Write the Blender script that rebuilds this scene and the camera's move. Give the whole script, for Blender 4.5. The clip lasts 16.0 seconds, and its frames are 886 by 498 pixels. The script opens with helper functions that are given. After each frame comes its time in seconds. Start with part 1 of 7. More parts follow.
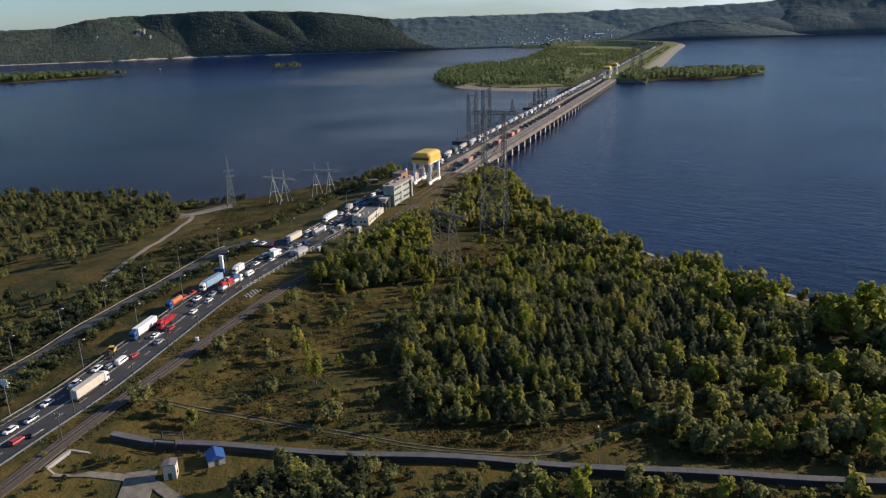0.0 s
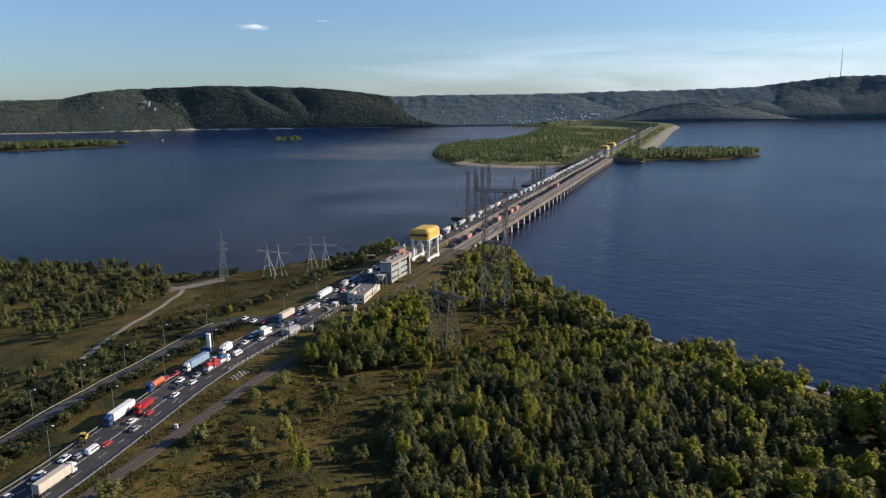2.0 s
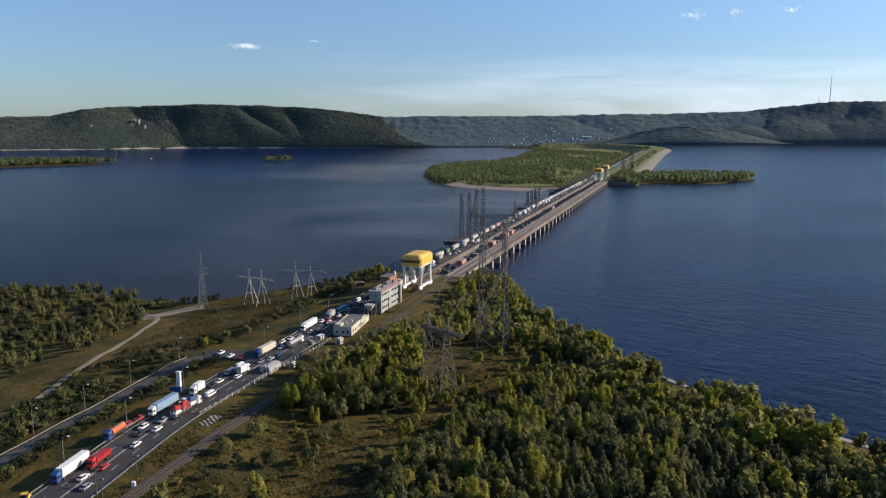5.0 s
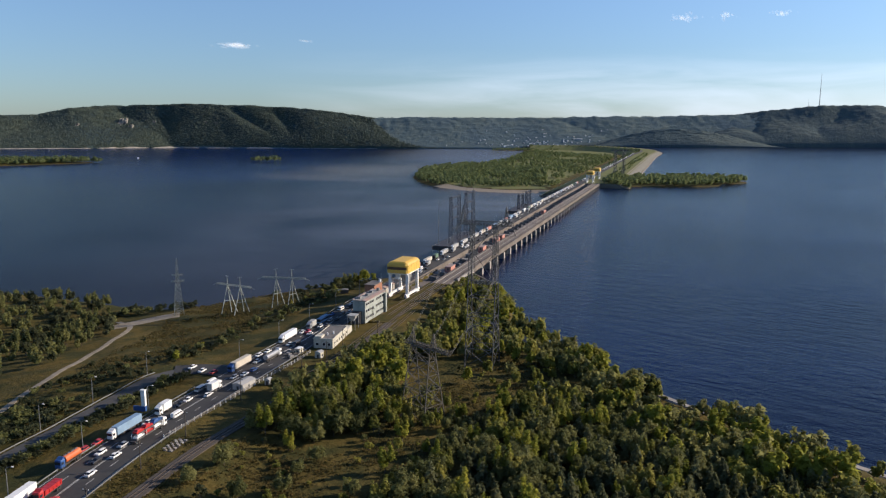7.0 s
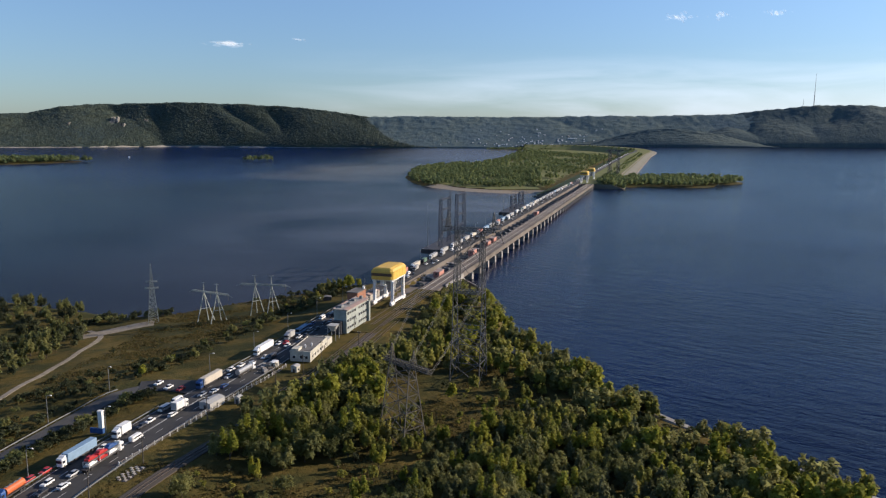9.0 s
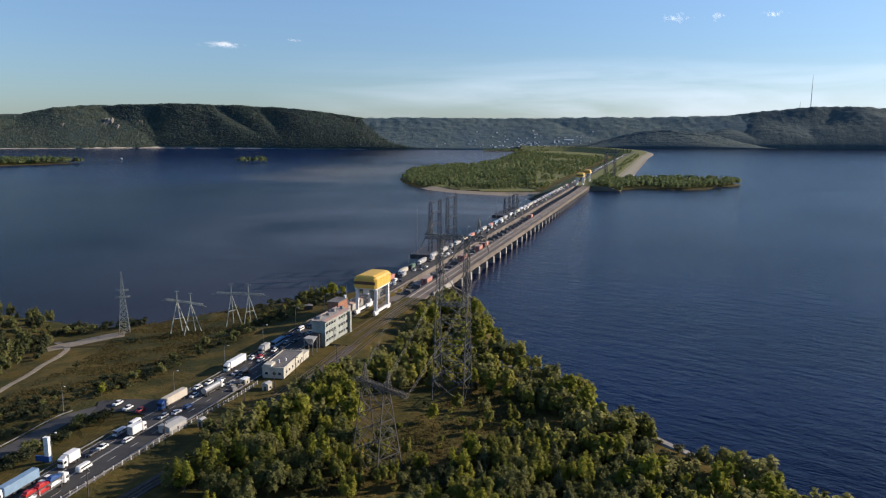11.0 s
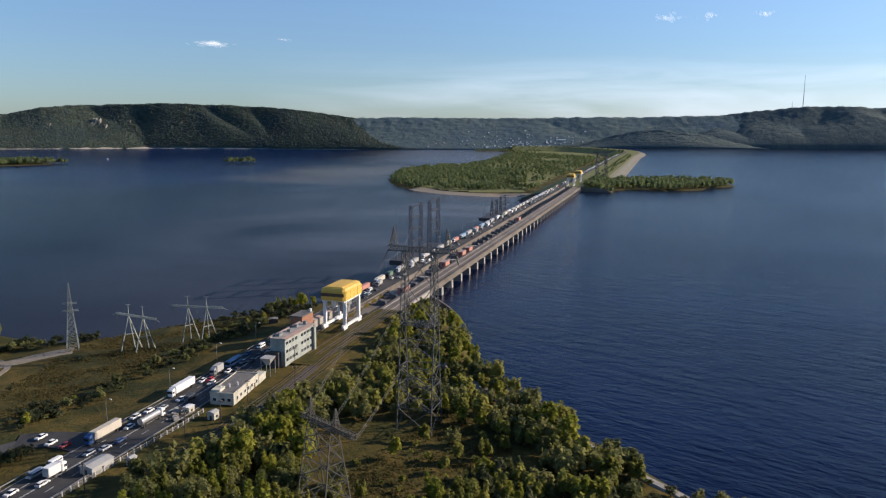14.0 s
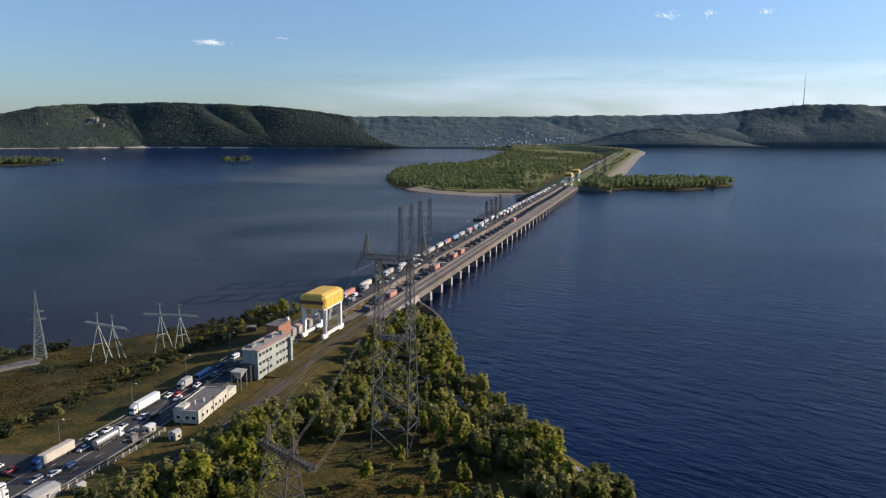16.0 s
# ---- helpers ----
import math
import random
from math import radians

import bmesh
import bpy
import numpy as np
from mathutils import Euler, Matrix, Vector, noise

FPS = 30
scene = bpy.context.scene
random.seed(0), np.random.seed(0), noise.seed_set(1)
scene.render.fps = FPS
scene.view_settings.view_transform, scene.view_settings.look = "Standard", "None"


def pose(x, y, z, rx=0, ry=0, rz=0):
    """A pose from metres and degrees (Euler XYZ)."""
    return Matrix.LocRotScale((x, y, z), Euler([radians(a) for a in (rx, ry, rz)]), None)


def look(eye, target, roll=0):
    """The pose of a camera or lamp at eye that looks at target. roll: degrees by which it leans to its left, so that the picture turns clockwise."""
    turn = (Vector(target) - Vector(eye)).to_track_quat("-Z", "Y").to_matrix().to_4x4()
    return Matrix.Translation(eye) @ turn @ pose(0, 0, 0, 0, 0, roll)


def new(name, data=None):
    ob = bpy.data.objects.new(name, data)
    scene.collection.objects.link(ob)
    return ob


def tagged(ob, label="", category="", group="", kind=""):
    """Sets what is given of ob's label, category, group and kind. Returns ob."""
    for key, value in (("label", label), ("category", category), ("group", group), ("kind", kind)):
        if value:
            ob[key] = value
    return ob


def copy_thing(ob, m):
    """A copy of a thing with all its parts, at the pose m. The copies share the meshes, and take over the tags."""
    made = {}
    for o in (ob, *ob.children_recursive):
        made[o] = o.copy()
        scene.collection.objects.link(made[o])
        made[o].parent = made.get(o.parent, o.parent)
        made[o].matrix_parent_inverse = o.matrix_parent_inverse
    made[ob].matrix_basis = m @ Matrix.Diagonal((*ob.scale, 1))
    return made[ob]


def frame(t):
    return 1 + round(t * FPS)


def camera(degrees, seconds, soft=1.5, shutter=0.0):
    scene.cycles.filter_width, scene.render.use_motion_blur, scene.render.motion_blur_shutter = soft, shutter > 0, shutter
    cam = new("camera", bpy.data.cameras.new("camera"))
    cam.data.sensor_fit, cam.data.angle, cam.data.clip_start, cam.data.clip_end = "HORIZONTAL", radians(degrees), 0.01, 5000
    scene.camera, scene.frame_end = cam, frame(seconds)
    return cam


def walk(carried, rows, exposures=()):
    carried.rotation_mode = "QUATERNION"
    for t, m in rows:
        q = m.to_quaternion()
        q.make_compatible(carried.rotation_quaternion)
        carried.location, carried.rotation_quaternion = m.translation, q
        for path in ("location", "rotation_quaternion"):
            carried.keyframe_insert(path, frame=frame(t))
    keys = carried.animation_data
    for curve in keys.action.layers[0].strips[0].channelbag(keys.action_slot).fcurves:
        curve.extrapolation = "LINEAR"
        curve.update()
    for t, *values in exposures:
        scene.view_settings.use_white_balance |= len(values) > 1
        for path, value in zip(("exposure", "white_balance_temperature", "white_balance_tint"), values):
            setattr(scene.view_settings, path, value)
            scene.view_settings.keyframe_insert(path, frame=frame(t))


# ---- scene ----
cam = camera(62.0, 16.0, 1.25)
PATH = [
    (0, (1.386, 5.248, 109.871), (1.36, 7.163, 109.293), -1.8),
    (0.5, (1.361, 8.253, 109.731), (1.336, 10.176, 109.183), -1.5),
    (1, (1.057, 11.655, 109.635), (1.036, 13.593, 109.14), -1.2),
    (1.5, (0.466, 15.493, 109.515), (0.449, 17.444, 109.075), -0.9),
    (2, (-0.274, 19.726, 109.361), (-0.285, 21.689, 108.976), -0.7),
    (2.5, (-0.82, 24.215, 109.062), (-0.827, 26.185, 108.713), -0.5),
    (3, (-1.698, 29.139, 108.784), (-1.7, 31.109, 108.44), -0.3),
    (3.5, (-2.17, 34.054, 108.753), (-2.169, 36.024, 108.412), -0.2),
    (4, (-2.585, 38.802, 108.61), (-2.579, 40.774, 108.274), -0.1),
    (6.5, (-1.266, 64.236, 108.098), (-1.232, 66.209, 107.77), 0.1),
    (7, (-0.586, 69.501, 108.185), (-0.544, 71.474, 107.858), 0.3),
    (7.5, (0.368, 74.47, 108.406), (0.414, 76.442, 108.077), 0.3),
    (8, (1.673, 79.599, 108.632), (1.724, 81.571, 108.303), 0.3),
    (8.5, (3.018, 84.613, 108.725), (3.071, 86.585, 108.396), 0.4),
    (9, (4.724, 89.93, 108.67), (4.78, 91.902, 108.341), 0.4),
    (11.5, (13.344, 117.494, 108.312), (13.412, 119.466, 107.987), 0.4),
    (12, (15.024, 123.2, 108.255), (15.097, 125.172, 107.93), 0.4),
    (12.5, (16.709, 128.07, 108.209), (16.784, 130.042, 107.884), 0.5),
    (13, (18.847, 133.092, 108.225), (18.925, 135.064, 107.901), 0.4),
    (13.5, (20.808, 137.939, 108.134), (20.886, 139.911, 107.808), 0.4),
    (14, (22.907, 142.832, 108.06), (22.989, 144.803, 107.735), 0.4),
    (14.5, (24.839, 147.265, 108.0), (24.923, 149.236, 107.673), 0.3),
    (15, (27.054, 151.833, 108.034), (27.14, 153.804, 107.706), 0.3),
    (15.5, (29.266, 156.153, 108.105), (29.349, 158.124, 107.776), 0.3),
    (16, (31.719, 160.977, 108.435), (31.8, 162.948, 108.106), 0.3),
]
walk(cam, [(t, look(eye, target, roll)) for t, eye, target, roll in PATH], exposures=[(0, 0.62, 5750, 15), (16, 0.62, 5750, 15)])

# ---- world, sun and light ----
SUN_AZ, SUN_EL = 78.0, 22.0          # degrees: azimuth clockwise from +y, height
world = bpy.data.worlds.new("sky")
scene.world = world
world.use_nodes = True
wn, wl = world.node_tree.nodes, world.node_tree.links
sky = wn.new("ShaderNodeTexSky")
sky.sky_type, sky.sun_disc = "NISHITA", False
sky.sun_elevation, sky.sun_rotation = radians(SUN_EL), radians(SUN_AZ)
sky.altitude, sky.air_density, sky.dust_density, sky.ozone_density = 100, 1.0, 0.32, 3.2
wn["Background"].inputs["Strength"].default_value = 0.082
wtc, wmap, wnoise = wn.new("ShaderNodeTexCoord"), wn.new("ShaderNodeMapping"), wn.new("ShaderNodeTexNoise")
wmap.inputs["Scale"].default_value, wmap.inputs["Rotation"].default_value = (2.4, 2.4, 19.0), (0, radians(3), 0)
wnoise.inputs["Scale"].default_value, wnoise.inputs["Detail"].default_value, wnoise.inputs["Distortion"].default_value = 1.6, 7.0, 0.6
wl.new(wtc.outputs["Generated"], wmap.inputs[0])
wl.new(wmap.outputs[0], wnoise.inputs["Vector"])
wsep = wn.new("ShaderNodeSeparateXYZ")
wl.new(wtc.outputs["Generated"], wsep.inputs[0])


def ramp(source, lo, hi, a, b):
    """A clamped linear map of a socket, for the thin cloud veil."""
    r = wn.new("ShaderNodeMapRange")
    for k, v in enumerate((lo, hi, a, b)):
        r.inputs[k + 1].default_value = v
    wl.new(source, r.inputs[0])
    return r.outputs[0]


def times(a, b):
    m = wn.new("ShaderNodeMath")
    m.operation = "MULTIPLY"
    wl.new(a, m.inputs[0])
    wl.new(b, m.inputs[1])
    return m.outputs[0]


veil = times(times(ramp(wnoise.outputs[0], 0.4, 0.72, 0.06, 0.44), ramp(wsep.outputs["X"], -0.22, 0.22, 0.0, 1.0)), ramp(wsep.outputs["Z"], 0.055, 0.1, 1.0, 0.0))
wmix = wn.new("ShaderNodeMix")
wmix.data_type = "RGBA"
wmix.inputs[7].default_value = (9.4, 9.8, 10.2, 1)
wl.new(veil, wmix.inputs[0])
whaze = wn.new("ShaderNodeMix")
whaze.data_type, whaze.blend_type = "RGBA", "MULTIPLY"
whaze.inputs[7].default_value = (0.63, 0.72, 0.79, 1)
wl.new(ramp(wsep.outputs["Z"], 0.0, 0.16, 1.0, 0.0), whaze.inputs[0])
wl.new(sky.outputs[0], whaze.inputs[6])
wl.new(whaze.outputs[2], wmix.inputs[6])
wl.new(wmix.outputs[2], wn["Background"].inputs["Color"])
sun_data = bpy.data.lights.new("sun", "SUN")
sun_data.energy, sun_data.angle, sun_data.color = 4.75, radians(0.6), (1.0, 0.81, 0.56)
sun = new("sun", sun_data)
sun.matrix_world = look((math.sin(radians(SUN_AZ)) * 900, math.cos(radians(SUN_AZ)) * 900, 900 * math.tan(radians(SUN_EL))), (0, 0, 0))

# ---- materials ----


def material(name, base, rough=0.8, metal=0.0, second=None, scale=1.0, detail=4.0, mix=(0.35, 0.65), bump=0.0, bump_scale=None,
             third=None, third_scale=0.05, vary=0.0, island=0.0, spec=None, soften=0.5, distance=0.1, stretch=None):
    """A node material: base and a second colour mixed by fine noise, a third by broad noise, with bump, and variation per object or per island."""
    m = bpy.data.materials.new(name)
    m.use_nodes = True
    nt, ln = m.node_tree.nodes, m.node_tree.links
    b = nt["Principled BSDF"]
    b.inputs["Roughness"].default_value, b.inputs["Metallic"].default_value = rough, metal
    if spec is not None:
        b.inputs["Specular IOR Level"].default_value = spec
    tc = nt.new("ShaderNodeTexCoord")
    vec = tc.outputs["Object"]
    if stretch:
        mp = nt.new("ShaderNodeMapping")
        mp.inputs["Scale"].default_value = stretch
        ln.new(vec, mp.inputs[0])
        vec = mp.outputs[0]

    def noisy(sc, det, lo, hi):
        n = nt.new("ShaderNodeTexNoise")
        n.inputs["Scale"].default_value, n.inputs["Detail"].default_value, n.inputs["Roughness"].default_value = sc, det, 0.6
        ln.new(vec, n.inputs["Vector"])
        r = nt.new("ShaderNodeMapRange")
        r.inputs[1].default_value, r.inputs[2].default_value = lo, hi
        ln.new(n.outputs[0], r.inputs[0])
        return n, r.outputs[0]

    def blend(a, c, fac):
        x = nt.new("ShaderNodeMix")
        x.data_type = "RGBA"
        for sock, v in ((x.inputs[6], a), (x.inputs[7], c)):
            if isinstance(v, tuple):
                sock.default_value = (*v, 1)
            else:
                ln.new(v, sock)
        ln.new(fac, x.inputs[0])
        return x.outputs[2]

    colour = base
    if second:
        _, f = noisy(scale, detail, *mix)
        colour = blend(colour, second, f)
    if third:
        _, f = noisy(third_scale, 3.0, 0.42, 0.62)
        colour = blend(colour, third, f)
    if vary or island:
        h = nt.new("ShaderNodeHueSaturation")
        src = nt.new("ShaderNodeObjectInfo").outputs["Random"] if vary else nt.new("ShaderNodeNewGeometry").outputs["Random Per Island"]
        amount = vary or island
        r = nt.new("ShaderNodeMapRange")
        r.inputs[3].default_value, r.inputs[4].default_value = 1 - amount, 1 + amount
        ln.new(src, r.inputs[0])
        ln.new(r.outputs[0], h.inputs["Value"])
        r2 = nt.new("ShaderNodeMapRange")
        r2.inputs[3].default_value, r2.inputs[4].default_value = 0.5 + 0.07 * amount, 0.5 - 0.02 * amount
        ln.new(src, r2.inputs[0])
        ln.new(r2.outputs[0], h.inputs["Hue"])
        if isinstance(colour, tuple):
            h.inputs["Color"].default_value = (*colour, 1)
        else:
            ln.new(colour, h.inputs["Color"])
        colour = h.outputs[0]
        if vary and island:
            h2 = nt.new("ShaderNodeHueSaturation")
            r3 = nt.new("ShaderNodeMapRange")
            r3.inputs[3].default_value, r3.inputs[4].default_value = 1 - island, 1 + island
            ln.new(nt.new("ShaderNodeNewGeometry").outputs["Random Per Island"], r3.inputs[0])
            ln.new(r3.outputs[0], h2.inputs["Value"])
            ln.new(colour, h2.inputs["Color"])
            colour = h2.outputs[0]
    if isinstance(colour, tuple):
        b.inputs["Base Color"].default_value = (*colour, 1)
    else:
        ln.new(colour, b.inputs["Base Color"])
    if bump:
        n, _ = noisy(bump_scale or scale * 3, 6.0, 0, 1)
        bp = nt.new("ShaderNodeBump")
        bp.inputs["Strength"].default_value, bp.inputs["Distance"].default_value = bump, distance
        ln.new(n.outputs[0], bp.inputs["Height"])
        ln.new(bp.outputs[0], b.inputs["Normal"])
    return m


def leafy(name, base, second, vary=0.3, island=0.3):
    """Foliage: diffuse leaves that let some light through."""
    m = material(name, base, 0.75, second=second, scale=0.35, detail=2.0, vary=vary, island=island, spec=0.15)
    nt, ln = m.node_tree.nodes, m.node_tree.links
    b, out = nt["Principled BSDF"], nt["Material Output"]
    t = nt.new("ShaderNodeBsdfTranslucent")
    mx = nt.new("ShaderNodeMixShader")
    mx.inputs[0].default_value = 0.56
    ln.new(b.inputs["Base Color"].links[0].from_socket, t.inputs["Color"])
    ln.new(b.outputs[0], mx.inputs[1])
    ln.new(t.outputs[0], mx.inputs[2])
    ln.new(mx.outputs[0], out.inputs["Surface"])
    return m


def water_material(name, waves, gloss, ripple, tint):
    """Rippled water. tint(nodes, links, place) gives the socket of the body colour, from the place in metres."""
    m = bpy.data.materials.new(name)
    m.use_nodes = True
    nt, ln = m.node_tree.nodes, m.node_tree.links
    b = nt["Principled BSDF"]
    b.inputs["Roughness"].default_value, b.inputs["IOR"].default_value = 0.12, 1.33
    b.inputs["Specular IOR Level"].default_value = gloss
    tc, turn, mp = nt.new("ShaderNodeTexCoord"), nt.new("ShaderNodeMapping"), nt.new("ShaderNodeMapping")
    turn.inputs["Rotation"].default_value, mp.inputs["Scale"].default_value = (0, 0, radians(40)), (1.05, 2.6, 1.0)
    ln.new(tc.outputs["Object"], turn.inputs[0])
    ln.new(turn.outputs[0], mp.inputs[0])
    n1, gust, gain, lift = nt.new("ShaderNodeTexNoise"), nt.new("ShaderNodeTexNoise"), nt.new("ShaderNodeMapRange"), nt.new("ShaderNodeMath")
    n1.inputs["Scale"].default_value, n1.inputs["Detail"].default_value, n1.inputs["Roughness"].default_value = ripple, 5.0, 0.62
    gust.inputs["Scale"].default_value, gust.inputs["Detail"].default_value = 0.0045, 3.0
    gain.inputs[1].default_value, gain.inputs[2].default_value, gain.inputs[3].default_value, gain.inputs[4].default_value = 0.3, 0.7, 0.75, 1.2
    lift.operation = "MULTIPLY"
    ln.new(mp.outputs[0], n1.inputs["Vector"])
    ln.new(turn.outputs[0], gust.inputs["Vector"])
    ln.new(gust.outputs[0], gain.inputs[0])
    ln.new(n1.outputs[0], lift.inputs[0])
    ln.new(gain.outputs[0], lift.inputs[1])
    bp = nt.new("ShaderNodeBump")
    bp.inputs["Strength"].default_value, bp.inputs["Distance"].default_value = 1.0, waves
    ln.new(lift.outputs[0], bp.inputs["Height"])
    ln.new(bp.outputs[0], b.inputs["Normal"])
    ln.new(tint(nt, ln, turn.outputs[0], tc.outputs["Object"]), b.inputs["Base Color"])
    return m


def stretch_of(nt, ln, source, lo, hi, a=0.0, b=1.0):
    r = nt.new("ShaderNodeMapRange")
    r.interpolation_type = "SMOOTHSTEP"
    for k, v in enumerate((lo, hi, a, b)):
        r.inputs[k + 1].default_value = v
    ln.new(source, r.inputs[0])
    return r.outputs[0]


def two_of(nt, ln, kind, a, b):
    m = nt.new("ShaderNodeMath")
    m.operation = kind
    for sock, v in zip(m.inputs, (a, b)):
        if isinstance(v, float):
            sock.default_value = v
        else:
            ln.new(v, sock)
    return m.outputs[0]


def mixed(nt, ln, a, b, share):
    x = nt.new("ShaderNodeMix")
    x.data_type = "RGBA"
    for sock, v in ((x.inputs[6], a), (x.inputs[7], b)):
        if isinstance(v, tuple):
            sock.default_value = (*v, 1)
        else:
            ln.new(v, sock)
    ln.new(share, x.inputs[0])
    return x.outputs[2]


def clear_tint(nt, ln, turned, place):
    n = nt.new("ShaderNodeTexNoise")
    n.inputs["Scale"].default_value, n.inputs["Detail"].default_value = 0.006, 4.0
    ln.new(turned, n.inputs["Vector"])
    return mixed(nt, ln, (0.0009, 0.0036, 0.0225), (0.0017, 0.0074, 0.041), stretch_of(nt, ln, n.outputs[0], 0.35, 0.7))


def silt_and_sky_tint(nt, ln, turned, place):
    """Slate grey below the dam, clear blue in the far bend, pale sky reflection painted on the far reach, and a pale
    brown silt plume off the island's point.
    """
    n = nt.new("ShaderNodeTexNoise")
    n.inputs["Scale"].default_value, n.inputs["Detail"].default_value, n.inputs["Distortion"].default_value = 0.0026, 5.0, 0.9
    ln.new(turned, n.inputs["Vector"])
    sep = nt.new("ShaderNodeSeparateXYZ")
    ln.new(place, sep.inputs[0])
    x, y = sep.outputs["X"], sep.outputs["Y"]
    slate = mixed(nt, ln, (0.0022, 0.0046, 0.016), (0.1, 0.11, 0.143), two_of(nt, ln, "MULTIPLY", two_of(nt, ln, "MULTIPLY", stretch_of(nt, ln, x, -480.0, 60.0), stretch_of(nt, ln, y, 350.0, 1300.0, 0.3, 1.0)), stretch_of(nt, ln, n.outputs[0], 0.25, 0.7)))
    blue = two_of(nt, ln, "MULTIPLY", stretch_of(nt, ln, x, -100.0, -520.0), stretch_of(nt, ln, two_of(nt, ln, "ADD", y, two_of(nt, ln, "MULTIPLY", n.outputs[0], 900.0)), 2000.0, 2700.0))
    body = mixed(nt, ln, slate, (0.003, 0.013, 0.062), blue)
    # far reach beyond the island: pale sky reflection put into the body colour
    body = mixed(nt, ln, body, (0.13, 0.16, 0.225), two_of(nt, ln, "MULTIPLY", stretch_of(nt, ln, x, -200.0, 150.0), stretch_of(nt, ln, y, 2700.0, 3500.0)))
    off = nt.new("ShaderNodeMapping")
    off.vector_type = "TEXTURE"
    off.inputs["Location"].default_value, off.inputs["Scale"].default_value = (-120, 2420, -28.5), (430, 620, 1000)
    ln.new(place, off.inputs[0])
    far = nt.new("ShaderNodeVectorMath")
    far.operation = "LENGTH"
    ln.new(off.outputs[0], far.inputs[0])
    reach = two_of(nt, ln, "ADD", far.outputs["Value"], two_of(nt, ln, "MULTIPLY", n.outputs[0], -1.5))
    return mixed(nt, ln, body, (0.105, 0.1, 0.1), stretch_of(nt, ln, reach, 0.2, -0.5))


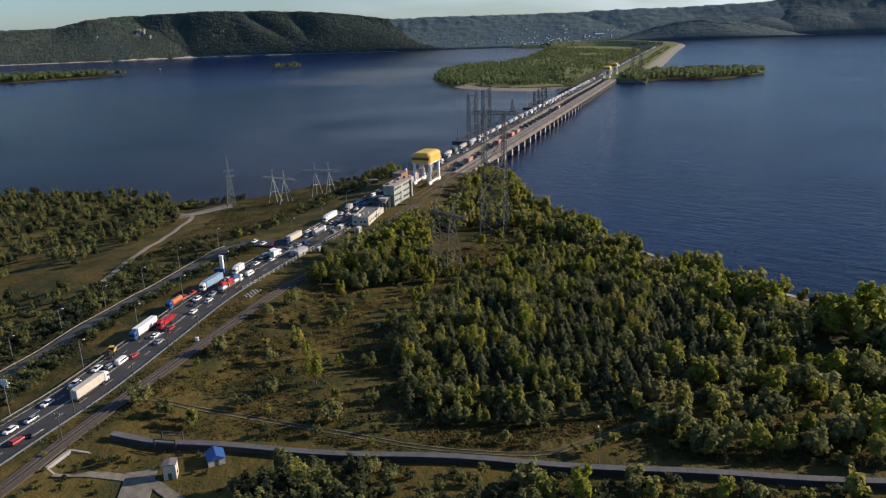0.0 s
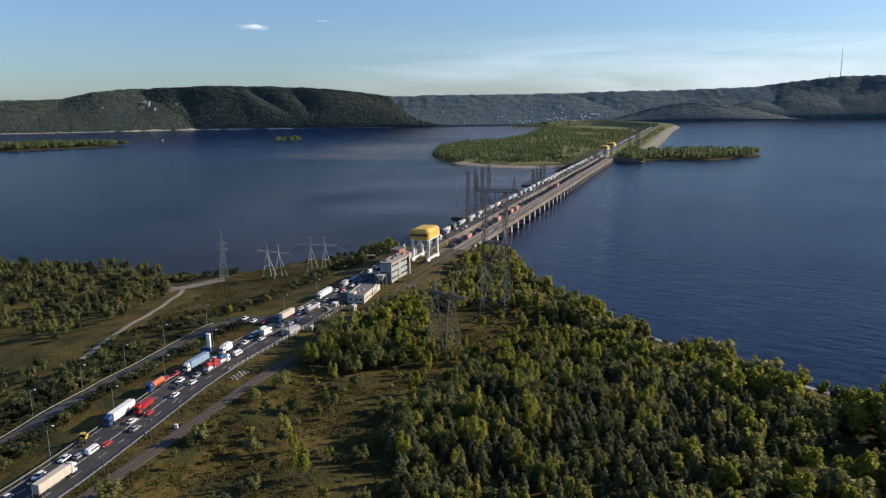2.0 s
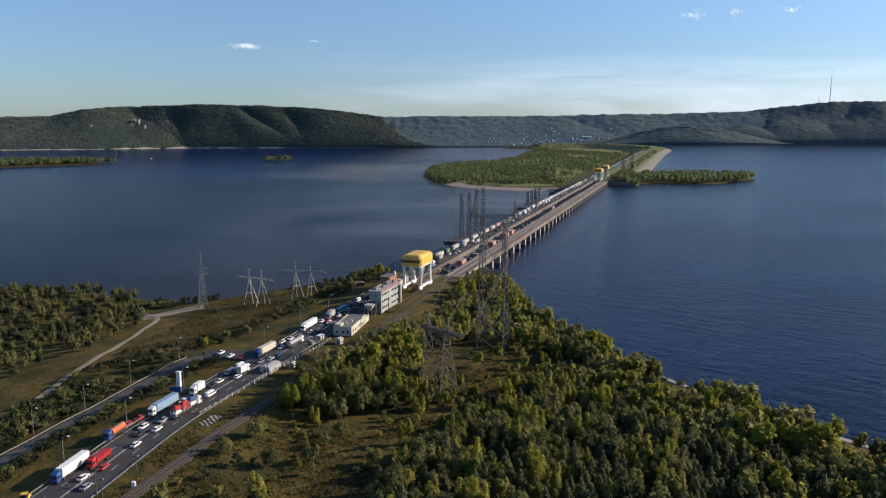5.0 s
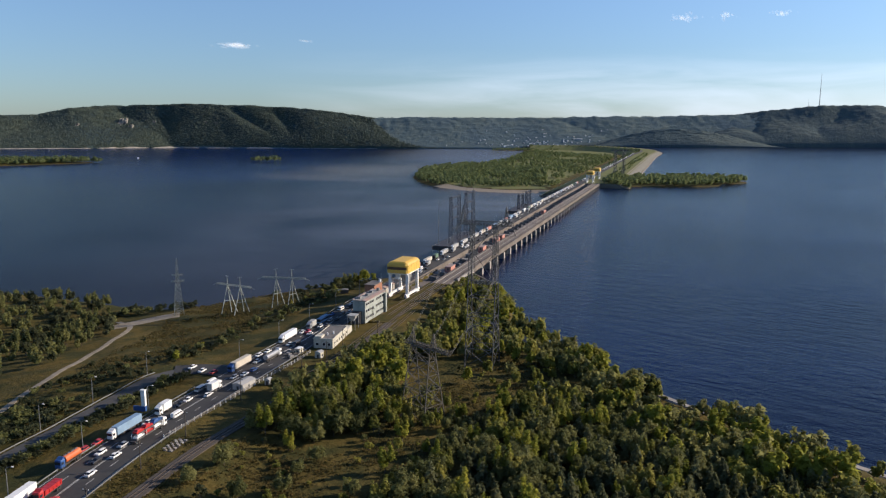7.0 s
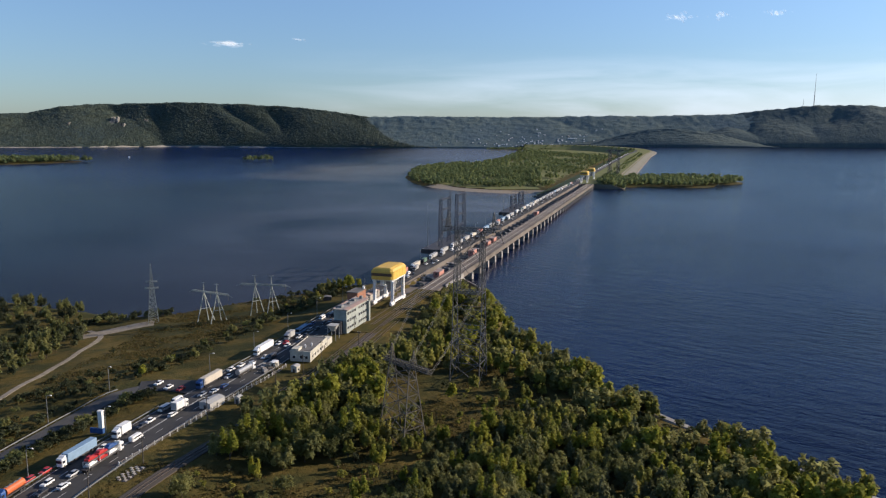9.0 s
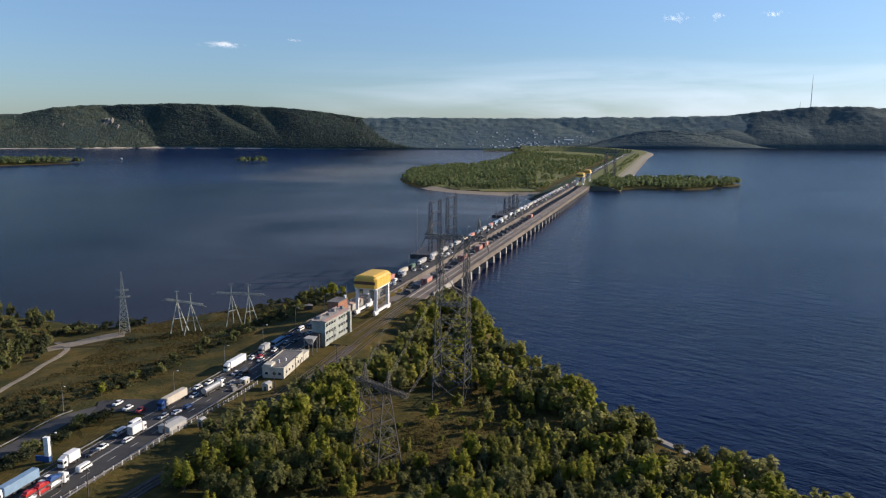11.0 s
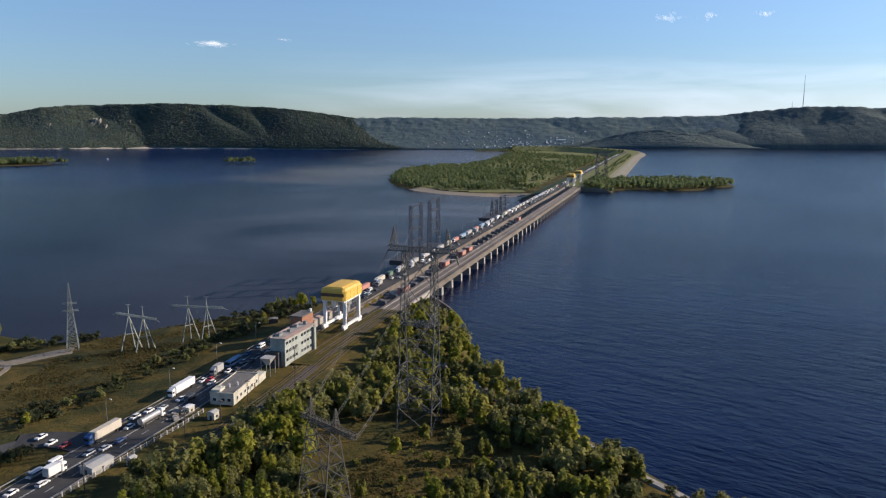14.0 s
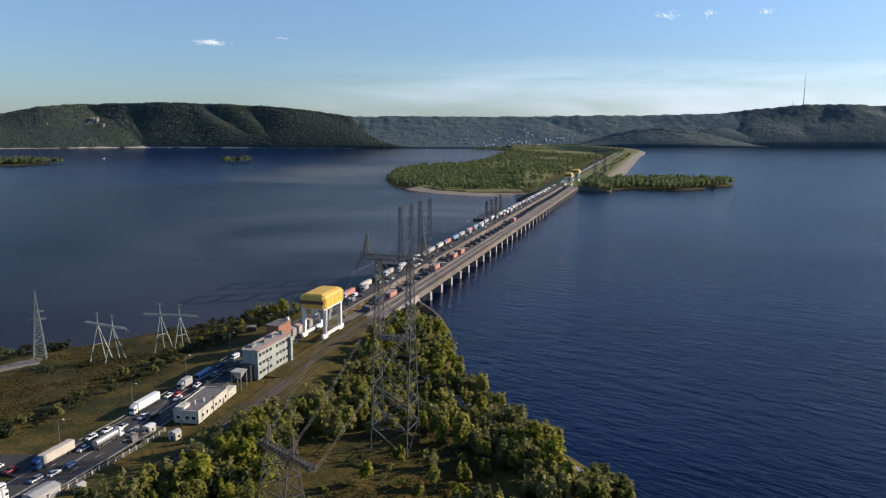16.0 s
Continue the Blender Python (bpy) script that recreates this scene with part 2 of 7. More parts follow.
M = {
    "ground": material("dry_grassland", (0.074, 0.06, 0.015), 0.95, second=(0.117, 0.084, 0.024), scale=0.3, detail=10.0, bump=1.0, bump_scale=0.5,
                       third=(0.042, 0.043, 0.014), third_scale=0.05, spec=0.1, distance=0.6),
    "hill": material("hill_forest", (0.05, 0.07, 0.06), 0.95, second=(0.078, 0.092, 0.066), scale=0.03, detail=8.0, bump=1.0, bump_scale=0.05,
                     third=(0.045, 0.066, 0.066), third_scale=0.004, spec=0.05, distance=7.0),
    "meadow": material("green_meadow", (0.13, 0.15, 0.06), 0.95, second=(0.18, 0.175, 0.08), scale=0.02, detail=8.0, bump=0.8, bump_scale=0.1, spec=0.05),
    # distance haze is painted in: paler and bluer than the forest of hill
    "hill_far": material("hazed_hill_forest", (0.098, 0.135, 0.14), 0.95, second=(0.135, 0.165, 0.15), scale=0.03, detail=8.0, bump=1.0, bump_scale=0.05,
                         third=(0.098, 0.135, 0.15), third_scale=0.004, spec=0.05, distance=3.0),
    # the same forest with a weaker haze tint in its colour
    "hill_mid": material("half_hazed_hill_forest", (0.07, 0.094, 0.1), 0.95, second=(0.098, 0.12, 0.11), scale=0.03, detail=8.0, bump=1.0, bump_scale=0.05,
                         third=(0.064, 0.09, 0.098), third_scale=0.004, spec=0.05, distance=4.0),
    "rock": material("pale_cliff", (0.22, 0.21, 0.19), 0.9, second=(0.13, 0.125, 0.105), scale=0.05, bump=0.6, bump_scale=0.2, distance=2.0),
    "reservoir": water_material("reservoir_water", 1.25, 0.13, 0.062, clear_tint),
    "river": water_material("river_water", 0.28, 0.015, 0.3, silt_and_sky_tint),
    "asphalt": material("asphalt", (0.032, 0.032, 0.034), 0.9, second=(0.022, 0.022, 0.0235), scale=0.5, detail=6.0, bump=0.2, third=(0.042, 0.041, 0.04), third_scale=0.06),
    "sand": material("pale_river_sand", (0.42, 0.38, 0.31), 0.95, second=(0.3, 0.27, 0.21), scale=0.05, detail=6.0, bump=0.2),
    "worn_yard": material("worn_yard_concrete", (0.2, 0.175, 0.14), 0.95, second=(0.11, 0.1, 0.07), scale=0.5, detail=7.0, bump=0.4),
    "dirt": material("pale_dirt", (0.29, 0.245, 0.185), 0.95, second=(0.19, 0.155, 0.105), scale=0.4, detail=6.0, bump=0.4),
    "ballast": material("rail_ballast", (0.085, 0.068, 0.052), 0.95, second=(0.052, 0.044, 0.035), scale=1.5, bump=0.5),
    "concrete": material("weathered_concrete", (0.36, 0.34, 0.31), 0.85, second=(0.22, 0.21, 0.19), scale=0.25, detail=7.0, bump=0.25, third=(0.28, 0.25, 0.22), third_scale=0.05),
    "deck": material("bridge_deck_concrete", (0.135, 0.112, 0.09), 0.9, second=(0.078, 0.066, 0.055), scale=0.2, detail=7.0, bump=0.25, third=(0.16, 0.137, 0.114), third_scale=0.03),
    "worn_asphalt": material("worn_grey_asphalt", (0.062, 0.061, 0.06), 0.9, second=(0.042, 0.042, 0.042), scale=0.4, detail=6.0, bump=0.2, third=(0.075, 0.072, 0.066), third_scale=0.06),
    "cover": material("grey_cover_slab", (0.1, 0.1, 0.1), 0.9, second=(0.07, 0.07, 0.072), scale=0.3, detail=6.0, bump=0.2),
    # concrete of the duct's sides: their shade is put into this near-black colour
    "pitch": material("shaded_side_concrete", (0.03, 0.03, 0.032), 0.9, second=(0.05, 0.048, 0.045), scale=0.4, detail=6.0, bump=0.2),
    "yard": material("trodden_soil", (0.12, 0.096, 0.064), 0.95, second=(0.17, 0.138, 0.094), scale=0.35, detail=8.0, bump=0.4, third=(0.045, 0.048, 0.018), third_scale=0.12),
    "dark": material("dark_painted_steel", (0.035, 0.035, 0.04), 0.6, second=(0.06, 0.05, 0.045), scale=0.8),
    "white": material("white_paint", (0.72, 0.72, 0.7), 0.55, second=(0.55, 0.55, 0.53), scale=0.6, mix=(0.5, 0.8)),
    "line": material("road_marking", (0.55, 0.54, 0.5), 0.8, second=(0.3, 0.3, 0.28), scale=1.2),
    "yellow": material("crane_yellow", (0.62, 0.4, 0.06), 0.55, second=(0.52, 0.33, 0.055), scale=0.3, mix=(0.45, 0.75)),
    "brown": material("dark_brown_band", (0.06, 0.035, 0.02), 0.6, second=(0.09, 0.05, 0.03), scale=0.4),
    "grey_wall": material("pale_grey_panel", (0.33, 0.36, 0.33), 0.8, second=(0.22, 0.24, 0.215), scale=0.35, detail=6.0, bump=0.1),
    "cream": material("cream_render", (0.5, 0.48, 0.4), 0.8, second=(0.36, 0.34, 0.28), scale=0.4, detail=6.0, bump=0.1),
    "roof": material("felt_roof", (0.16, 0.15, 0.14), 0.9, second=(0.1, 0.095, 0.09), scale=0.4, detail=6.0),
    "pink_roof": material("rusty_sheet_roof", (0.33, 0.22, 0.18), 0.75, second=(0.24, 0.2, 0.18), scale=0.3, detail=6.0),
    "brick": material("orange_brick", (0.3, 0.14, 0.08), 0.85, second=(0.22, 0.1, 0.06), scale=0.6),
    "steel": material("galvanised_steel", (0.26, 0.27, 0.27), 0.55, 0.5, second=(0.17, 0.17, 0.17), scale=0.7),
    "old_steel": material("weathered_lattice_steel", (0.14, 0.138, 0.13), 0.55, 0.4, second=(0.08, 0.08, 0.08), scale=0.7),
    # brownish steel of the anchor pylon, darkened in colour for its backlit look
    "backlit_steel": material("backlit_brown_steel", (0.085, 0.078, 0.066), 0.7, 0.3, second=(0.13, 0.125, 0.11), scale=0.5, mix=(0.5, 0.7)),
    "mast_steel": material("blue_grey_steel", (0.06, 0.072, 0.1), 0.6, 0.3, second=(0.04, 0.048, 0.065), scale=0.7),
    "pale_steel": material("pale_green_steel", (0.33, 0.36, 0.33), 0.6, 0.3, second=(0.24, 0.26, 0.24), scale=0.7),
    "rail": material("worn_rail_steel", (0.2, 0.17, 0.15), 0.45, 0.7, second=(0.13, 0.1, 0.08), scale=1.0),
    "wood": material("old_sleeper_wood", (0.09, 0.075, 0.06), 0.9, second=(0.05, 0.045, 0.04), scale=1.5),
    "glass": material("dark_glass", (0.015, 0.02, 0.028), 0.08, second=(0.03, 0.035, 0.045), scale=0.7),
    "tyre": material("tyre_rubber", (0.02, 0.02, 0.02), 0.85, second=(0.03, 0.03, 0.03), scale=3.0),
    "blue": material("blue_paint", (0.028, 0.085, 0.25), 0.5, second=(0.022, 0.065, 0.2), scale=0.6),
    "red": material("red_paint", (0.42, 0.025, 0.025), 0.4, second=(0.32, 0.02, 0.02), scale=0.6),
    "orange": material("orange_paint", (0.55, 0.13, 0.03), 0.5, second=(0.42, 0.1, 0.03), scale=0.6),
    "salmon": material("faded_red_paint", (0.45, 0.2, 0.15), 0.7, second=(0.36, 0.17, 0.13), scale=0.5),
    "silver": material("silver_paint", (0.4, 0.41, 0.42), 0.35, 0.4, second=(0.33, 0.34, 0.35), scale=0.6),
    "black": material("black_paint", (0.02, 0.02, 0.024), 0.3, second=(0.03, 0.03, 0.034), scale=0.6),
    "beige": material("beige_tarpaulin", (0.5, 0.46, 0.38), 0.75, second=(0.42, 0.38, 0.31), scale=0.5),
    "greytarp": material("grey_tarpaulin", (0.36, 0.36, 0.35), 0.75, second=(0.3, 0.3, 0.29), scale=0.5),
    "bluetarp": material("pale_blue_tarpaulin", (0.2, 0.3, 0.42), 0.7, second=(0.16, 0.25, 0.36), scale=0.5),
    "green": material("green_tarpaulin", (0.1, 0.17, 0.12), 0.7, second=(0.08, 0.14, 0.1), scale=0.5),
    "bark": material("bark", (0.1, 0.08, 0.06), 0.95, second=(0.06, 0.05, 0.04), scale=2.0),
    "pine": leafy("pine_needles", (0.125, 0.132, 0.064), (0.172, 0.178, 0.084), 0.35, 0.16),
    "leaf": leafy("yellowing_leaves", (0.215, 0.208, 0.05), (0.3, 0.276, 0.06), 0.35, 0.16),
    "leaf_dark": leafy("green_leaves", (0.145, 0.15, 0.055), (0.195, 0.193, 0.066), 0.35, 0.16),
    "leaf_gold": leafy("golden_leaves", (0.23, 0.232, 0.034), (0.3, 0.29, 0.04), 0.35, 0.25),
    "shrub": leafy("grey_green_shrub", (0.078, 0.086, 0.044), (0.105, 0.11, 0.052), 0.35, 0.3),
    "far_leaf": leafy("island_foliage", (0.155, 0.19, 0.085), (0.225, 0.25, 0.105), 0.0, 0.35),
    # foliage lightened and shifted to blue: the haze is put into the colour
    "hill_tree": leafy("hazed_hill_trees", (0.105, 0.135, 0.115), (0.14, 0.165, 0.125), 0.0, 0.25),
    "slope": material("pale_dam_slabs", (0.165, 0.155, 0.12), 0.9, second=(0.12, 0.115, 0.088), scale=0.05, detail=6.0, bump=0.2),
    "weed": leafy("dry_weeds", (0.12, 0.088, 0.034), (0.09, 0.078, 0.026), 0.0, 0.3),
    "cloud": material("cloud_white", (0.9, 0.9, 0.9), 1.0, spec=0.0),
}

# ---- mesh helpers ----


class Geo:
    """Vertices and faces gathered for one mesh."""

    def __init__(self):
        self.v, self.f = [], []

    def add(self, verts, faces):
        n = len(self.v)
        self.v += [tuple(p) for p in verts]
        self.f += [tuple(i + n for i in face) for face in faces]
        return self

    def hull8(self, low, high):
        """A solid from four low and four high corners, both counter-clockwise."""
        return self.add([*low, *high], [(3, 2, 1, 0), (4, 5, 6, 7), (0, 1, 5, 4), (1, 2, 6, 5), (2, 3, 7, 6), (3, 0, 4, 7)])

    def box(self, x0, y0, z0, x1, y1, z1, taper=0.0, tx=0.0, ty=0.0):
        ax, ay = tx or taper, ty or taper
        return self.hull8([(x0, y0, z0), (x1, y0, z0), (x1, y1, z0), (x0, y1, z0)],
                          [(x0 + ax, y0 + ay, z1), (x1 - ax, y0 + ay, z1), (x1 - ax, y1 - ay, z1), (x0 + ax, y1 - ay, z1)])

    def soft_box(self, x0, y0, z0, x1, y1, z1, r):
        """A box with chamfered upper edges and upright corners."""
        def ring(z, k):
            a, b, c, d = x0 + k, x1 - k, y0 + k, y1 - k
            return [(a + r, c, z), (b - r, c, z), (b, c + r, z), (b, d - r, z), (b - r, d, z), (a + r, d, z), (a, d - r, z), (a, c + r, z)]
        rings = [ring(z0, 0), ring(z1 - r, 0), ring(z1, r * 0.7)]
        faces = [tuple(range(7, -1, -1)), tuple(range(16, 24))]
        for k in range(2):
            faces += [(k * 8 + i, k * 8 + (i + 1) % 8, k * 8 + 8 + (i + 1) % 8, k * 8 + 8 + i) for i in range(8)]
        return self.add([p for q in rings for p in q], faces)

    def beam(self, p, q, w, w2=None):
        p, q = Vector(p), Vector(q)
        d = (q - p).normalized()
        a = d.cross(Vector((0, 0, 1)) if abs(d.z) < 0.9 else Vector((1, 0, 0))).normalized()
        b = d.cross(a)
        h, k = w / 2, (w2 or w) / 2
        return self.hull8([p - a * h - b * h, p - a * h + b * h, p + a * h + b * h, p + a * h - b * h],
                          [q - a * k - b * k, q - a * k + b * k, q + a * k + b * k, q + a * k - b * k])

    def tube(self, p, q, r, r2=None, n=8):
        p, q = Vector(p), Vector(q)
        d = (q - p).normalized()
        a = d.cross(Vector((0, 0, 1)) if abs(d.z) < 0.9 else Vector((1, 0, 0))).normalized()
        b = d.cross(a)
        r2 = r if r2 is None else r2
        ring = lambda c, k: [c + (a * math.cos(2 * math.pi * i / n) + b * math.sin(2 * math.pi * i / n)) * k for i in range(n)]
        return self.add(ring(p, r) + ring(q, r2), [tuple(range(n)), tuple(range(2 * n - 1, n - 1, -1))] + [(i, n + i, n + (i + 1) % n, (i + 1) % n) for i in range(n)])

    def mesh(self, name, mat, smooth=False):
        me = bpy.data.meshes.new(name)
        me.from_pydata(self.v, [], self.f)
        me.materials.append(mat)
        if smooth:
            me.polygons.foreach_set("use_smooth", [True] * len(me.polygons))
        me.update()
        return me


def part(name, geo, mat, parent=None, label="", smooth=False):
    """Links a Geo (or a ready mesh) as ONE mesh object, under a thing or part if given."""
    ob = new(name, geo.mesh(name, mat, smooth) if isinstance(geo, Geo) else geo)
    if parent is not None:
        ob.parent = parent
    if label:
        ob["label"] = label
    return ob


def thing(name, label, category, m=None, group="", kind=""):
    ob = new(name)
    if m is not None:
        ob.matrix_basis = m
    return tagged(ob, label, category, group, kind)


# ---- plan: the dam's axis, the roads and the shores ----
U, N = Vector((0.324, 0.946, 0)), Vector((0.946, -0.324, 0))     # along and across the dam
HEAD = -math.degrees(math.atan2(0.324, 0.946))                    # turn of a thing that faces along the dam


def SC(s, c, z=0.0):
    """A place s metres along the dam's axis and c across it."""
    return Vector((U.x * s + N.x * c, U.y * s + N.y * c, z))


WATER_UP, WATER_DOWN = -8.6, -28.5
ROAD = [(-185, -60), (-163, 50), (-145, 130), (-128.5, 190), (-120, 220), (-113.5, 255), (-105, 303), (-92, 350), (-78.5, 392), (-64, 436), (-49, 489), (-27, 559), (-2, 632)]
RAIL = [(-170, -60), (-148, 50), (-129, 120), (-115.5, 168), (-111.5, 187), (-101.5, 225), (-88, 272), (-77, 310), (-57, 358), (-40, 407), (-27.5, 449), (-14, 499), (0.5, 549), (22, 612)]
BRANCH = [(-190, 100), (-170, 180), (-157, 238), (-152.5, 269), (-145, 301), (-136, 338), (-124, 372), (-108, 390), (-93, 394), (-80, 392)]
PATHWAY = [(-176, 300), (-173, 367), (-172, 405), (-175, 455), (-178, 490), (-181, 507), (-187, 518), (-198, 530)]
TRACK = [(-95, 215), (-57, 204), (-33, 195), (-6, 186), (23, 182), (36, 186.5), (58, 198), (76, 212), (100, 222), (128, 226)]

SHORE = [(600, -3000), (520, -500), (420, -150), (330, 60), (250, 190), (172, 272), (147, 303), (114, 356), (86, 412), (68, 452), (57, 490), (52, 540), (38, 630), (24, 655),
         (-20, 650), (-60, 636), (-95, 618), (-130, 602), (-158, 586), (-182, 584), (-212, 596), (-246, 610), (-300, 634), (-385, 640), (-520, 650), (-900, 700), (-1500, 760), (-6000, 900), (-6000, -3000)]
ISLAND_LOW = [(-42, 2069), (-20, 1900), (14, 1772), (90, 1665), (173, 1618), (291, 1628), (345, 1640), (420, 1850), (640, 2450), (920, 3480), (985, 3800), (1000, 4030), (960, 4250), (880, 4400),
              (780, 4480), (600, 4500), (590, 4300), (546, 4030), (480, 3700), (400, 3330), (330, 3000), (142, 2879), (20, 2600), (-30, 2381)]
ISLAND_UP = [(320, 1500), (345, 1508), (425, 1538), (522, 1515), (600, 1560), (679, 1622), (738, 1699), (745, 1760), (640, 1800), (560, 1830), (520, 1950), (430, 1850)]
ISLET_WEST = [(-3200, 2300), (-1900, 2500), (-1487, 2510), (-1300, 2680), (-1170, 2850), (-1420, 2900), (-2000, 2850), (-3200, 2800)]
ISLET_FAR = [(370, 4450), (480, 4420), (600, 4380), (720, 4420), (800, 4500), (640, 4580), (420, 4540)]
DAM_BEND = [(1003, 3514), (1068, 3790), (1075, 4031), (1018, 4351), (929, 4521), (802, 4570), (620, 4590)]
ISLET_MID = [(-700, 2925), (-620, 2915), (-560, 2975), (-600, 3010), (-680, 2990)]


def seg_distance(x, y, line, closed=False):
    best = np.full(x.shape, 1e9)
    pts = line + [line[0]] if closed else line
    for (ax, ay), (bx, by) in zip(pts, pts[1:]):
        dx, dy = bx - ax, by - ay
        t = np.clip(((x - ax) * dx + (y - ay) * dy) / (dx * dx + dy * dy), 0, 1)
        best = np.minimum(best, np.hypot(x - ax - t * dx, y - ay - t * dy))
    return best


def inside(x, y, poly):
    res = np.zeros(x.shape, bool)
    for (ax, ay), (bx, by) in zip(poly, poly[1:] + poly[:1]):
        if ay != by:
            res ^= ((ay > y) != (by > y)) & (x < (bx - ax) * (y - ay) / (by - ay) + ax)
    return res


def depth_in(x, y, poly):
    d = seg_distance(x, y, poly, True)
    return np.where(inside(x, y, poly), d, -d)


def smooth01(v):
    v = np.clip(v, 0, 1)
    return v * v * (3 - 2 * v)


def rolling(x, y):
    return (np.sin(x * 0.051 + 1.3) * np.cos(y * 0.043) + 0.6 * np.sin(x * 0.11 + y * 0.083) + 0.4 * np.sin(y * 0.19 - x * 0.071)) * 0.5


def road_side(x, y):
    """Positive on the river side of the main road."""
    cx = np.interp(y, [p[1] for p in ROAD], [p[0] for p in ROAD])
    return cx - x


def height(x, y):
    x, y = np.asarray(x, float), np.asarray(y, float)
    d = np.minimum(seg_distance(x, y, ROAD) - 10, seg_distance(x, y, RAIL) - 3)
    d = np.minimum(d, seg_distance(x, y, [(-116, 389), (-84, 384)]) - 9)
    west = smooth01((road_side(x, y) - 8) / 8)
    right = -0.4 - 2.3 * smooth01((d - 1) / 25)
    left = -0.4 - np.clip(0.11 * np.maximum(d, 0), 0, 16.5)
    base = right * (1 - west) + left * west + rolling(x, y) * smooth01((d - 4) / 20)
    sd = depth_in(x, y, SHORE)
    down = smooth01((-(x * 0.946 - y * 0.324) - 193) / 12) * smooth01((y - 330) / 60)
    down = np.where(x < -60, 1.0, down)
    level = WATER_UP * (1 - down) + WATER_DOWN * down
    z = np.where(sd > 0, np.minimum(base, level + 0.62 * sd), np.maximum(level + 0.62 * sd, level - 12))
    for poly, wat, top, slope in ((ISLAND_LOW, WATER_DOWN, 4.0, 0.12), (ISLAND_UP, WATER_UP, 2.2, 0.2), (ISLET_WEST, WATER_DOWN, 3.0, 0.1), (ISLET_MID, WATER_DOWN, 1.5, 0.1), (ISLET_FAR, WATER_DOWN, 2.5, 0.1)):
        s2 = depth_in(x, y, poly)
        z = np.maximum(z, np.where(s2 > -60, wat + np.clip(slope * s2, -8, top), -99))
    z = z - 2.3 * smooth01(1.5 - np.hypot((x + 103.5) / 6.0, (y - 181.5) / 6.0))
    along, across = x * 0.324 + y * 0.946, x * 0.946 - y * 0.324
    trough = (along > 520) & (along < 660) & (across > -197) & (across < -173)
    return np.where(trough, np.minimum(z, -4.5), z)


def grid_line(lo, hi, step, far_lo, far_hi):
    mid = list(np.arange(lo, hi + 0.1, step))
    up, v, k = [], hi, step
    while v < far_hi:
        k = min(k * 1.12, 160)
        v += k
        up.append(v)
    low, v, k = [], lo, step
    while v > far_lo:
        k = min(k * 1.15, 300)
        v -= k
        low.append(v)
    return np.array(low[::-1] + mid + up)


gx, gy = grid_line(-330, 210, 4.0, -6000, 6000), grid_line(60, 700, 4.0, -3000, 7200)
GX, GY = np.meshgrid(gx, gy)
GZ = height(GX, GY)
ng = len(gx)
quads = [(r * ng + c, r * ng + c + 1, (r + 1) * ng + c + 1, (r + 1) * ng + c) for r in range(len(gy) - 1) for c in range(ng - 1)]
geo = Geo()
geo.v, geo.f = list(map(tuple, np.stack([GX, GY, GZ], -1).reshape(-1, 3).tolist())), quads
ground = tagged(part("ground", geo, M["ground"], smooth=True), "dry yellow-green grassland with bare brown patches", "ground", kind="structure")

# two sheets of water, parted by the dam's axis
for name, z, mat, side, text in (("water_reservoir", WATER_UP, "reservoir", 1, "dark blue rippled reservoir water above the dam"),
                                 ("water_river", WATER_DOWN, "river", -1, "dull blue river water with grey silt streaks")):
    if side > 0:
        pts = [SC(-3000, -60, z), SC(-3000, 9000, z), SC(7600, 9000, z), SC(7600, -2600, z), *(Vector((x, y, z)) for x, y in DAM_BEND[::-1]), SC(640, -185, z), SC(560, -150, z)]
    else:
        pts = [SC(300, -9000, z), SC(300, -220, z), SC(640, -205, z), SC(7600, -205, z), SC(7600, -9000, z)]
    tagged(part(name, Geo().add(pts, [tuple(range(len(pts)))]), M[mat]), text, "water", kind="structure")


def resample(line, step):
    pts = [Vector((*p, 0)) for p in line]
    out = []
    n = 6
    for i in range(len(pts) - 1):
        p0, p1, p2, p3 = pts[max(i - 1, 0)], pts[i], pts[i + 1], pts[min(i + 2, len(pts) - 1)]
        for k in range(n * 4):
            t = k / (n * 4)
            out.append(0.5 * ((2 * p1) + (p2 - p0) * t + (2 * p0 - 5 * p1 + 4 * p2 - p3) * t * t + (3 * p1 - p0 - 3 * p2 + p3) * t ** 3))
    out.append(pts[-1])
    even, run = [out[0]], 0.0
    for a, b in zip(out, out[1:]):
        run += (b - a).length
        if run >= step:
            even.append(b)
            run = 0.0
    even.append(out[-1])
    return even


def sideways(line):
    res = []
    for i in range(len(line)):
        d = (line[min(i + 1, len(line) - 1)] - line[max(i - 1, 0)]).normalized()
        res.append(Vector((d.y, -d.x, 0)))
    return res


def ribbon(line, left, right, z, thick=0.3, drape=None, cols=4):
    """A strip along a line from left to right of it (metres), at z or draped on the ground, with a skirt."""
    g, side = Geo(), sideways(line)
    rows = []
    for p, n in zip(line, side):
        row = [p + n * (left + (right - left) * k / cols) for k in range(cols + 1)]
        if drape is not None:
            hs = height([q.x for q in row], [q.y for q in row])
            row = [Vector((q.x, q.y, float(h) + drape)) for q, h in zip(row, hs)]
        else:
            row = [Vector((q.x, q.y, z)) for q in row]
        rows.append([row[0] - Vector((0, 0, thick)), *row, row[-1] - Vector((0, 0, thick))])
    w = cols + 3
    g.v = [tuple(p) for row in rows for p in row]
    g.f = [(i * w + k, i * w + k + 1, (i + 1) * w + k + 1, (i + 1) * w + k) for i in range(len(rows) - 1) for k in range(w - 1)]
    return g


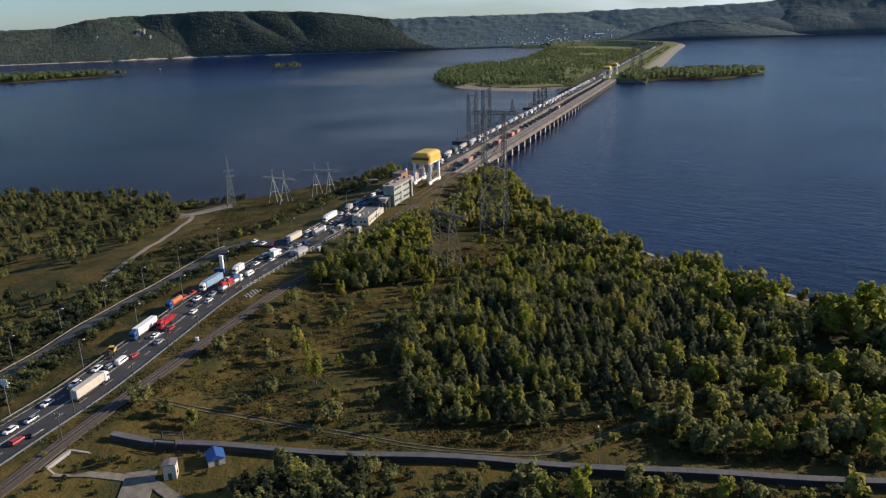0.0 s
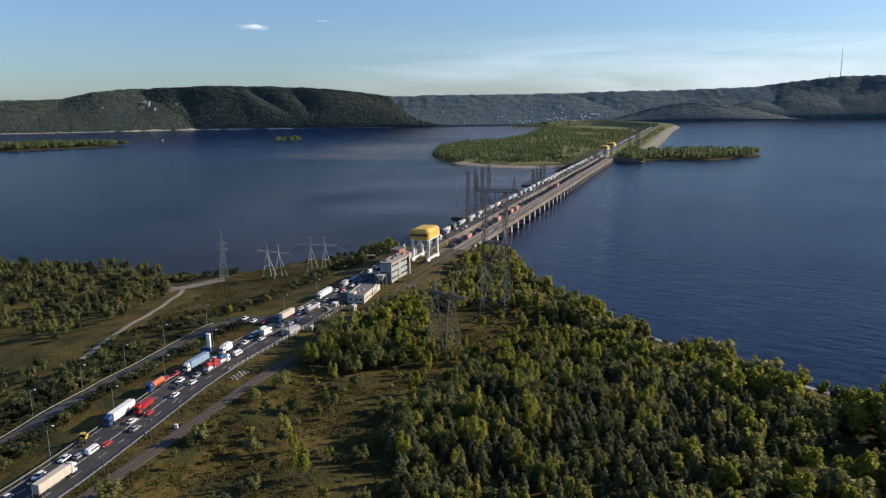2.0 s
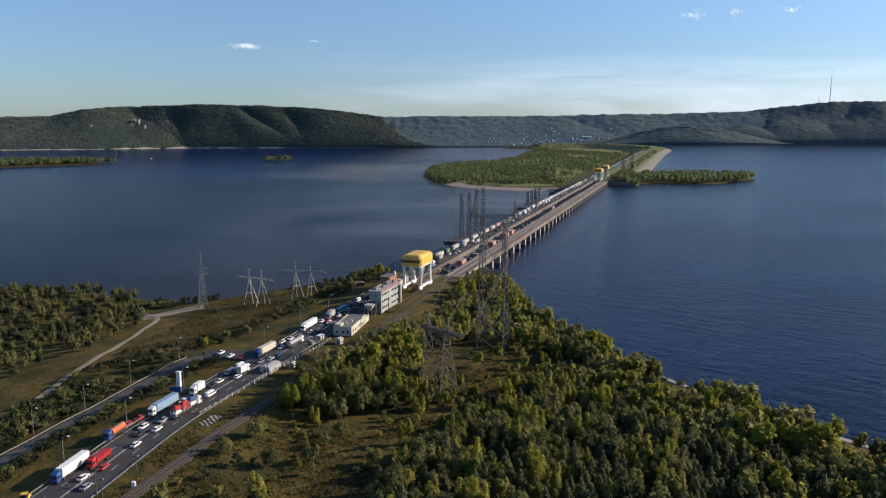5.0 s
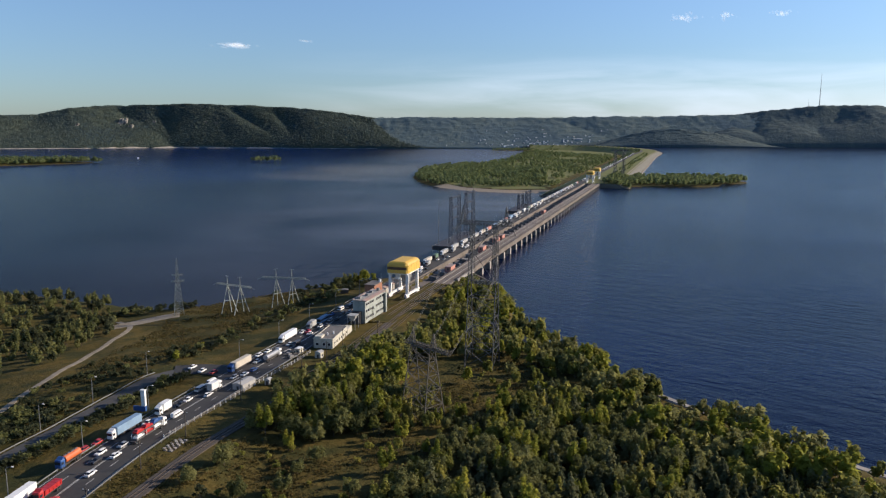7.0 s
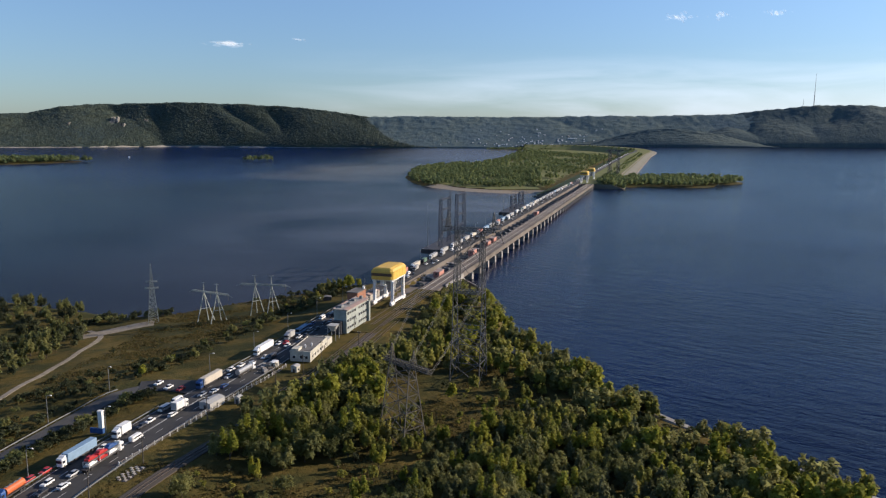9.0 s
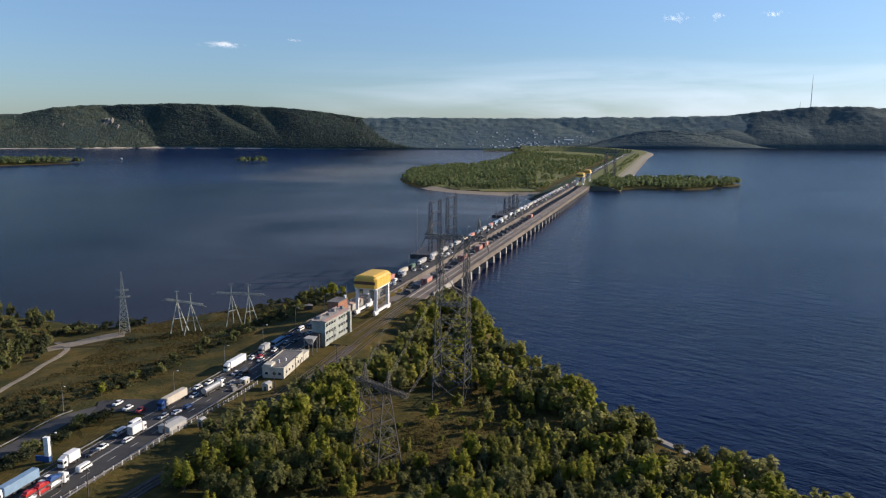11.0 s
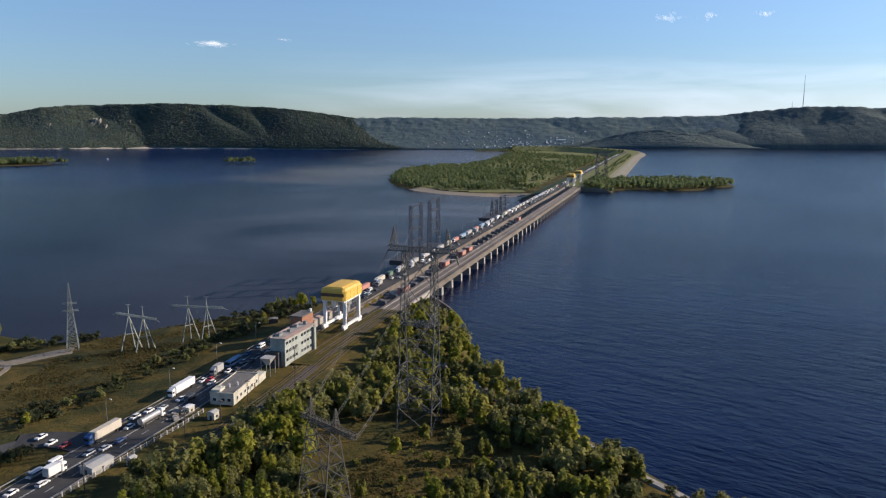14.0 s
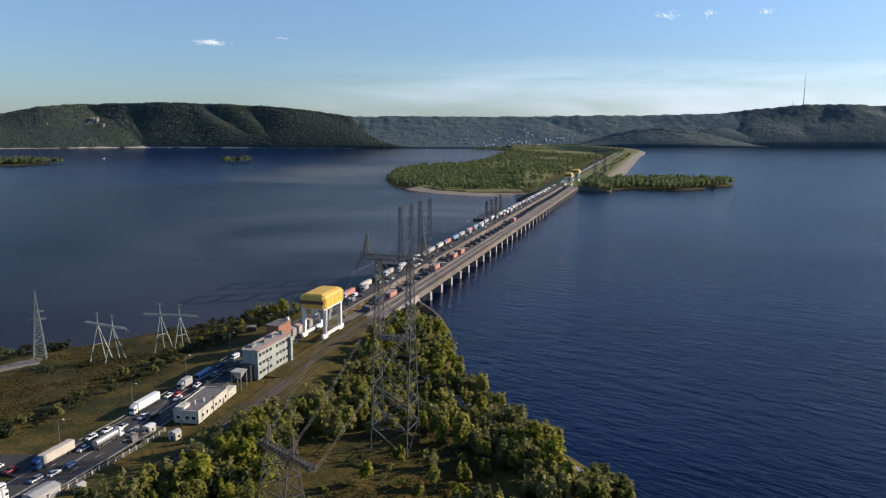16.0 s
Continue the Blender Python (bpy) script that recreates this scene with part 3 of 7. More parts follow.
road_line, rail_line, branch_line = resample(ROAD, 6), resample(RAIL, 6), resample(BRANCH, 6)
road = tagged(part("road", ribbon(road_line, -9.2, 9.2, 0.0), M["asphalt"]), "worn grey asphalt highway with four lanes", "road", kind="structure")
tagged(part("road_branch", ribbon(branch_line, -3.8, 3.8, 0, drape=0.35), M["worn_asphalt"]), "narrow grey asphalt side road", "road", kind="structure")
tagged(part("rail_bed", ribbon(rail_line, -2.6, 2.6, -0.05, 0.5), M["ballast"]), "brown gravel bed of the railway", "rail bed", kind="structure")
tagged(part("path_dirt", ribbon(resample(PATHWAY, 6), -1.5, 1.5, 0, drape=0.16), M["dirt"]), "pale dirt path across the meadow", "path", kind="structure")
tagged(part("path_clearing", ribbon(resample([(-196, 512), (-186, 521), (-174, 529), (-160, 534)], 5), -7, 7, 0, drape=0.14), M["dirt"]), "bare sandy patch where the paths meet", "path", kind="structure")
for off in (-0.85, 0.85):
    tagged(part("path_track", ribbon(resample(TRACK, 6), off - 0.24, off + 0.24, 0, drape=0.16), M["yard"]), "pale wheel rut of a dirt track in the clearing", "path", kind="structure")

# ---- the spillway dam ----
S0, S1, BAY = 602.4, 1528.0, 25.57


def along_box(g, s0, s1, c0, c1, z0, z1):
    return g.hull8([SC(s0, c0, z0), SC(s0, c1, z0), SC(s1, c1, z0), SC(s1, c0, z0)][::-1], [SC(s0, c0, z1), SC(s0, c1, z1), SC(s1, c1, z1), SC(s1, c0, z1)][::-1])


def slab(name, s0, s1, c0, c1, z0, z1, mat, parent, label=""):
    return part(name, along_box(Geo(), s0, s1, c0, c1, z0, z1), M[mat], parent, label)


dam = thing("spillway_dam", "long concrete spillway dam with road deck, rails and piers", "dam", kind="structure")
slab("road_deck", S0, S1, -216, -199, -1.6, -0.05, "deck", dam)
slab("asphalt_layer", S0 - 20, S1, -215.2, -199.6, -0.04, 0.02, "asphalt", dam, "grey asphalt road on the dam")
slab("parapet", S0 - 40, S1, -216.5, -216.0, -1.6, 1.0, "deck", dam)
slab("parapet", S0 - 95, S1, -199.0, -198.2, -5.4, 1.0, "deck", dam, "grey-brown concrete wall between road and hoists")
slab("hoist_floor", S0 - 95, S1, -198.2, -184.8, -3.6, -2.4, "deck", dam)
slab("rail_deck", S0 - 56, S1, -184.8, -171.4, -1.7, 0.0, "deck", dam, "brown stained deck with crane rails")
slab("edge_beam", S0 - 40, S1, -171.4, -170.4, -2.9, 0.2, "deck", dam)
slab("railing", S0 - 40, S1, -171.0, -170.7, 0.2, 1.0, "deck", dam)
for c in (-184.2, -180.2, -178.6, -174.4, -172.8):
    slab("rail", S0 - 150, S1, c - 0.12, c + 0.12, 0.0, 0.22, "rail", dam)
slab("soil_bed", S0 - 165, S0 - 56, -186.6, -171.0, -1.4, -0.02, "ground", dam, "trodden brown soil under the crane rails")
slab("rail", S0 - 118, S0 - 60, -196.1, -195.9, -0.2, 0.22, "rail", dam)
slab("kerb", S0 - 56, S1, -182.2, -181.7, 0.0, 0.35, "concrete", dam)
slab("kerb", S0 - 56, S1, -176.8, -176.3, 0.0, 0.3, "concrete", dam)
pier_mesh, gate_mesh, rib_mesh = Geo(), Geo(), Geo()
along_box(pier_mesh, -2.1, 2.1, -217, -171.4, -36, -1.7)
pier_mesh.hull8([SC(-2.1, -171.4, -36), SC(-2.1, -168.6, -36), SC(2.1, -168.6, -36), SC(2.1, -171.4, -36)][::-1], [SC(-2.1, -171.4, -2.9), SC(-2.1, -169.3, -2.9), SC(2.1, -169.3, -2.9), SC(2.1, -171.4, -2.9)][::-1])
along_box(gate_mesh, 2.1, BAY - 2.1, -192, -190.5, -30, -3.6)
along_box(rib_mesh, 2.4, BAY - 2.4, -190.4, -189.9, -9.0, -8.2)
along_box(rib_mesh, 2.4, BAY - 2.4, -190.4, -189.9, -6.0, -5.4)
pier_me, gate_me, rib_me = pier_mesh.mesh("pier", M["concrete"]), gate_mesh.mesh("gate", M["dark"]), rib_mesh.mesh("gate_rib", M["dark"])
bays = int((S1 - S0) / BAY)
for i in range(bays + 1):
    at = Matrix.Translation(U * (S0 + 2 + i * BAY))
    for nm, me in (("pier", pier_me), ("gate", gate_me), ("gate_rib", rib_me)):
        ob = part(nm, me, None, dam)
        ob.matrix_basis = at
        if i == bays and nm != "pier":
            ob.matrix_basis = Matrix.Translation(U * (S0 + 2 + (i - 1) * BAY) + Vector((0, 0, -0.01)))
# abutment wall at the near end and the flared quay beside it
slab("abutment", 592, S0, -217, -170.4, -32, -1.75, "concrete", dam)
slab("abutment", S1, S1 + 30, -217, -170.4, -32, -0.06, "deck", dam)
slab("wing_wall", 560, S0 + 1, -170.4, -169.2, -20, 0.9, "concrete", dam)

# earth dam that carries the road on
E0 = S1 + 8
crest = resample([tuple(SC(E0 + 420 * k, -200))[:2] for k in range(5)] + DAM_BEND, 40)
bank_side = sideways(crest)


def along_crest(name, profile, mat, label, category):
    """A strip along the crest of the earth dam, from offsets across it and heights."""
    g, w = Geo(), len(profile)
    g.v = [tuple(p + n * c + Vector((0, 0, z))) for p, n in zip(crest, bank_side) for c, z in profile]
    g.f = [(i * w + k, i * w + k + 1, (i + 1) * w + k + 1, (i + 1) * w + k) for i in range(len(crest) - 1) for k in range(w - 1)]
    g.f.append(tuple(range(w)))
    return tagged(part(name, g, M[mat]), label, category, kind="structure")


along_crest("earth_dam", [(-90, -30), (-17, -0.5), (62, -0.5), (66, -1.4), (85, -9.5), (88, -15)], "slope", "long earth dam with a pale slab revetment", "dam")
along_crest("dam_verge", [(-2, -0.6), (-2, 0.0), (62, 0.0), (63, -0.6)], "meadow", "grassy verge on the dam crest", "ground")
along_crest("path_crest", [(57, -0.2), (57, 0.12), (61, 0.12), (61, -0.4)], "dirt", "pale gravel path along the dam crest", "path")
along_crest("path_toe", [(82, -9.6), (82, -7.6), (86, -7.6), (86, -12)], "dirt", "pale kerb path at the foot of the dam slope", "path")
along_crest("road_dam", [(-16, -0.4), (-16, 0.05), (-2, 0.05), (-2, -0.4)], "asphalt", "grey asphalt road on the earth dam", "road")
along_crest("dam_slope", [(-16, 0.0), (-17, -0.1), (-90, -27)], "meadow", "grassed downstream slope of the earth dam", "ground")

# ---- far hills ----


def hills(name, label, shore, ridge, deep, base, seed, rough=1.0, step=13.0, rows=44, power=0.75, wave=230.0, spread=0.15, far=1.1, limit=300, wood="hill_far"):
    """A wooded slope from the shore back to its ridge; spread is the slope's depth as a share of its distance."""
    x0, x1 = ridge[0][0], ridge[-1][0]
    nx = int((x1 - x0) / step) + 1
    g = Geo()
    for j in range(rows + 1):
        v = j / rows
        for i in range(nx):
            x = x0 + i * step
            top = np.interp(x, [p[0] for p in ridge], [p[1] for p in ridge]) - base
            y = float(np.interp(x, [p[0] for p in shore], [p[1] for p in shore]))
            k = min(far * (1 + v * spread), (4700 + limit * v - 147) / (y - 147))
            gully = min(1.0, abs(noise.noise(Vector((x / wave + v * 0.28 + 0.35 * noise.noise(Vector((x / 700, v, seed))), v * 0.7, seed)))) * 2)
            f = (min(v / 0.92, 1.0)) ** power
            z = top * f * (1 - rough * 0.42 * (1 - gully) * math.sin(math.pi * min(v, 0.98)) ** 0.8)
            z += noise.noise(Vector((x / 46, v * 14, seed))) * 6 * f + noise.noise(Vector((x / 15, v * 40, seed + 5))) * 4 * min(1, v * 6)
            z += base
            z = -60.0 if j == 0 else z - max(0.0, z - 108) * deep / 4930
            g.v.append((25 + (x - 25) * k, 147 + (y - 147) * k, 108 + (z - 108) * k))
    g.f = [(j * nx + i, j * nx + i + 1, (j + 1) * nx + i + 1, (j + 1) * nx + i) for j in range(rows) for i in range(nx - 1)]
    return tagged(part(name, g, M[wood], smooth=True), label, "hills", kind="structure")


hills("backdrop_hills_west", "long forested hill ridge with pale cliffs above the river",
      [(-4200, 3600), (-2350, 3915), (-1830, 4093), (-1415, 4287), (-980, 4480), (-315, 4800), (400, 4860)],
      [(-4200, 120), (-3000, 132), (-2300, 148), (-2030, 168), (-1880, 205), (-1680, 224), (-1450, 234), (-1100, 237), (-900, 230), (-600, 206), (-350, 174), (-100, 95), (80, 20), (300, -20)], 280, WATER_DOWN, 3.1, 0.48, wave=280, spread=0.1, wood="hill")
far_hills = hills("backdrop_hills_far", "low forested hills behind the town, tinted blue for haze",
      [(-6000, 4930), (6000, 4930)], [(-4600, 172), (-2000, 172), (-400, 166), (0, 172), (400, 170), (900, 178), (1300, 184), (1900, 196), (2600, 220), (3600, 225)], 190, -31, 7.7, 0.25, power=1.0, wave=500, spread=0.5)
hills("backdrop_hills_east", "forested hills beyond the reservoir, haze tint in their colour",
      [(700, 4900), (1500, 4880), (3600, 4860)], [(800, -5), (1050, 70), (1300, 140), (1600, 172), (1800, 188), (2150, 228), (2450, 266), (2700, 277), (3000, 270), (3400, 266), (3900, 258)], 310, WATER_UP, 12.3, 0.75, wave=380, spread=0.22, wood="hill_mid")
hills("backdrop_hills_spur", "wooded spur that comes down to the reservoir, haze tint in its colour",
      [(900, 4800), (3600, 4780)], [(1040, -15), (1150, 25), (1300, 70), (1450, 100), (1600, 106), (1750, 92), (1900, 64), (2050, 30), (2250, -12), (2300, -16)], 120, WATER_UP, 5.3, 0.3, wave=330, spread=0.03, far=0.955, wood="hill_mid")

rc = np.random.default_rng(17)


def hill_woods(name, of, count, size, mat, label):
    """Tree tops over a hill: four-sided tents of many sizes, one mesh."""
    v = np.array([p.co for p in bpy.data.objects[of].data.vertices]).reshape(45, -1, 3)
    j, i, a, b = rc.integers(1, 43, count), rc.integers(0, v.shape[1] - 1, count), rc.random((count, 1)), rc.random((count, 1))
    p = v[j, i] * (1 - a) * (1 - b) + v[j + 1, i] * a * (1 - b) + v[j, i + 1] * (1 - a) * b + v[j + 1, i + 1] * a * b
    p = p[(np.abs(p[:, 0] - 20) < 0.72 * p[:, 1]) & (p[:, 1] < 4990)]
    n, w = len(p), size * (0.5 + rc.random(len(p)))
    turn = rc.random(n) * 6.3
    rim = [p + np.stack([np.cos(turn + k * 1.571) * w * 0.9, np.sin(turn + k * 1.571) * w * 0.9, w * (0.1 * rc.random(n) - 0.2)], 1) for k in range(4)]
    top = p + np.stack([rc.normal(size=n), rc.normal(size=n), w * (0.18 + 0.24 * rc.random(n))], 1)
    g = Geo()
    g.v = np.stack([*rim, top], 1).reshape(-1, 3).tolist()
    g.f = [(5 * q + k, 5 * q + (k + 1) % 4, 5 * q + 4) for q in range(n) for k in range(4)]
    tagged(part(name, g, M[mat]), label, "trees", kind="stuff")


def rock_face(w, tall):
    """A jagged cliff leaning back into the slope."""
    g, n = Geo(), 8
    for back in (0, 1):
        for r in range(n):
            for c in range(n):
                f, h = c / (n - 1) - 0.5, r / (n - 1)
                x = w * f * (1.15 - 0.5 * abs(h - 0.45)) + rc.normal() * w * 0.03
                y = -9 + tall * 0.75 * h + 10 * abs(rc.normal()) * (0.3 + (c % 2)) * 0.5 + 30 * back
                g.v.append((x, y, tall * (h - 0.45) + rc.normal() * tall * 0.04 - 6 * back))
    g.f = [(b * 64 + r * n + c, b * 64 + r * n + c + 1, b * 64 + (r + 1) * n + c + 1, b * 64 + (r + 1) * n + c) for b in (0, 1) for r in range(n - 1) for c in range(n - 1)]
    edge = [*range(n - 1), *range(n - 1, n * n - 1, n), *range(n * n - 1, n * n - n, -1), *range(n * n - n, 0, -n)]
    g.f += [(a, b, b + 64, a + 64) for a, b in zip(edge, edge[1:] + edge[:1])]
    return g


west = np.array([p.co for p in bpy.data.objects["backdrop_hills_west"].data.vertices]).reshape(45, -1, 3)
for bear, v, w, tall in ((-1655, 0.5, 46, 84), (-1625, 0.4, 28, 50), (-1325, 0.52, 62, 88), (-1290, 0.4, 40, 52), (-1262, 0.46, 16, 26), (-1205, 0.46, 20, 26), (-1850, 0.5, 16, 30), (-1500, 0.55, 18, 26)):
    c = Vector(west[int(v * 44), int((bear + 4200) / 13)])
    crag = thing("crag", "pale limestone crag on the forested hill", "crag", Matrix.Translation(c), group="crags of the far ridge")
    part("rock", rock_face(w, tall), M["rock"], crag)
hill_woods("hill_woods_west", "backdrop_hills_west", 42000, 7.0, "hill_tree", "dense woods on the far river hills, lightened for haze")

# ---- trees ----


def leaf_cloud(centres, radii, count, size, rng, flat=0.8, mess=0.75):
    """Leaf sprays scattered through ellipsoid clumps, mostly near their skins; facing outward with some disorder."""
    radii = np.array(radii)
    k = rng.choice(len(centres), count, p=radii ** 2 / np.sum(radii ** 2))
    d = rng.normal(size=(count, 3))
    d /= np.linalg.norm(d, axis=1)[:, None]
    d[:, 2] = np.where(d[:, 2] < -0.4, -d[:, 2], d[:, 2])
    r = radii[k] * (0.35 + 0.75 * rng.random(count) + 0.55 * rng.random(count) ** 4)
    p = np.array(centres)[k] + d * r[:, None] * (1, 1, flat)
    n = d + rng.normal(size=(count, 3)) * mess + (0, 0, 0.2)
    n /= np.linalg.norm(n, axis=1)[:, None]
    return p, n, size * (0.5 + rng.random(count))


def sprays(p, n, s, rng, plume=0.0):
    """One pointed leaf spray for each place, facing n; plume turns the points upward."""
    a = np.cross(n, rng.normal(size=n.shape) * (1 - plume) + np.array((0.0, 0.0, 2.2 * plume)))
    a /= np.linalg.norm(a, axis=1)[:, None]
    b = np.cross(n, a)
    s = s[:, None]
    k = lambda: 0.45 + 0.5 * rng.random((len(p), 1))
    return np.stack([p - a * s * k() - b * s * k() * 0.6, p + a * s * k() - b * s * k() * 0.6, p + b * s * k() * (1 + 0.6 * plume) + a * s * (k() - 0.7)], 1).reshape(-1, 3)


def crown_mesh(name, verts, mat):
    n = len(verts) // 3
    me = bpy.data.meshes.new(name)
    me.vertices.add(len(verts))
    me.vertices.foreach_set("co", np.asarray(verts, np.float32).ravel())
    me.loops.add(3 * n)
    me.loops.foreach_set("vertex_index", np.arange(3 * n, dtype=np.int32))
    me.polygons.add(n)
    me.polygons.foreach_set("loop_start", np.arange(0, 3 * n, 3, dtype=np.int32))
    me.materials.append(mat)
    me.update(calc_edges=True)
    return me


def broadleaf(seed, tall, wide, count, size, stems=6):
    """Stems that fan out from the ground and carry many small leaf clumps, thinner towards an uneven top."""
    rng = np.random.default_rng(seed)
    g, centres, radii = Geo(), [], []
    fork = Vector((rng.normal() * 0.02 * tall, rng.normal() * 0.02 * tall, tall * 0.14))
    g.tube((0, 0, -0.4), fork, tall * 0.022, tall * 0.016, 6)
    for i in range(stems):
        a = i * 2 * math.pi / stems + rng.normal() * 0.35
        high = tall * ((0.98 if i % 3 == 0 else 0.66 + 0.26 * rng.random()))
        out = wide * (0.12 + 0.24 * rng.random() + 0.06 * (i % 2))
        knee = fork + Vector((math.cos(a) * out * 0.75, math.sin(a) * out * 0.75, high * 0.38))
        tip = Vector((math.cos(a) * out, math.sin(a) * out, high))
        g.tube(fork, knee, tall * 0.012, tall * 0.007, 4)
        g.tube(knee, tip, tall * 0.007, tall * 0.002, 4)
        for k in range(6):
            f = (k + 0.5) / 6
            spot = knee.lerp(tip, f * 1.02 - 0.12)
            b, r = a + rng.normal() * 1.1, wide * 0.2 * (1 - 0.65 * f) * rng.random()
            centres.append((spot.x + math.cos(b) * r, spot.y + math.sin(b) * r, spot.z + rng.normal() * tall * 0.02))
            radii.append(wide * (0.165 - 0.075 * f) * (0.65 + 0.7 * rng.random()))
            if k < 3:
                b2 = b + 1.6 + rng.random()
                centres.append((spot.x + math.cos(b2) * wide * 0.2, spot.y + math.sin(b2) * wide * 0.2, max(0.8, spot.z - tall * (0.08 + 0.1 * rng.random()))))
                radii.append(wide * (0.08 + 0.06 * rng.random()))
    p, n, s = leaf_cloud(centres, radii, count, size, rng, 1.35)
    out = p - np.array((0, 0, tall * 0.4))
    n = n + 0.85 * out / np.linalg.norm(out, axis=1)[:, None]
    n /= np.linalg.norm(n, axis=1)[:, None]
    p[:, 2] = np.maximum(p[:, 2], 0.3)
    return g, sprays(p, n, s, rng, 0.35)


def pine(seed, tall, wide, count, size):
    """A young pine: whorls of boughs with needle tufts along them, gaps between the whorls, a bare leader."""
    rng = np.random.default_rng(seed)
    g = Geo()
    g.tube((0, 0, -0.4), (0, 0, tall * 0.97), tall * 0.016, tall * 0.003, 6)
    boughs = []
    for w in range(9):
        f = (w + 0.3 * rng.random()) / 9
        for k in range(6):
            a = w * 0.9 + k * 1.047 + rng.normal() * 0.2
            reach = wide * 0.5 * (1 - f) ** 0.55 * (0.5 + 0.6 * rng.random())
            boughs.append((a, reach, tall * (0.12 + 0.8 * f)))
            if k % 2:
                g.tube((0, 0, boughs[-1][2]), (math.cos(a) * reach, math.sin(a) * reach, boughs[-1][2] + 0.25 * reach), tall * 0.004, tall * 0.001, 3)
    boughs = np.array(boughs)
    k = rng.choice(len(boughs), count, p=(boughs[:, 1] + 0.15) / np.sum(boughs[:, 1] + 0.15))
    f = 0.15 + 0.9 * rng.random(count) ** 0.7
    a, reach = boughs[k, 0] + rng.normal(size=count) * 0.16, boughs[k, 1] * f
    p = np.stack([np.cos(a) * reach, np.sin(a) * reach, boughs[k, 2] + 0.25 * reach + rng.normal(size=count) * 0.14], 1)
    lead = rng.random(count) < 0.05
    p[lead] = np.stack([rng.normal(size=lead.sum()) * 0.15, rng.normal(size=lead.sum()) * 0.15, tall * (0.86 + 0.15 * rng.random(lead.sum()))], 1)
    n = np.stack([np.cos(a), np.sin(a), 0.9 + 0 * a], 1) + rng.normal(size=(count, 3)) * 0.5
    n /= np.linalg.norm(n, axis=1)[:, None]
    return g, sprays(p, n, size * (0.5 + rng.random(count)), rng, 0.3)


def bush(seed, tall, wide, count, size):
    rng = np.random.default_rng(seed)
    g, centres, radii = Geo(), [], []
    for i in range(9):
        a, r = i * 2.4, wide * 0.38 * rng.random() ** 0.6
        c = (math.cos(a) * r, math.sin(a) * r, tall * (0.3 + 0.45 * rng.random()))
        centres.append(c)
        radii.append(wide * (0.12 + 0.1 * rng.random()))
        g.tube((0, 0, -0.2), c, 0.05, 0.02, 4)
    p, n, s = leaf_cloud(centres, radii, count, size, rng, 1.0)
    p[:, 2] = np.maximum(p[:, 2], 0.05)
    return g, sprays(p, n, s, rng, 0.3)


def scatter(poly, spacing, rng, tries, keep=1.0, avoid=()):
    xs, ys = [q[0] for q in poly], [q[1] for q in poly]
    px, py = rng.uniform(min(xs), max(xs), tries), rng.uniform(min(ys), max(ys), tries)
    ok = inside(px, py, poly)
    for line, gap in avoid:
        ok &= seg_distance(px, py, line) > gap
    px, py = px[ok], py[ok]
    cells, out = {}, []
    for x, y in zip(px, py):
        c = (int(x // spacing), int(y // spacing))
        if any((x - qx) ** 2 + (y - qy) ** 2 < spacing ** 2 for i in (-1, 0, 1) for j in (-1, 0, 1) for qx, qy in cells.get((c[0] + i, c[1] + j), ())):
            continue
        cells.setdefault(c, []).append((x, y))
        if rng.random() < keep:
            out.append((x, y))
    return out


LINES = [(ROAD, 14), (RAIL, 7), (BRANCH, 8), (PATHWAY, 6), (TRACK, 3)]
PIPE = [(-98, 192.5), (-47, 184.5), (0, 178.5), (43.5, 172), (107, 163.5), (190, 150), (260, 135)]
rng = np.random.default_rng(11)
CONIFERS = [(-12, 199), (-19, 233), (-20, 262), (-2, 288), (14, 323), (46, 366), (78, 344), (101, 310), (124, 276), (128, 240), (82, 222), (70, 213), (52, 201), (33, 197), (8, 198)]
SPARSE = [(56, 200), (72, 214), (84, 221), (115, 230), (160, 226), (200, 180), (190, 158), (111, 172), (60, 182)]
CLUMP = [(-66, 322), (-66, 360), (-42, 397), (-24, 420), (-12, 424), (-13, 349), (-20, 325), (-40, 316)]
GROVE = [(-10, 426), (3, 480), (17, 545), (30, 575), (46, 540), (48, 490), (84, 400), (70, 384), (40, 400), (34, 414), (16, 414), (2, 408)]
SHORE_BELT = [(60, 396), (76, 402), (101, 351), (133, 300), (159, 268), (232, 186), (282, 110), (260, 110), (215, 165), (150, 238), (118, 268), (95, 300), (70, 340)]
LEFT_WOODS = [(-229, 340), (-250, 420), (-204, 384), (-186, 420), (-184, 494), (-205, 545), (-232, 600), (-380, 615), (-520, 620), (-620, 480), (-420, 330)]
LEFT_NEAR = [(-200, 150), (-178, 300), (-182, 345), (-225, 345), (-420, 330), (-420, 120)]
CLEARING = [(-104, 205), (-82, 305), (-66, 318), (-40, 312), (-18, 325), (-12, 345), (12, 390), (40, 420), (64, 398), (45, 352), (14, 312), (-1, 274), (-18, 242), (-15, 196), (-60, 190)]
BOTTOM = [(-40, 179), (0, 174), (107, 160), (190, 145), (250, 60), (100, 90), (-30, 110), (-40, 150)]
MEDIAN = [(-150, 150), (-140, 215), (-139, 250), (-135, 292), (-118, 352), (-105, 380), (-115, 380), (-129, 355), (-146, 290), (-151, 240), (-165, 160)]
BUSH_STRIP = [(-118, 402), (-100, 448), (-84, 490), (-56, 552), (-46, 600), (-60, 610), (-78, 560), (-98, 500), (-112, 450), (-124, 410)]
MEADOW_EDGE = [(-165, 250), (-150, 320), (-138, 352), (-122, 385), (-112, 420), (-126, 430), (-150, 400), (-168, 370), (-170, 300)]
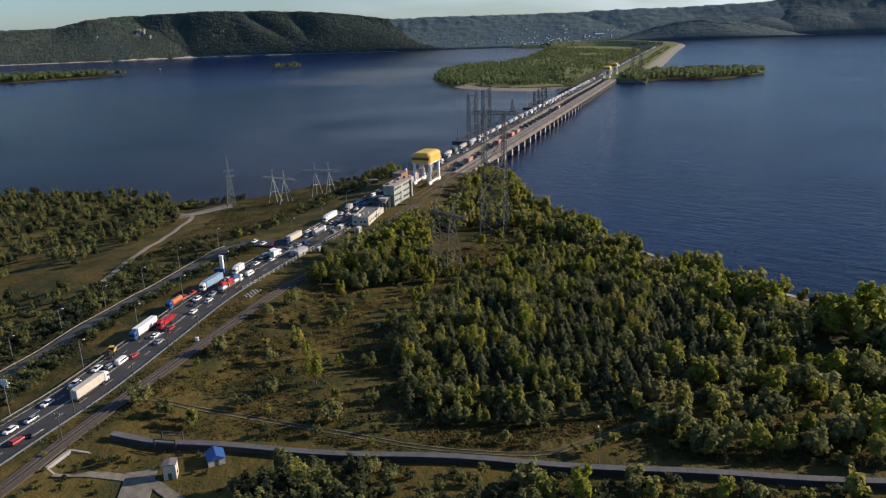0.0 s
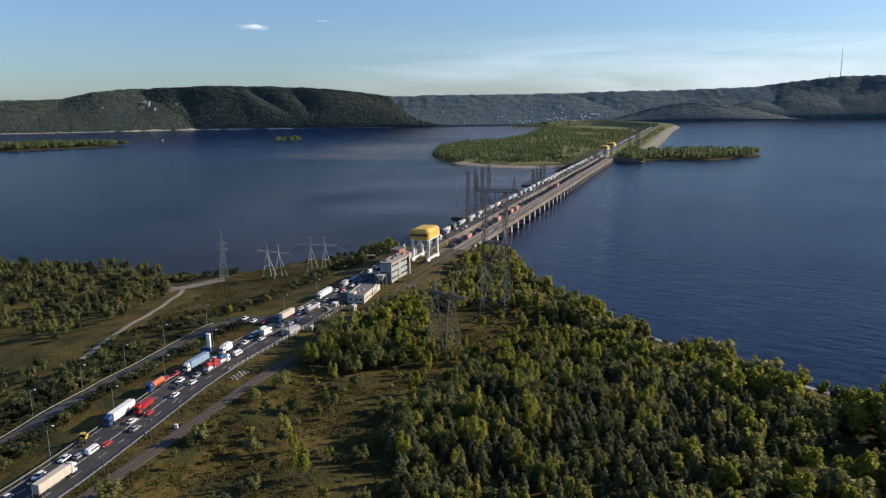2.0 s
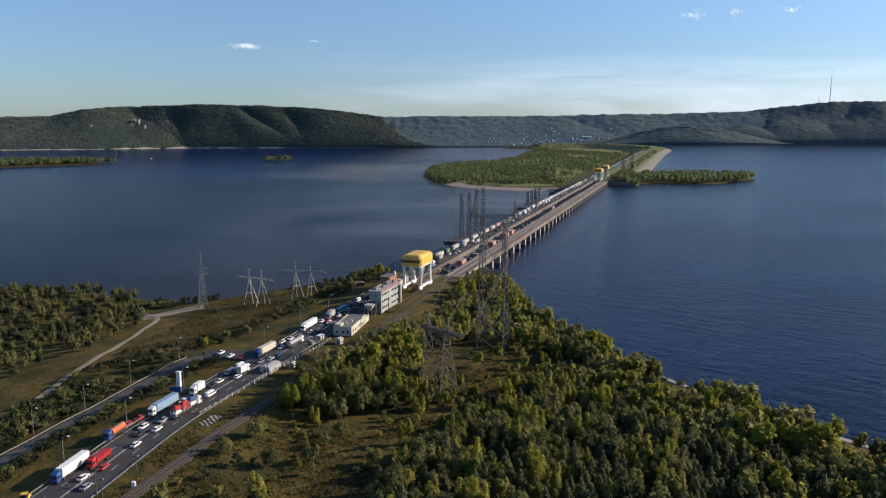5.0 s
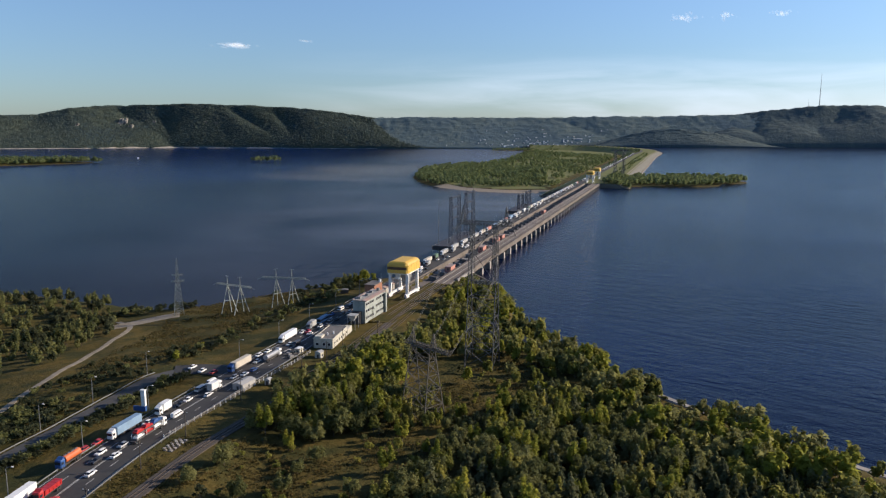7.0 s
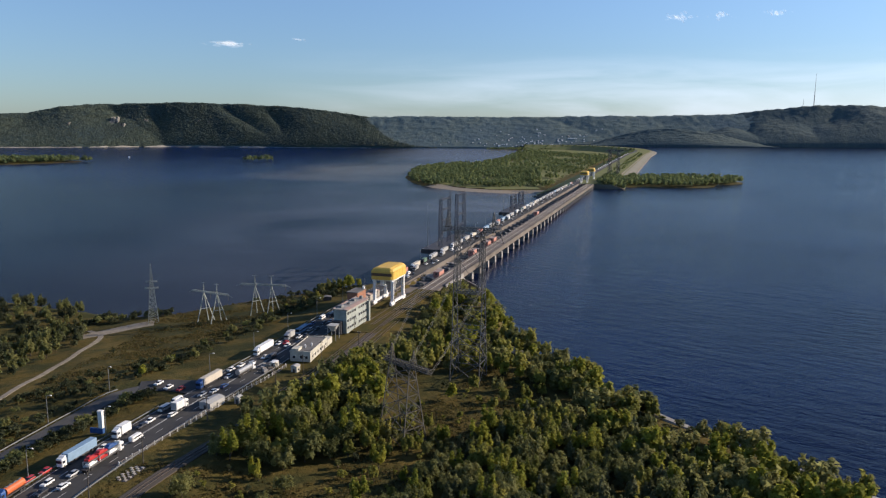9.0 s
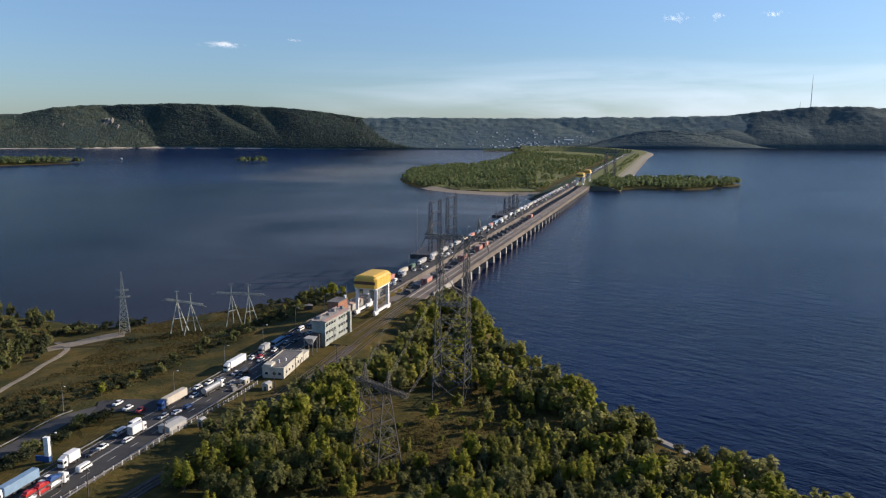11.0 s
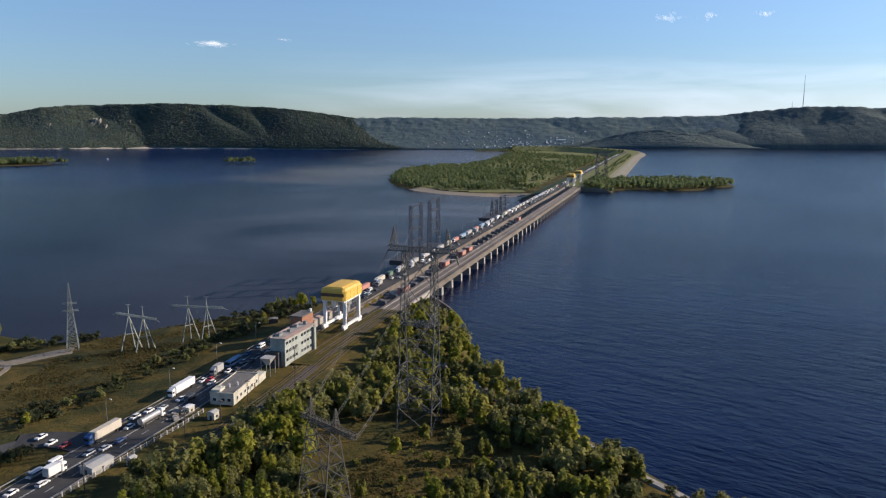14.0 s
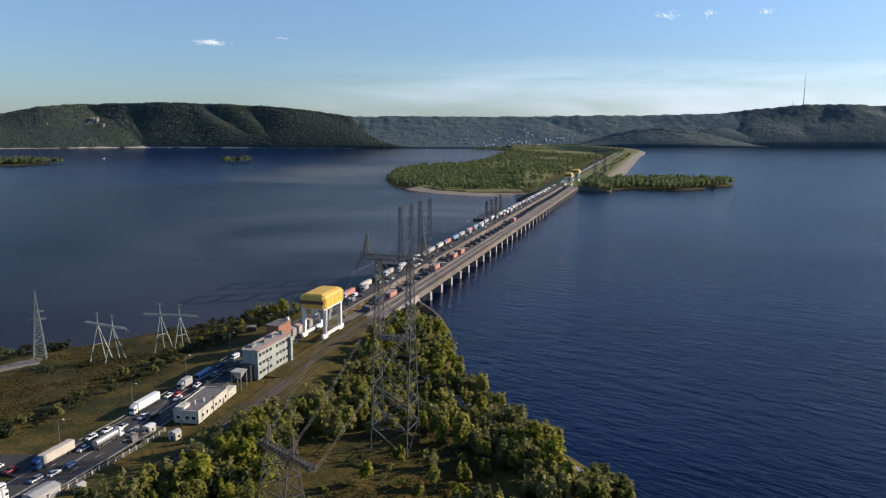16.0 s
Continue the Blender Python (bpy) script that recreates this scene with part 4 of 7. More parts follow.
SCRUB = [(-172, 150), (-164, 190), (-158, 240), (-150, 300), (-138, 345), (-150, 356), (-171, 352), (-175, 300), (-190, 200), (-200, 150)]
KIND_PINE, KIND_LEAF, KIND_BUSH, KIND_LEFT, KIND_SAPLING = [], [], [], [], []
STRIP = [(-60, 194), (0, 183), (60, 178), (110, 170), (112, 178), (60, 190), (52, 200), (8, 198), (-14, 199), (-30, 205)]
NEAR_LINES = [(ROAD, 11), (RAIL, 5), (BRANCH, 6.4), (PATHWAY, 3), (TRACK, 3), (PIPE, 4)]
for x, y in scatter(CONIFERS, 4.0, rng, 12000, 0.95, LINES):
    leafy_share = np.interp(y - 0.15 * x, [215, 285, 315], [0.3, 0.5, 0.82])
    if rng.random() < leafy_share:
        KIND_LEAF.append((x, y, 0.6 + 0.45 * rng.random()))
    else:
        KIND_PINE.append((x, y, (0.5 + 0.25 * rng.random()) if y < 208 else 0.72 + 0.42 * rng.random()))
for poly, gap, keep, size in ((CLUMP, 5.4, 0.95, 1.05), (GROVE, 6.0, 0.86, 0.96), (SHORE_BELT, 5.8, 0.9, 0.98), (BUSH_STRIP, 7.0, 0.45, 0.45), (SPARSE, 5.6, 0.8, 0.82)):
    for x, y in scatter(poly, gap, rng, 7000, keep, LINES + [(PIPE, 5)]):
        KIND_LEAF.append((x, y, size * (0.65 + 0.6 * rng.random())))
for x, y in scatter([(135, 250), (150, 262), (168, 240), (152, 226)], 7.0, rng, 300, 1.0):
    KIND_LEAF.append((x, y, 1.45 + 0.3 * rng.random()))
for poly, gap, keep, size in ((LEFT_WOODS, 6.2, 0.85, 0.85), (LEFT_NEAR, 7, 0.7, 0.7), (SCRUB, 9, 0.6, 0.6)):
    for x, y in scatter(poly, gap, rng, 7000, keep, LINES):
        KIND_LEFT.append((x, y, size * (0.55 + 0.7 * rng.random())))
for x, y in scatter(CLEARING, 8.5, rng, 4000, 0.46, LINES):
    KIND_LEAF.append((x, y, 0.36 + 0.48 * rng.random()))
for x, y in scatter([(-57, 163), (-45, 172.5), (-24, 170), (-20, 158), (-50, 152)], 4.6, rng, 900, 0.95):
    KIND_LEFT.append((x, y, 0.85 + 0.35 * rng.random()))
for x, y in scatter([(-15, 326), (12, 326), (14, 352), (-14, 354)], 4.2, rng, 400, 0.6):
    KIND_LEAF.append((x, y, 0.4 + 0.4 * rng.random()))
for x, y in scatter(BOTTOM, 6, rng, 5000, 0.5, LINES + [(PIPE, 5)]):
    KIND_LEAF.append((x, y, 0.5 + 0.4 * rng.random()))
for x, y in scatter([(-212, 546), (-160, 554), (-156, 568), (-205, 562)], 4.2, rng, 1500, 0.8):
    KIND_BUSH.append((x, y, 0.9 + 0.8 * rng.random()))
for x, y in scatter([(-66, 586), (-46, 588), (-38, 600), (-46, 612), (-62, 606)], 6.0, rng, 2000, 0.85, [(ROAD, 13)]):
    KIND_LEAF.append((x, y, 0.6 + 0.3 * rng.random()))
for x, y in scatter([(-110, 570), (-60, 560), (-38, 556), (-36, 596), (-70, 596), (-106, 584)], 5.0, rng, 2000, 0.6, [(ROAD, 13)]):
    KIND_BUSH.append((x, y, 0.6 + 0.7 * rng.random()))
for poly, gap, keep in ((MEDIAN, 2.3, 0.95), (SCRUB, 2.9, 0.92), (MEADOW_EDGE, 4.2, 0.7), (BUSH_STRIP, 4.4, 0.62), (LEFT_NEAR, 6, 0.6), (BOTTOM, 3.6, 0.75), (SHORE_BELT, 4.0, 0.8), (GROVE, 6.0, 0.5)):
    for x, y in scatter(poly, gap, rng, 6000, keep, NEAR_LINES):
        KIND_BUSH.append((x, y, 0.6 + 0.8 * rng.random()))
for poly, gap, keep in ((CLEARING, 5, 0.42), (SPARSE, 4.2, 0.75), (STRIP, 4.5, 0.5), (BOTTOM, 5.0, 0.5)):
    for x, y in scatter(poly, gap, rng, 6000, keep, NEAR_LINES):
        KIND_SAPLING.append((x, y, 0.45 + 0.75 * rng.random() ** 1.5))
for x, y in scatter([(-165, 360), (-160, 500), (-170, 590), (-60, 640), (-50, 600), (-110, 450), (-130, 400)], 16, rng, 2000, 0.35, LINES):
    KIND_BUSH.append((x, y, 0.5 + 0.6 * rng.random()))
# scrub round the culvert, the yard and its path
scrub_rng = random.Random(77)
for cx, cy, wide, count in ((-104, 181, 6, 14), (-92, 182, 5, 9), (-97, 170, 6, 12), (-70, 178, 6, 10), (-108, 169, 6, 9), (-66, 167, 5, 6)):
    for _ in range(count):
        x, y = cx + scrub_rng.gauss(0, wide), cy + scrub_rng.gauss(0, wide * 0.5)
        if all(math.hypot(x - px, y - py) > 2.6 for px, py, *_ in resample([(-106, 174.5), (-98, 175.5), (-88.6, 175.2), (-80, 173), (-72, 167), (-60, 158)], 2)) and all(math.hypot(x - px, y - py) > r for px, py, r in ((-82, 168, 8), (-75, 175.3, 4.5), (-65, 181.5, 5.5))):
            (KIND_SAPLING if scrub_rng.random() < 0.35 else KIND_BUSH).append((x, y, 0.22 + 0.35 * scrub_rng.random()))


def plant(spots, protos, light, name, crown_mat, label, category, limit, stuff_label, focus, gate=None):
    """The spots nearest to the focus become trees of their own; the rest one woodland mesh."""
    r = np.random.default_rng(len(spots))
    ready = []
    for k, (g, q) in enumerate(protos):
        mats = crown_mat if isinstance(crown_mat, list) else [crown_mat]
        ready.append((g.mesh("trunk", M["bark"]), crown_mesh("crown", q, M[mats[k % len(mats)]]), q))
    far_quads = [q for _, q in light]
    spots = [p for p in spots if -0.62 * p[1] - 18 < p[0] < 0.64 * p[1] + 30]
    spots = sorted(spots, key=lambda s: math.hypot(s[0] - focus[0], s[1] - focus[1]))
    zs = height([s[0] for s in spots], [s[1] for s in spots])
    rest = {}
    for i, ((x, y, size), z) in enumerate(zip(spots, zs)):
        if gate is not None and z < gate:
            continue
        k, turn = int(r.integers(len(ready))), r.random() * 360
        if i < limit:
            m = pose(x, y, float(z) - 0.1, 0, 0, turn)
            ob = thing(name, label, category, m, group=name + "s of the wood")
            ob.scale = (size, size, size * (0.9 + 0.25 * r.random()))
            part("trunk", ready[k][0], None, ob)
            part("crown", ready[k][1], None, ob)
        else:
            a = radians(turn)
            k %= len(far_quads)
            q = far_quads[k] * size
            rot = np.stack([q[:, 0] * math.cos(a) - q[:, 1] * math.sin(a) + x, q[:, 0] * math.sin(a) + q[:, 1] * math.cos(a) + y, q[:, 2] + z - 0.1], 1)
            rest.setdefault(k % (len(crown_mat) if isinstance(crown_mat, list) else 1), []).append(rot)
    for k, some in rest.items():
        mats = crown_mat if isinstance(crown_mat, list) else [crown_mat]
        tagged(part("woodland", crown_mesh("woodland", np.concatenate(some), M[mats[k]]), None), stuff_label, "trees", kind="stuff")


FOCUS = (0, 290)
plant(KIND_PINE, [pine(20 + k, 7 + k * 0.6, 5.2 + 0.3 * k, 1500, 0.42) for k in range(5)], [pine(25 + k, 7.4 + k * 0.6, 5.3 + 0.3 * k, 800, 0.56) for k in range(4)], "pine_tree", "pine",
      "dark green young pine tree in the plantation", "tree", 290, "dark green young pines of the plantation", FOCUS)
plant(KIND_LEAF, [broadleaf(40 + k, (9.5, 8.6, 11.0, 9.6, 12.0, 8.0)[k], (6.4, 8.8, 7.0, 9.8, 7.6, 8.6)[k], 2600, 0.43, 4 + k % 4) for k in range(6)], [broadleaf(50 + k, (9.5, 8.6, 11.0, 9.6, 12.0, 8.0)[k], (6.4, 8.8, 7.0, 9.8, 7.6, 8.6)[k], 800, 0.82, 4 + k % 4) for k in range(6)], "broadleaf_tree", ["leaf", "leaf_dark", "leaf", "leaf_dark", "leaf_gold", "leaf_dark"],
      "broadleaved tree with yellowing green crown", "tree", 290, "broadleaved wood of green and yellowing trees", FOCUS, -24)
LEFT_PROTOS = [broadleaf(70 + k, (8.5, 9.6, 11.0, 7.6, 10.0)[k], (6.2, 7.6, 5.8, 8.4, 6.8)[k], 700, 0.72, 5) for k in range(5)]
plant(KIND_LEFT, LEFT_PROTOS, LEFT_PROTOS, "riverside_tree", ["leaf_dark", "shrub", "leaf_dark", "shrub", "leaf_dark"],
      "dull green broadleaved tree by the river", "tree", 40, "dull green riverside wood with yellowing trees", (-190, 480), -24)
plant(KIND_BUSH, [bush(60 + k, 2.6 + 0.3 * k, 3.6 + 0.3 * k, 420, 0.34) for k in range(4)], [bush(60 + k, 2.6 + 0.3 * k, 3.6 + 0.3 * k, 200, 0.46) for k in range(4)], "bush", ["shrub", "shrub", "leaf_dark"],
      "grey-green bush beside the road", "bush", 110, "scattered grey-green bushes", FOCUS, -20)

plant(KIND_SAPLING, [bush(90 + k, 3.2 + 0.5 * k, 3.0 + 0.3 * k, 480, 0.32) for k in range(4)], [bush(90 + k, 3.2 + 0.5 * k, 3.0 + 0.3 * k, 260, 0.42) for k in range(4)], "sapling", ["leaf", "leaf_dark", "leaf", "shrub"],
      "yellow-green sapling on the dry heath", "sapling", 120, "scattered yellow-green saplings of the heath", (-40, 270), -20)

# dry weeds and tufts over the open ground
rng = np.random.default_rng(31)
tufts = []
for poly, tries in ((CLEARING, 15000), (STRIP, 5000), (SPARSE, 5000), (BOTTOM, 6000), ([(-165, 360), (-160, 500), (-170, 590), (-60, 640), (-40, 600), (-110, 450), (-130, 400)], 16000), (MEDIAN, 1500), (LEFT_NEAR, 2500), (BUSH_STRIP, 1500),
                    ([(-112, 170), (-94, 230), (-80, 285), (-70, 320), (-88, 318), (-108, 250), (-118, 200)], 3500)):
    xs, ys = [q[0] for q in poly], [q[1] for q in poly]
    px, py = rng.uniform(min(xs), max(xs), tries), rng.uniform(min(ys), max(ys), tries)
    ok = inside(px, py, poly) & (np.sin(px * 0.13 + py * 0.07) + np.sin(py * 0.21 - px * 0.05) + rng.normal(size=tries) * 0.8 > -0.2)
    for line, gap in ((ROAD, 10.5), (RAIL, 3), (BRANCH, 5.6), (PATHWAY, 2.6), (TRACK, 1.6), (PIPE, 2)):
        ok &= seg_distance(px, py, line) > gap
    tufts.append(np.stack([px[ok], py[ok]], 1))
tufts = np.concatenate(tufts)
base = np.repeat(np.column_stack([tufts, height(tufts[:, 0], tufts[:, 1])]), 8, 0)
nt = len(base)
base += np.column_stack([rng.normal(size=(nt, 2)) * 0.8, rng.random(nt) * 0.35])
nn = rng.normal(size=(nt, 3)) + (0, 0, 0.8)
nn /= np.linalg.norm(nn, axis=1)[:, None]
tagged(part("weeds", crown_mesh("weeds", sprays(base, nn, 0.25 + 0.45 * rng.random(nt), rng, 0.4), M["weed"]), None), "dry yellow-brown weeds and tufts of grass", "weeds", kind="stuff")

# far woods on the islands and along the dam
rng = np.random.default_rng(5)
far = []
proto = [broadleaf(80 + k, 12, 9, 64, 2.5, 4)[1] for k in range(5)]
spots = []
for poly, gap, keep in (([(-35, 2069), (-10, 1900), (25, 1790), (110, 1730), (230, 1720), (330, 1760), (360, 1950), (330, 2300), (250, 2700), (120, 2700), (-20, 2380)], 9.5, 0.9),
                        ([(250, 1780), (400, 1880), (900, 3400), (560, 4300), (330, 3300), (200, 2700)], 12, 0.8),
                        ([(352, 1520), (425, 1552), (522, 1530), (595, 1576), (670, 1636), (715, 1700), (700, 1755), (620, 1780), (540, 1790), (480, 1790), (400, 1680)], 9, 0.93),
                        ([(380, 4455), (600, 4395), (720, 4430), (790, 4500), (640, 4560), (420, 4520)], 13, 0.9),
                        ([(-3000, 2420), (-1900, 2560), (-1487, 2540), (-1320, 2690), (-1195, 2845), (-1420, 2870), (-3000, 2740)], 9.5, 0.9),
                        ([(-690, 2935), (-620, 2925), (-575, 2975), (-600, 3000), (-670, 2980)], 12, 0.5)):
    spots += scatter(poly, gap, rng, 9000, keep)
zs = height([p[0] for p in spots], [p[1] for p in spots])
for (x, y), z in zip(spots, zs):
    c = x * N.x + y * N.y
    if -290 < c < -122 and y > 1560:
        continue
    if 0 < x < 1000 and c < -290 and noise.noise(Vector((x / 90, y / 130, 2.5))) < np.interp(x - 0.2 * (y - 1700), [40, 300], [-0.6, -0.22]):
        continue
    q = proto[int(rng.integers(5))] * (0.7 + 0.6 * rng.random()) * (1.5 if x < -300 else 1.0)
    far.append(q + np.array([x, y, z - 0.3]))
for s in np.arange(1536, 1760, 6.0):
    for c in (-164, -155, -146, -137, -128, -119):
        if rng.random() < 0.8:
            q = proto[int(rng.integers(5))] * (0.6 + 0.5 * rng.random())
            far.append(q + np.array(SC(s + 3 * rng.random(), c + 6 * rng.random(), -0.2 - 11 * max(0.0, c + 150) / 38)))
for s in np.arange(1600, 3300, 13.0):
    for c in (-170 + 3 * rng.random(), -150 - 10 * rng.random()):
        if rng.random() < 0.55:
            q = proto[int(rng.integers(5))] * (0.4 + 0.4 * rng.random())
            p = SC(s, c, -0.2)
            far.append(q + np.array(p))
for p, n in zip(crest[20:], bank_side[20:]):
    for c in (-24, -34, -46):
        q = proto[int(rng.integers(5))] * (0.5 + 0.5 * rng.random())
        far.append(q + np.array(p + n * (c + 6 * rng.random()) + Vector((12 * rng.random(), 12 * rng.random(), -0.3 - 0.37 * (-17 - c)))))
mg, mx, my = Geo(), np.arange(0, 1000, 20.0), np.arange(1640, 4470, 30.0)
MX, MY = np.meshgrid(mx, my)
MZ, fits = height(MX, MY) + 0.35, (depth_in(MX, MY, ISLAND_LOW) > 24) & (MX * 0.946 - MY * 0.324 < -292)
mg.v = list(map(tuple, np.stack([MX, MY, MZ], -1).reshape(-1, 3).tolist()))
mn = len(mx)
mg.f = [(r * mn + c, r * mn + c + 1, (r + 1) * mn + c + 1, (r + 1) * mn + c) for r in range(len(my) - 1) for c in range(mn - 1) if fits[r:r + 2, c:c + 2].all()]
tagged(part("ground_meadow", mg, M["meadow"], smooth=True), "green meadow on the island beside the dam", "ground", kind="structure")
tagged(part("far_woodland", crown_mesh("far_woodland", np.concatenate(far), M["far_leaf"]), None), "green woods on the islands beyond the dam", "trees", kind="stuff")

# ---- the gantry cranes on the dam ----


def gantry_crane():
    """A gantry crane facing along +y: white legs and sills, a yellow house on top."""
    t = thing("gantry_crane", "tall gantry crane with yellow house and white legs", "crane", group="gantry cranes on the dam")
    house = Geo().soft_box(-7.2, -12.2, 16.2, 7.2, 12.2, 22.6, 1.3)
    house.box(-6.2, -11.2, 22.5, 6.2, 11.2, 23.3, tx=1.8, ty=1.2)
    hs = part("house", house, M["yellow"], t, "yellow sheet-metal machine house")
    part("window_band", Geo().box(-6.6, -12.32, 18.4, 6.6, -12.18, 20.2), M["brown"], hs, "dark brown band")
    part("window_band", Geo().box(-6.6, 12.18, 18.4, 6.6, 12.32, 20.2), M["brown"], hs, "dark brown band")
    for i in range(5):
        part("panel_seam", Geo().box(7.19, -9.9 + i * 4.9, 16.6, 7.25, -9.75 + i * 4.9, 21.2), M["brown"], hs)
    for x in (-5.8, 5.8):
        for y in (-9.4, 9.4):
            part("leg", Geo().hull8([(x - 0.75, y - 0.8, 1.9), (x + 0.75, y - 0.8, 1.9), (x + 0.75, y + 0.8, 1.9), (x - 0.75, y + 0.8, 1.9)],
                                    [(x - 0.95, y * 0.93 - 0.8, 16.2), (x + 0.95, y * 0.93 - 0.8, 16.2), (x + 0.95, y * 0.93 + 0.8, 16.2), (x - 0.95, y * 0.93 + 0.8, 16.2)]), M["white"], t)
            bogie = part("bogie", Geo().box(x - 0.7, y - 2.6, 0.35, x + 0.7, y + 2.6, 1.35, ty=0.5), M["white"], t)
            for k in (-1.6, 1.6):
                part("wheel", Geo().tube((x - 0.3, y + k, 0.5), (x + 0.3, y + k, 0.5), 0.48, n=10), M["dark"], bogie)
        part("sill_beam", Geo().box(x - 0.6, -12.6, 1.3, x + 0.6, 12.6, 2.7), M["white"], t)
        part("top_girder", Geo().box(x - 0.7, -11.4, 15.1, x + 0.7, 11.4, 16.2), M["white"], t)
    for y in (-8.6, 8.6):
        part("cross_beam", Geo().box(-5.1, y - 0.5, 14.9, 5.1, y + 0.5, 16.1), M["white"], t)
    hoist = Geo().box(-3.2, 1.5, 10.5, 3.2, 7.2, 14.6)
    hoist.box(-2.4, 2.2, 6.8, 2.4, 6.4, 10.5)
    part("hoist_trolley", hoist, M["steel"], t, "grey hoisting trolley below the house")
    for x in (-2.0, 2.0):
        part("hook_rope", Geo().tube((x, 4.3, 14.6), (x, 4.3, 6.8), 0.12, n=6), M["dark"], t)
    part("cab", Geo().soft_box(-3.0, -7.4, 11.6, -0.2, -4.6, 14.8, 0.3), M["white"], t, "white operator cabin")
    ladder = Geo()
    for x in (6.75, 7.25):
        ladder.beam((x, -9.3, 2.6), (x, -8.8, 16.0), 0.1)
    for k in range(22):
        ladder.beam((6.75, -9.3 + k * 0.022, 2.8 + k * 0.6), (7.25, -9.3 + k * 0.022, 2.8 + k * 0.6), 0.06)
    part("ladder", ladder, M["steel"], t)
    return t


crane = gantry_crane()
crane.matrix_basis = Matrix.Translation(SC(506, -190.2, 0.22)) @ pose(0, 0, 0, 0, 0, HEAD)
for s in (1552, 1672):
    copy_thing(crane, Matrix.Translation(SC(s, -191, 0.25)) @ pose(0, 0, 0, 0, 0, HEAD))

# ---- lattice masts and pylons ----


def lattice(g, base, top, z0, z1, panels, w, brace=None, off0=(0, 0), off1=(0, 0)):
    """Four legs between two rectangles (half widths), with rings and crossed braces."""
    brace = brace or w * 0.6
    def corner(k, f):
        sx, sy = ((-1, -1), (1, -1), (1, 1), (-1, 1))[k % 4]
        hx, hy = base[0] + (top[0] - base[0]) * f, base[1] + (top[1] - base[1]) * f
        return (sx * hx + off0[0] + (off1[0] - off0[0]) * f, sy * hy + off0[1] + (off1[1] - off0[1]) * f, z0 + (z1 - z0) * f)
    for k in range(4):
        g.beam(corner(k, 0), corner(k, 1), w, w * 0.8)
        for j in range(panels):
            a, b = 1 - (1 - j / panels) ** 1.15, 1 - (1 - (j + 1) / panels) ** 1.15
            g.beam(corner(k, a), corner(k + 1, b), brace)
            g.beam(corner(k + 1, a), corner(k, b), brace)
            g.beam(corner(k, b), corner(k + 1, b), brace)
    return g


def lattice_parts(parent, mat, base, top, z0, z1, panels, w, brace, single=False):
    """The same tower as lattice(), each leg, ring bar and brace a part of its own."""
    def corner(k, f):
        sx, sy = ((-1, -1), (1, -1), (1, 1), (-1, 1))[k % 4]
        return (sx * (base[0] + (top[0] - base[0]) * f), sy * (base[1] + (top[1] - base[1]) * f), z0 + (z1 - z0) * f)
    for k in range(4):
        part("leg", Geo().beam(corner(k, 0), corner(k, 1), w, w * 0.8), mat, parent)
        for j in range(panels):
            a, b = 1 - (1 - j / panels) ** 1.15, 1 - (1 - (j + 1) / panels) ** 1.15
            part("brace", Geo().beam(corner(k, a), corner(k + 1, b), brace), mat, parent)
            if not single:
                part("brace", Geo().beam(corner(k + 1, a), corner(k, b), brace), mat, parent)
            part("ring_bar", Geo().beam(corner(k, b), corner(k + 1, b), brace), mat, parent)


def truss(g, p, q, deep, wide, panels, w):
    """A box truss from p to q."""
    p, q = Vector(p), Vector(q)
    d = (q - p).normalized()
    side = d.cross(Vector((0, 0, 1))).normalized() * wide / 2
    up = Vector((0, 0, deep / 2))
    rails = [side + up, side - up, -side - up, -side + up]
    for r in rails:
        g.beam(p + r, q + r, w)
    for j in range(panels):
        a, b = p + (q - p) * (j / panels), p + (q - p) * ((j + 1) / panels)
        for k in range(4):
            g.beam(a + rails[k], b + rails[(k + 1) % 4], w * 0.7)
            g.beam(b + rails[k], b + rails[(k + 1) % 4], w * 0.7)
    return g


def ground_at(x, y):
    return float(height([x], [y])[0])


# tall crossing pylon and the lower anchor pylon in the clearing
p1 = thing("crossing_pylon", "tall dark steel lattice pylon standing among trees", "pylon", pose(25.4, 405.5, ground_at(25.4, 405.5), 0, 0, -20.6))
lattice_parts(p1, M["old_steel"], (6.7, 6.4), (6.5, 3.9), 0, 24, 3, 0.4, 0.22)
lattice_parts(p1, M["old_steel"], (6.5, 3.9), (6.6, 2.6), 24, 40, 2, 0.36, 0.2, True)
for x in (-5.7, 5.7):
    part("column", lattice(Geo(), (0.9, 2.6), (0.8, 1.1), 40, 67, 9, 0.26, 0.13, (x, 0), (x, 0)), M["old_steel"], p1)
for z0, z1 in ((40, 53), (53, 66)):
    part("cross_brace", Geo().beam((-4.9, -1.6, z0), (4.9, -1.4, z1), 0.22).beam((4.9, 1.6, z0), (-4.9, 1.4, z1), 0.22), M["old_steel"], p1)
part("cross_arm", truss(Geo(), (-12.4, 0, 67.6), (13.6, 0, 67.6), 1.7, 2.0, 18, 0.24), M["old_steel"], p1)
for x in (-10.2, 10.8):
    part("peak", lattice(Geo(), (1.2, 1.0), (0.1, 0.1), 68.4, 75.5, 4, 0.18, 0.11, (x, 0), (x * 0.97, 0)), M["old_steel"], p1)
part("brace_frame", truss(Geo(), (-5.7, 0, 40), (5.7, 0, 40), 1.2, 4.6, 7, 0.2), M["old_steel"], p1)
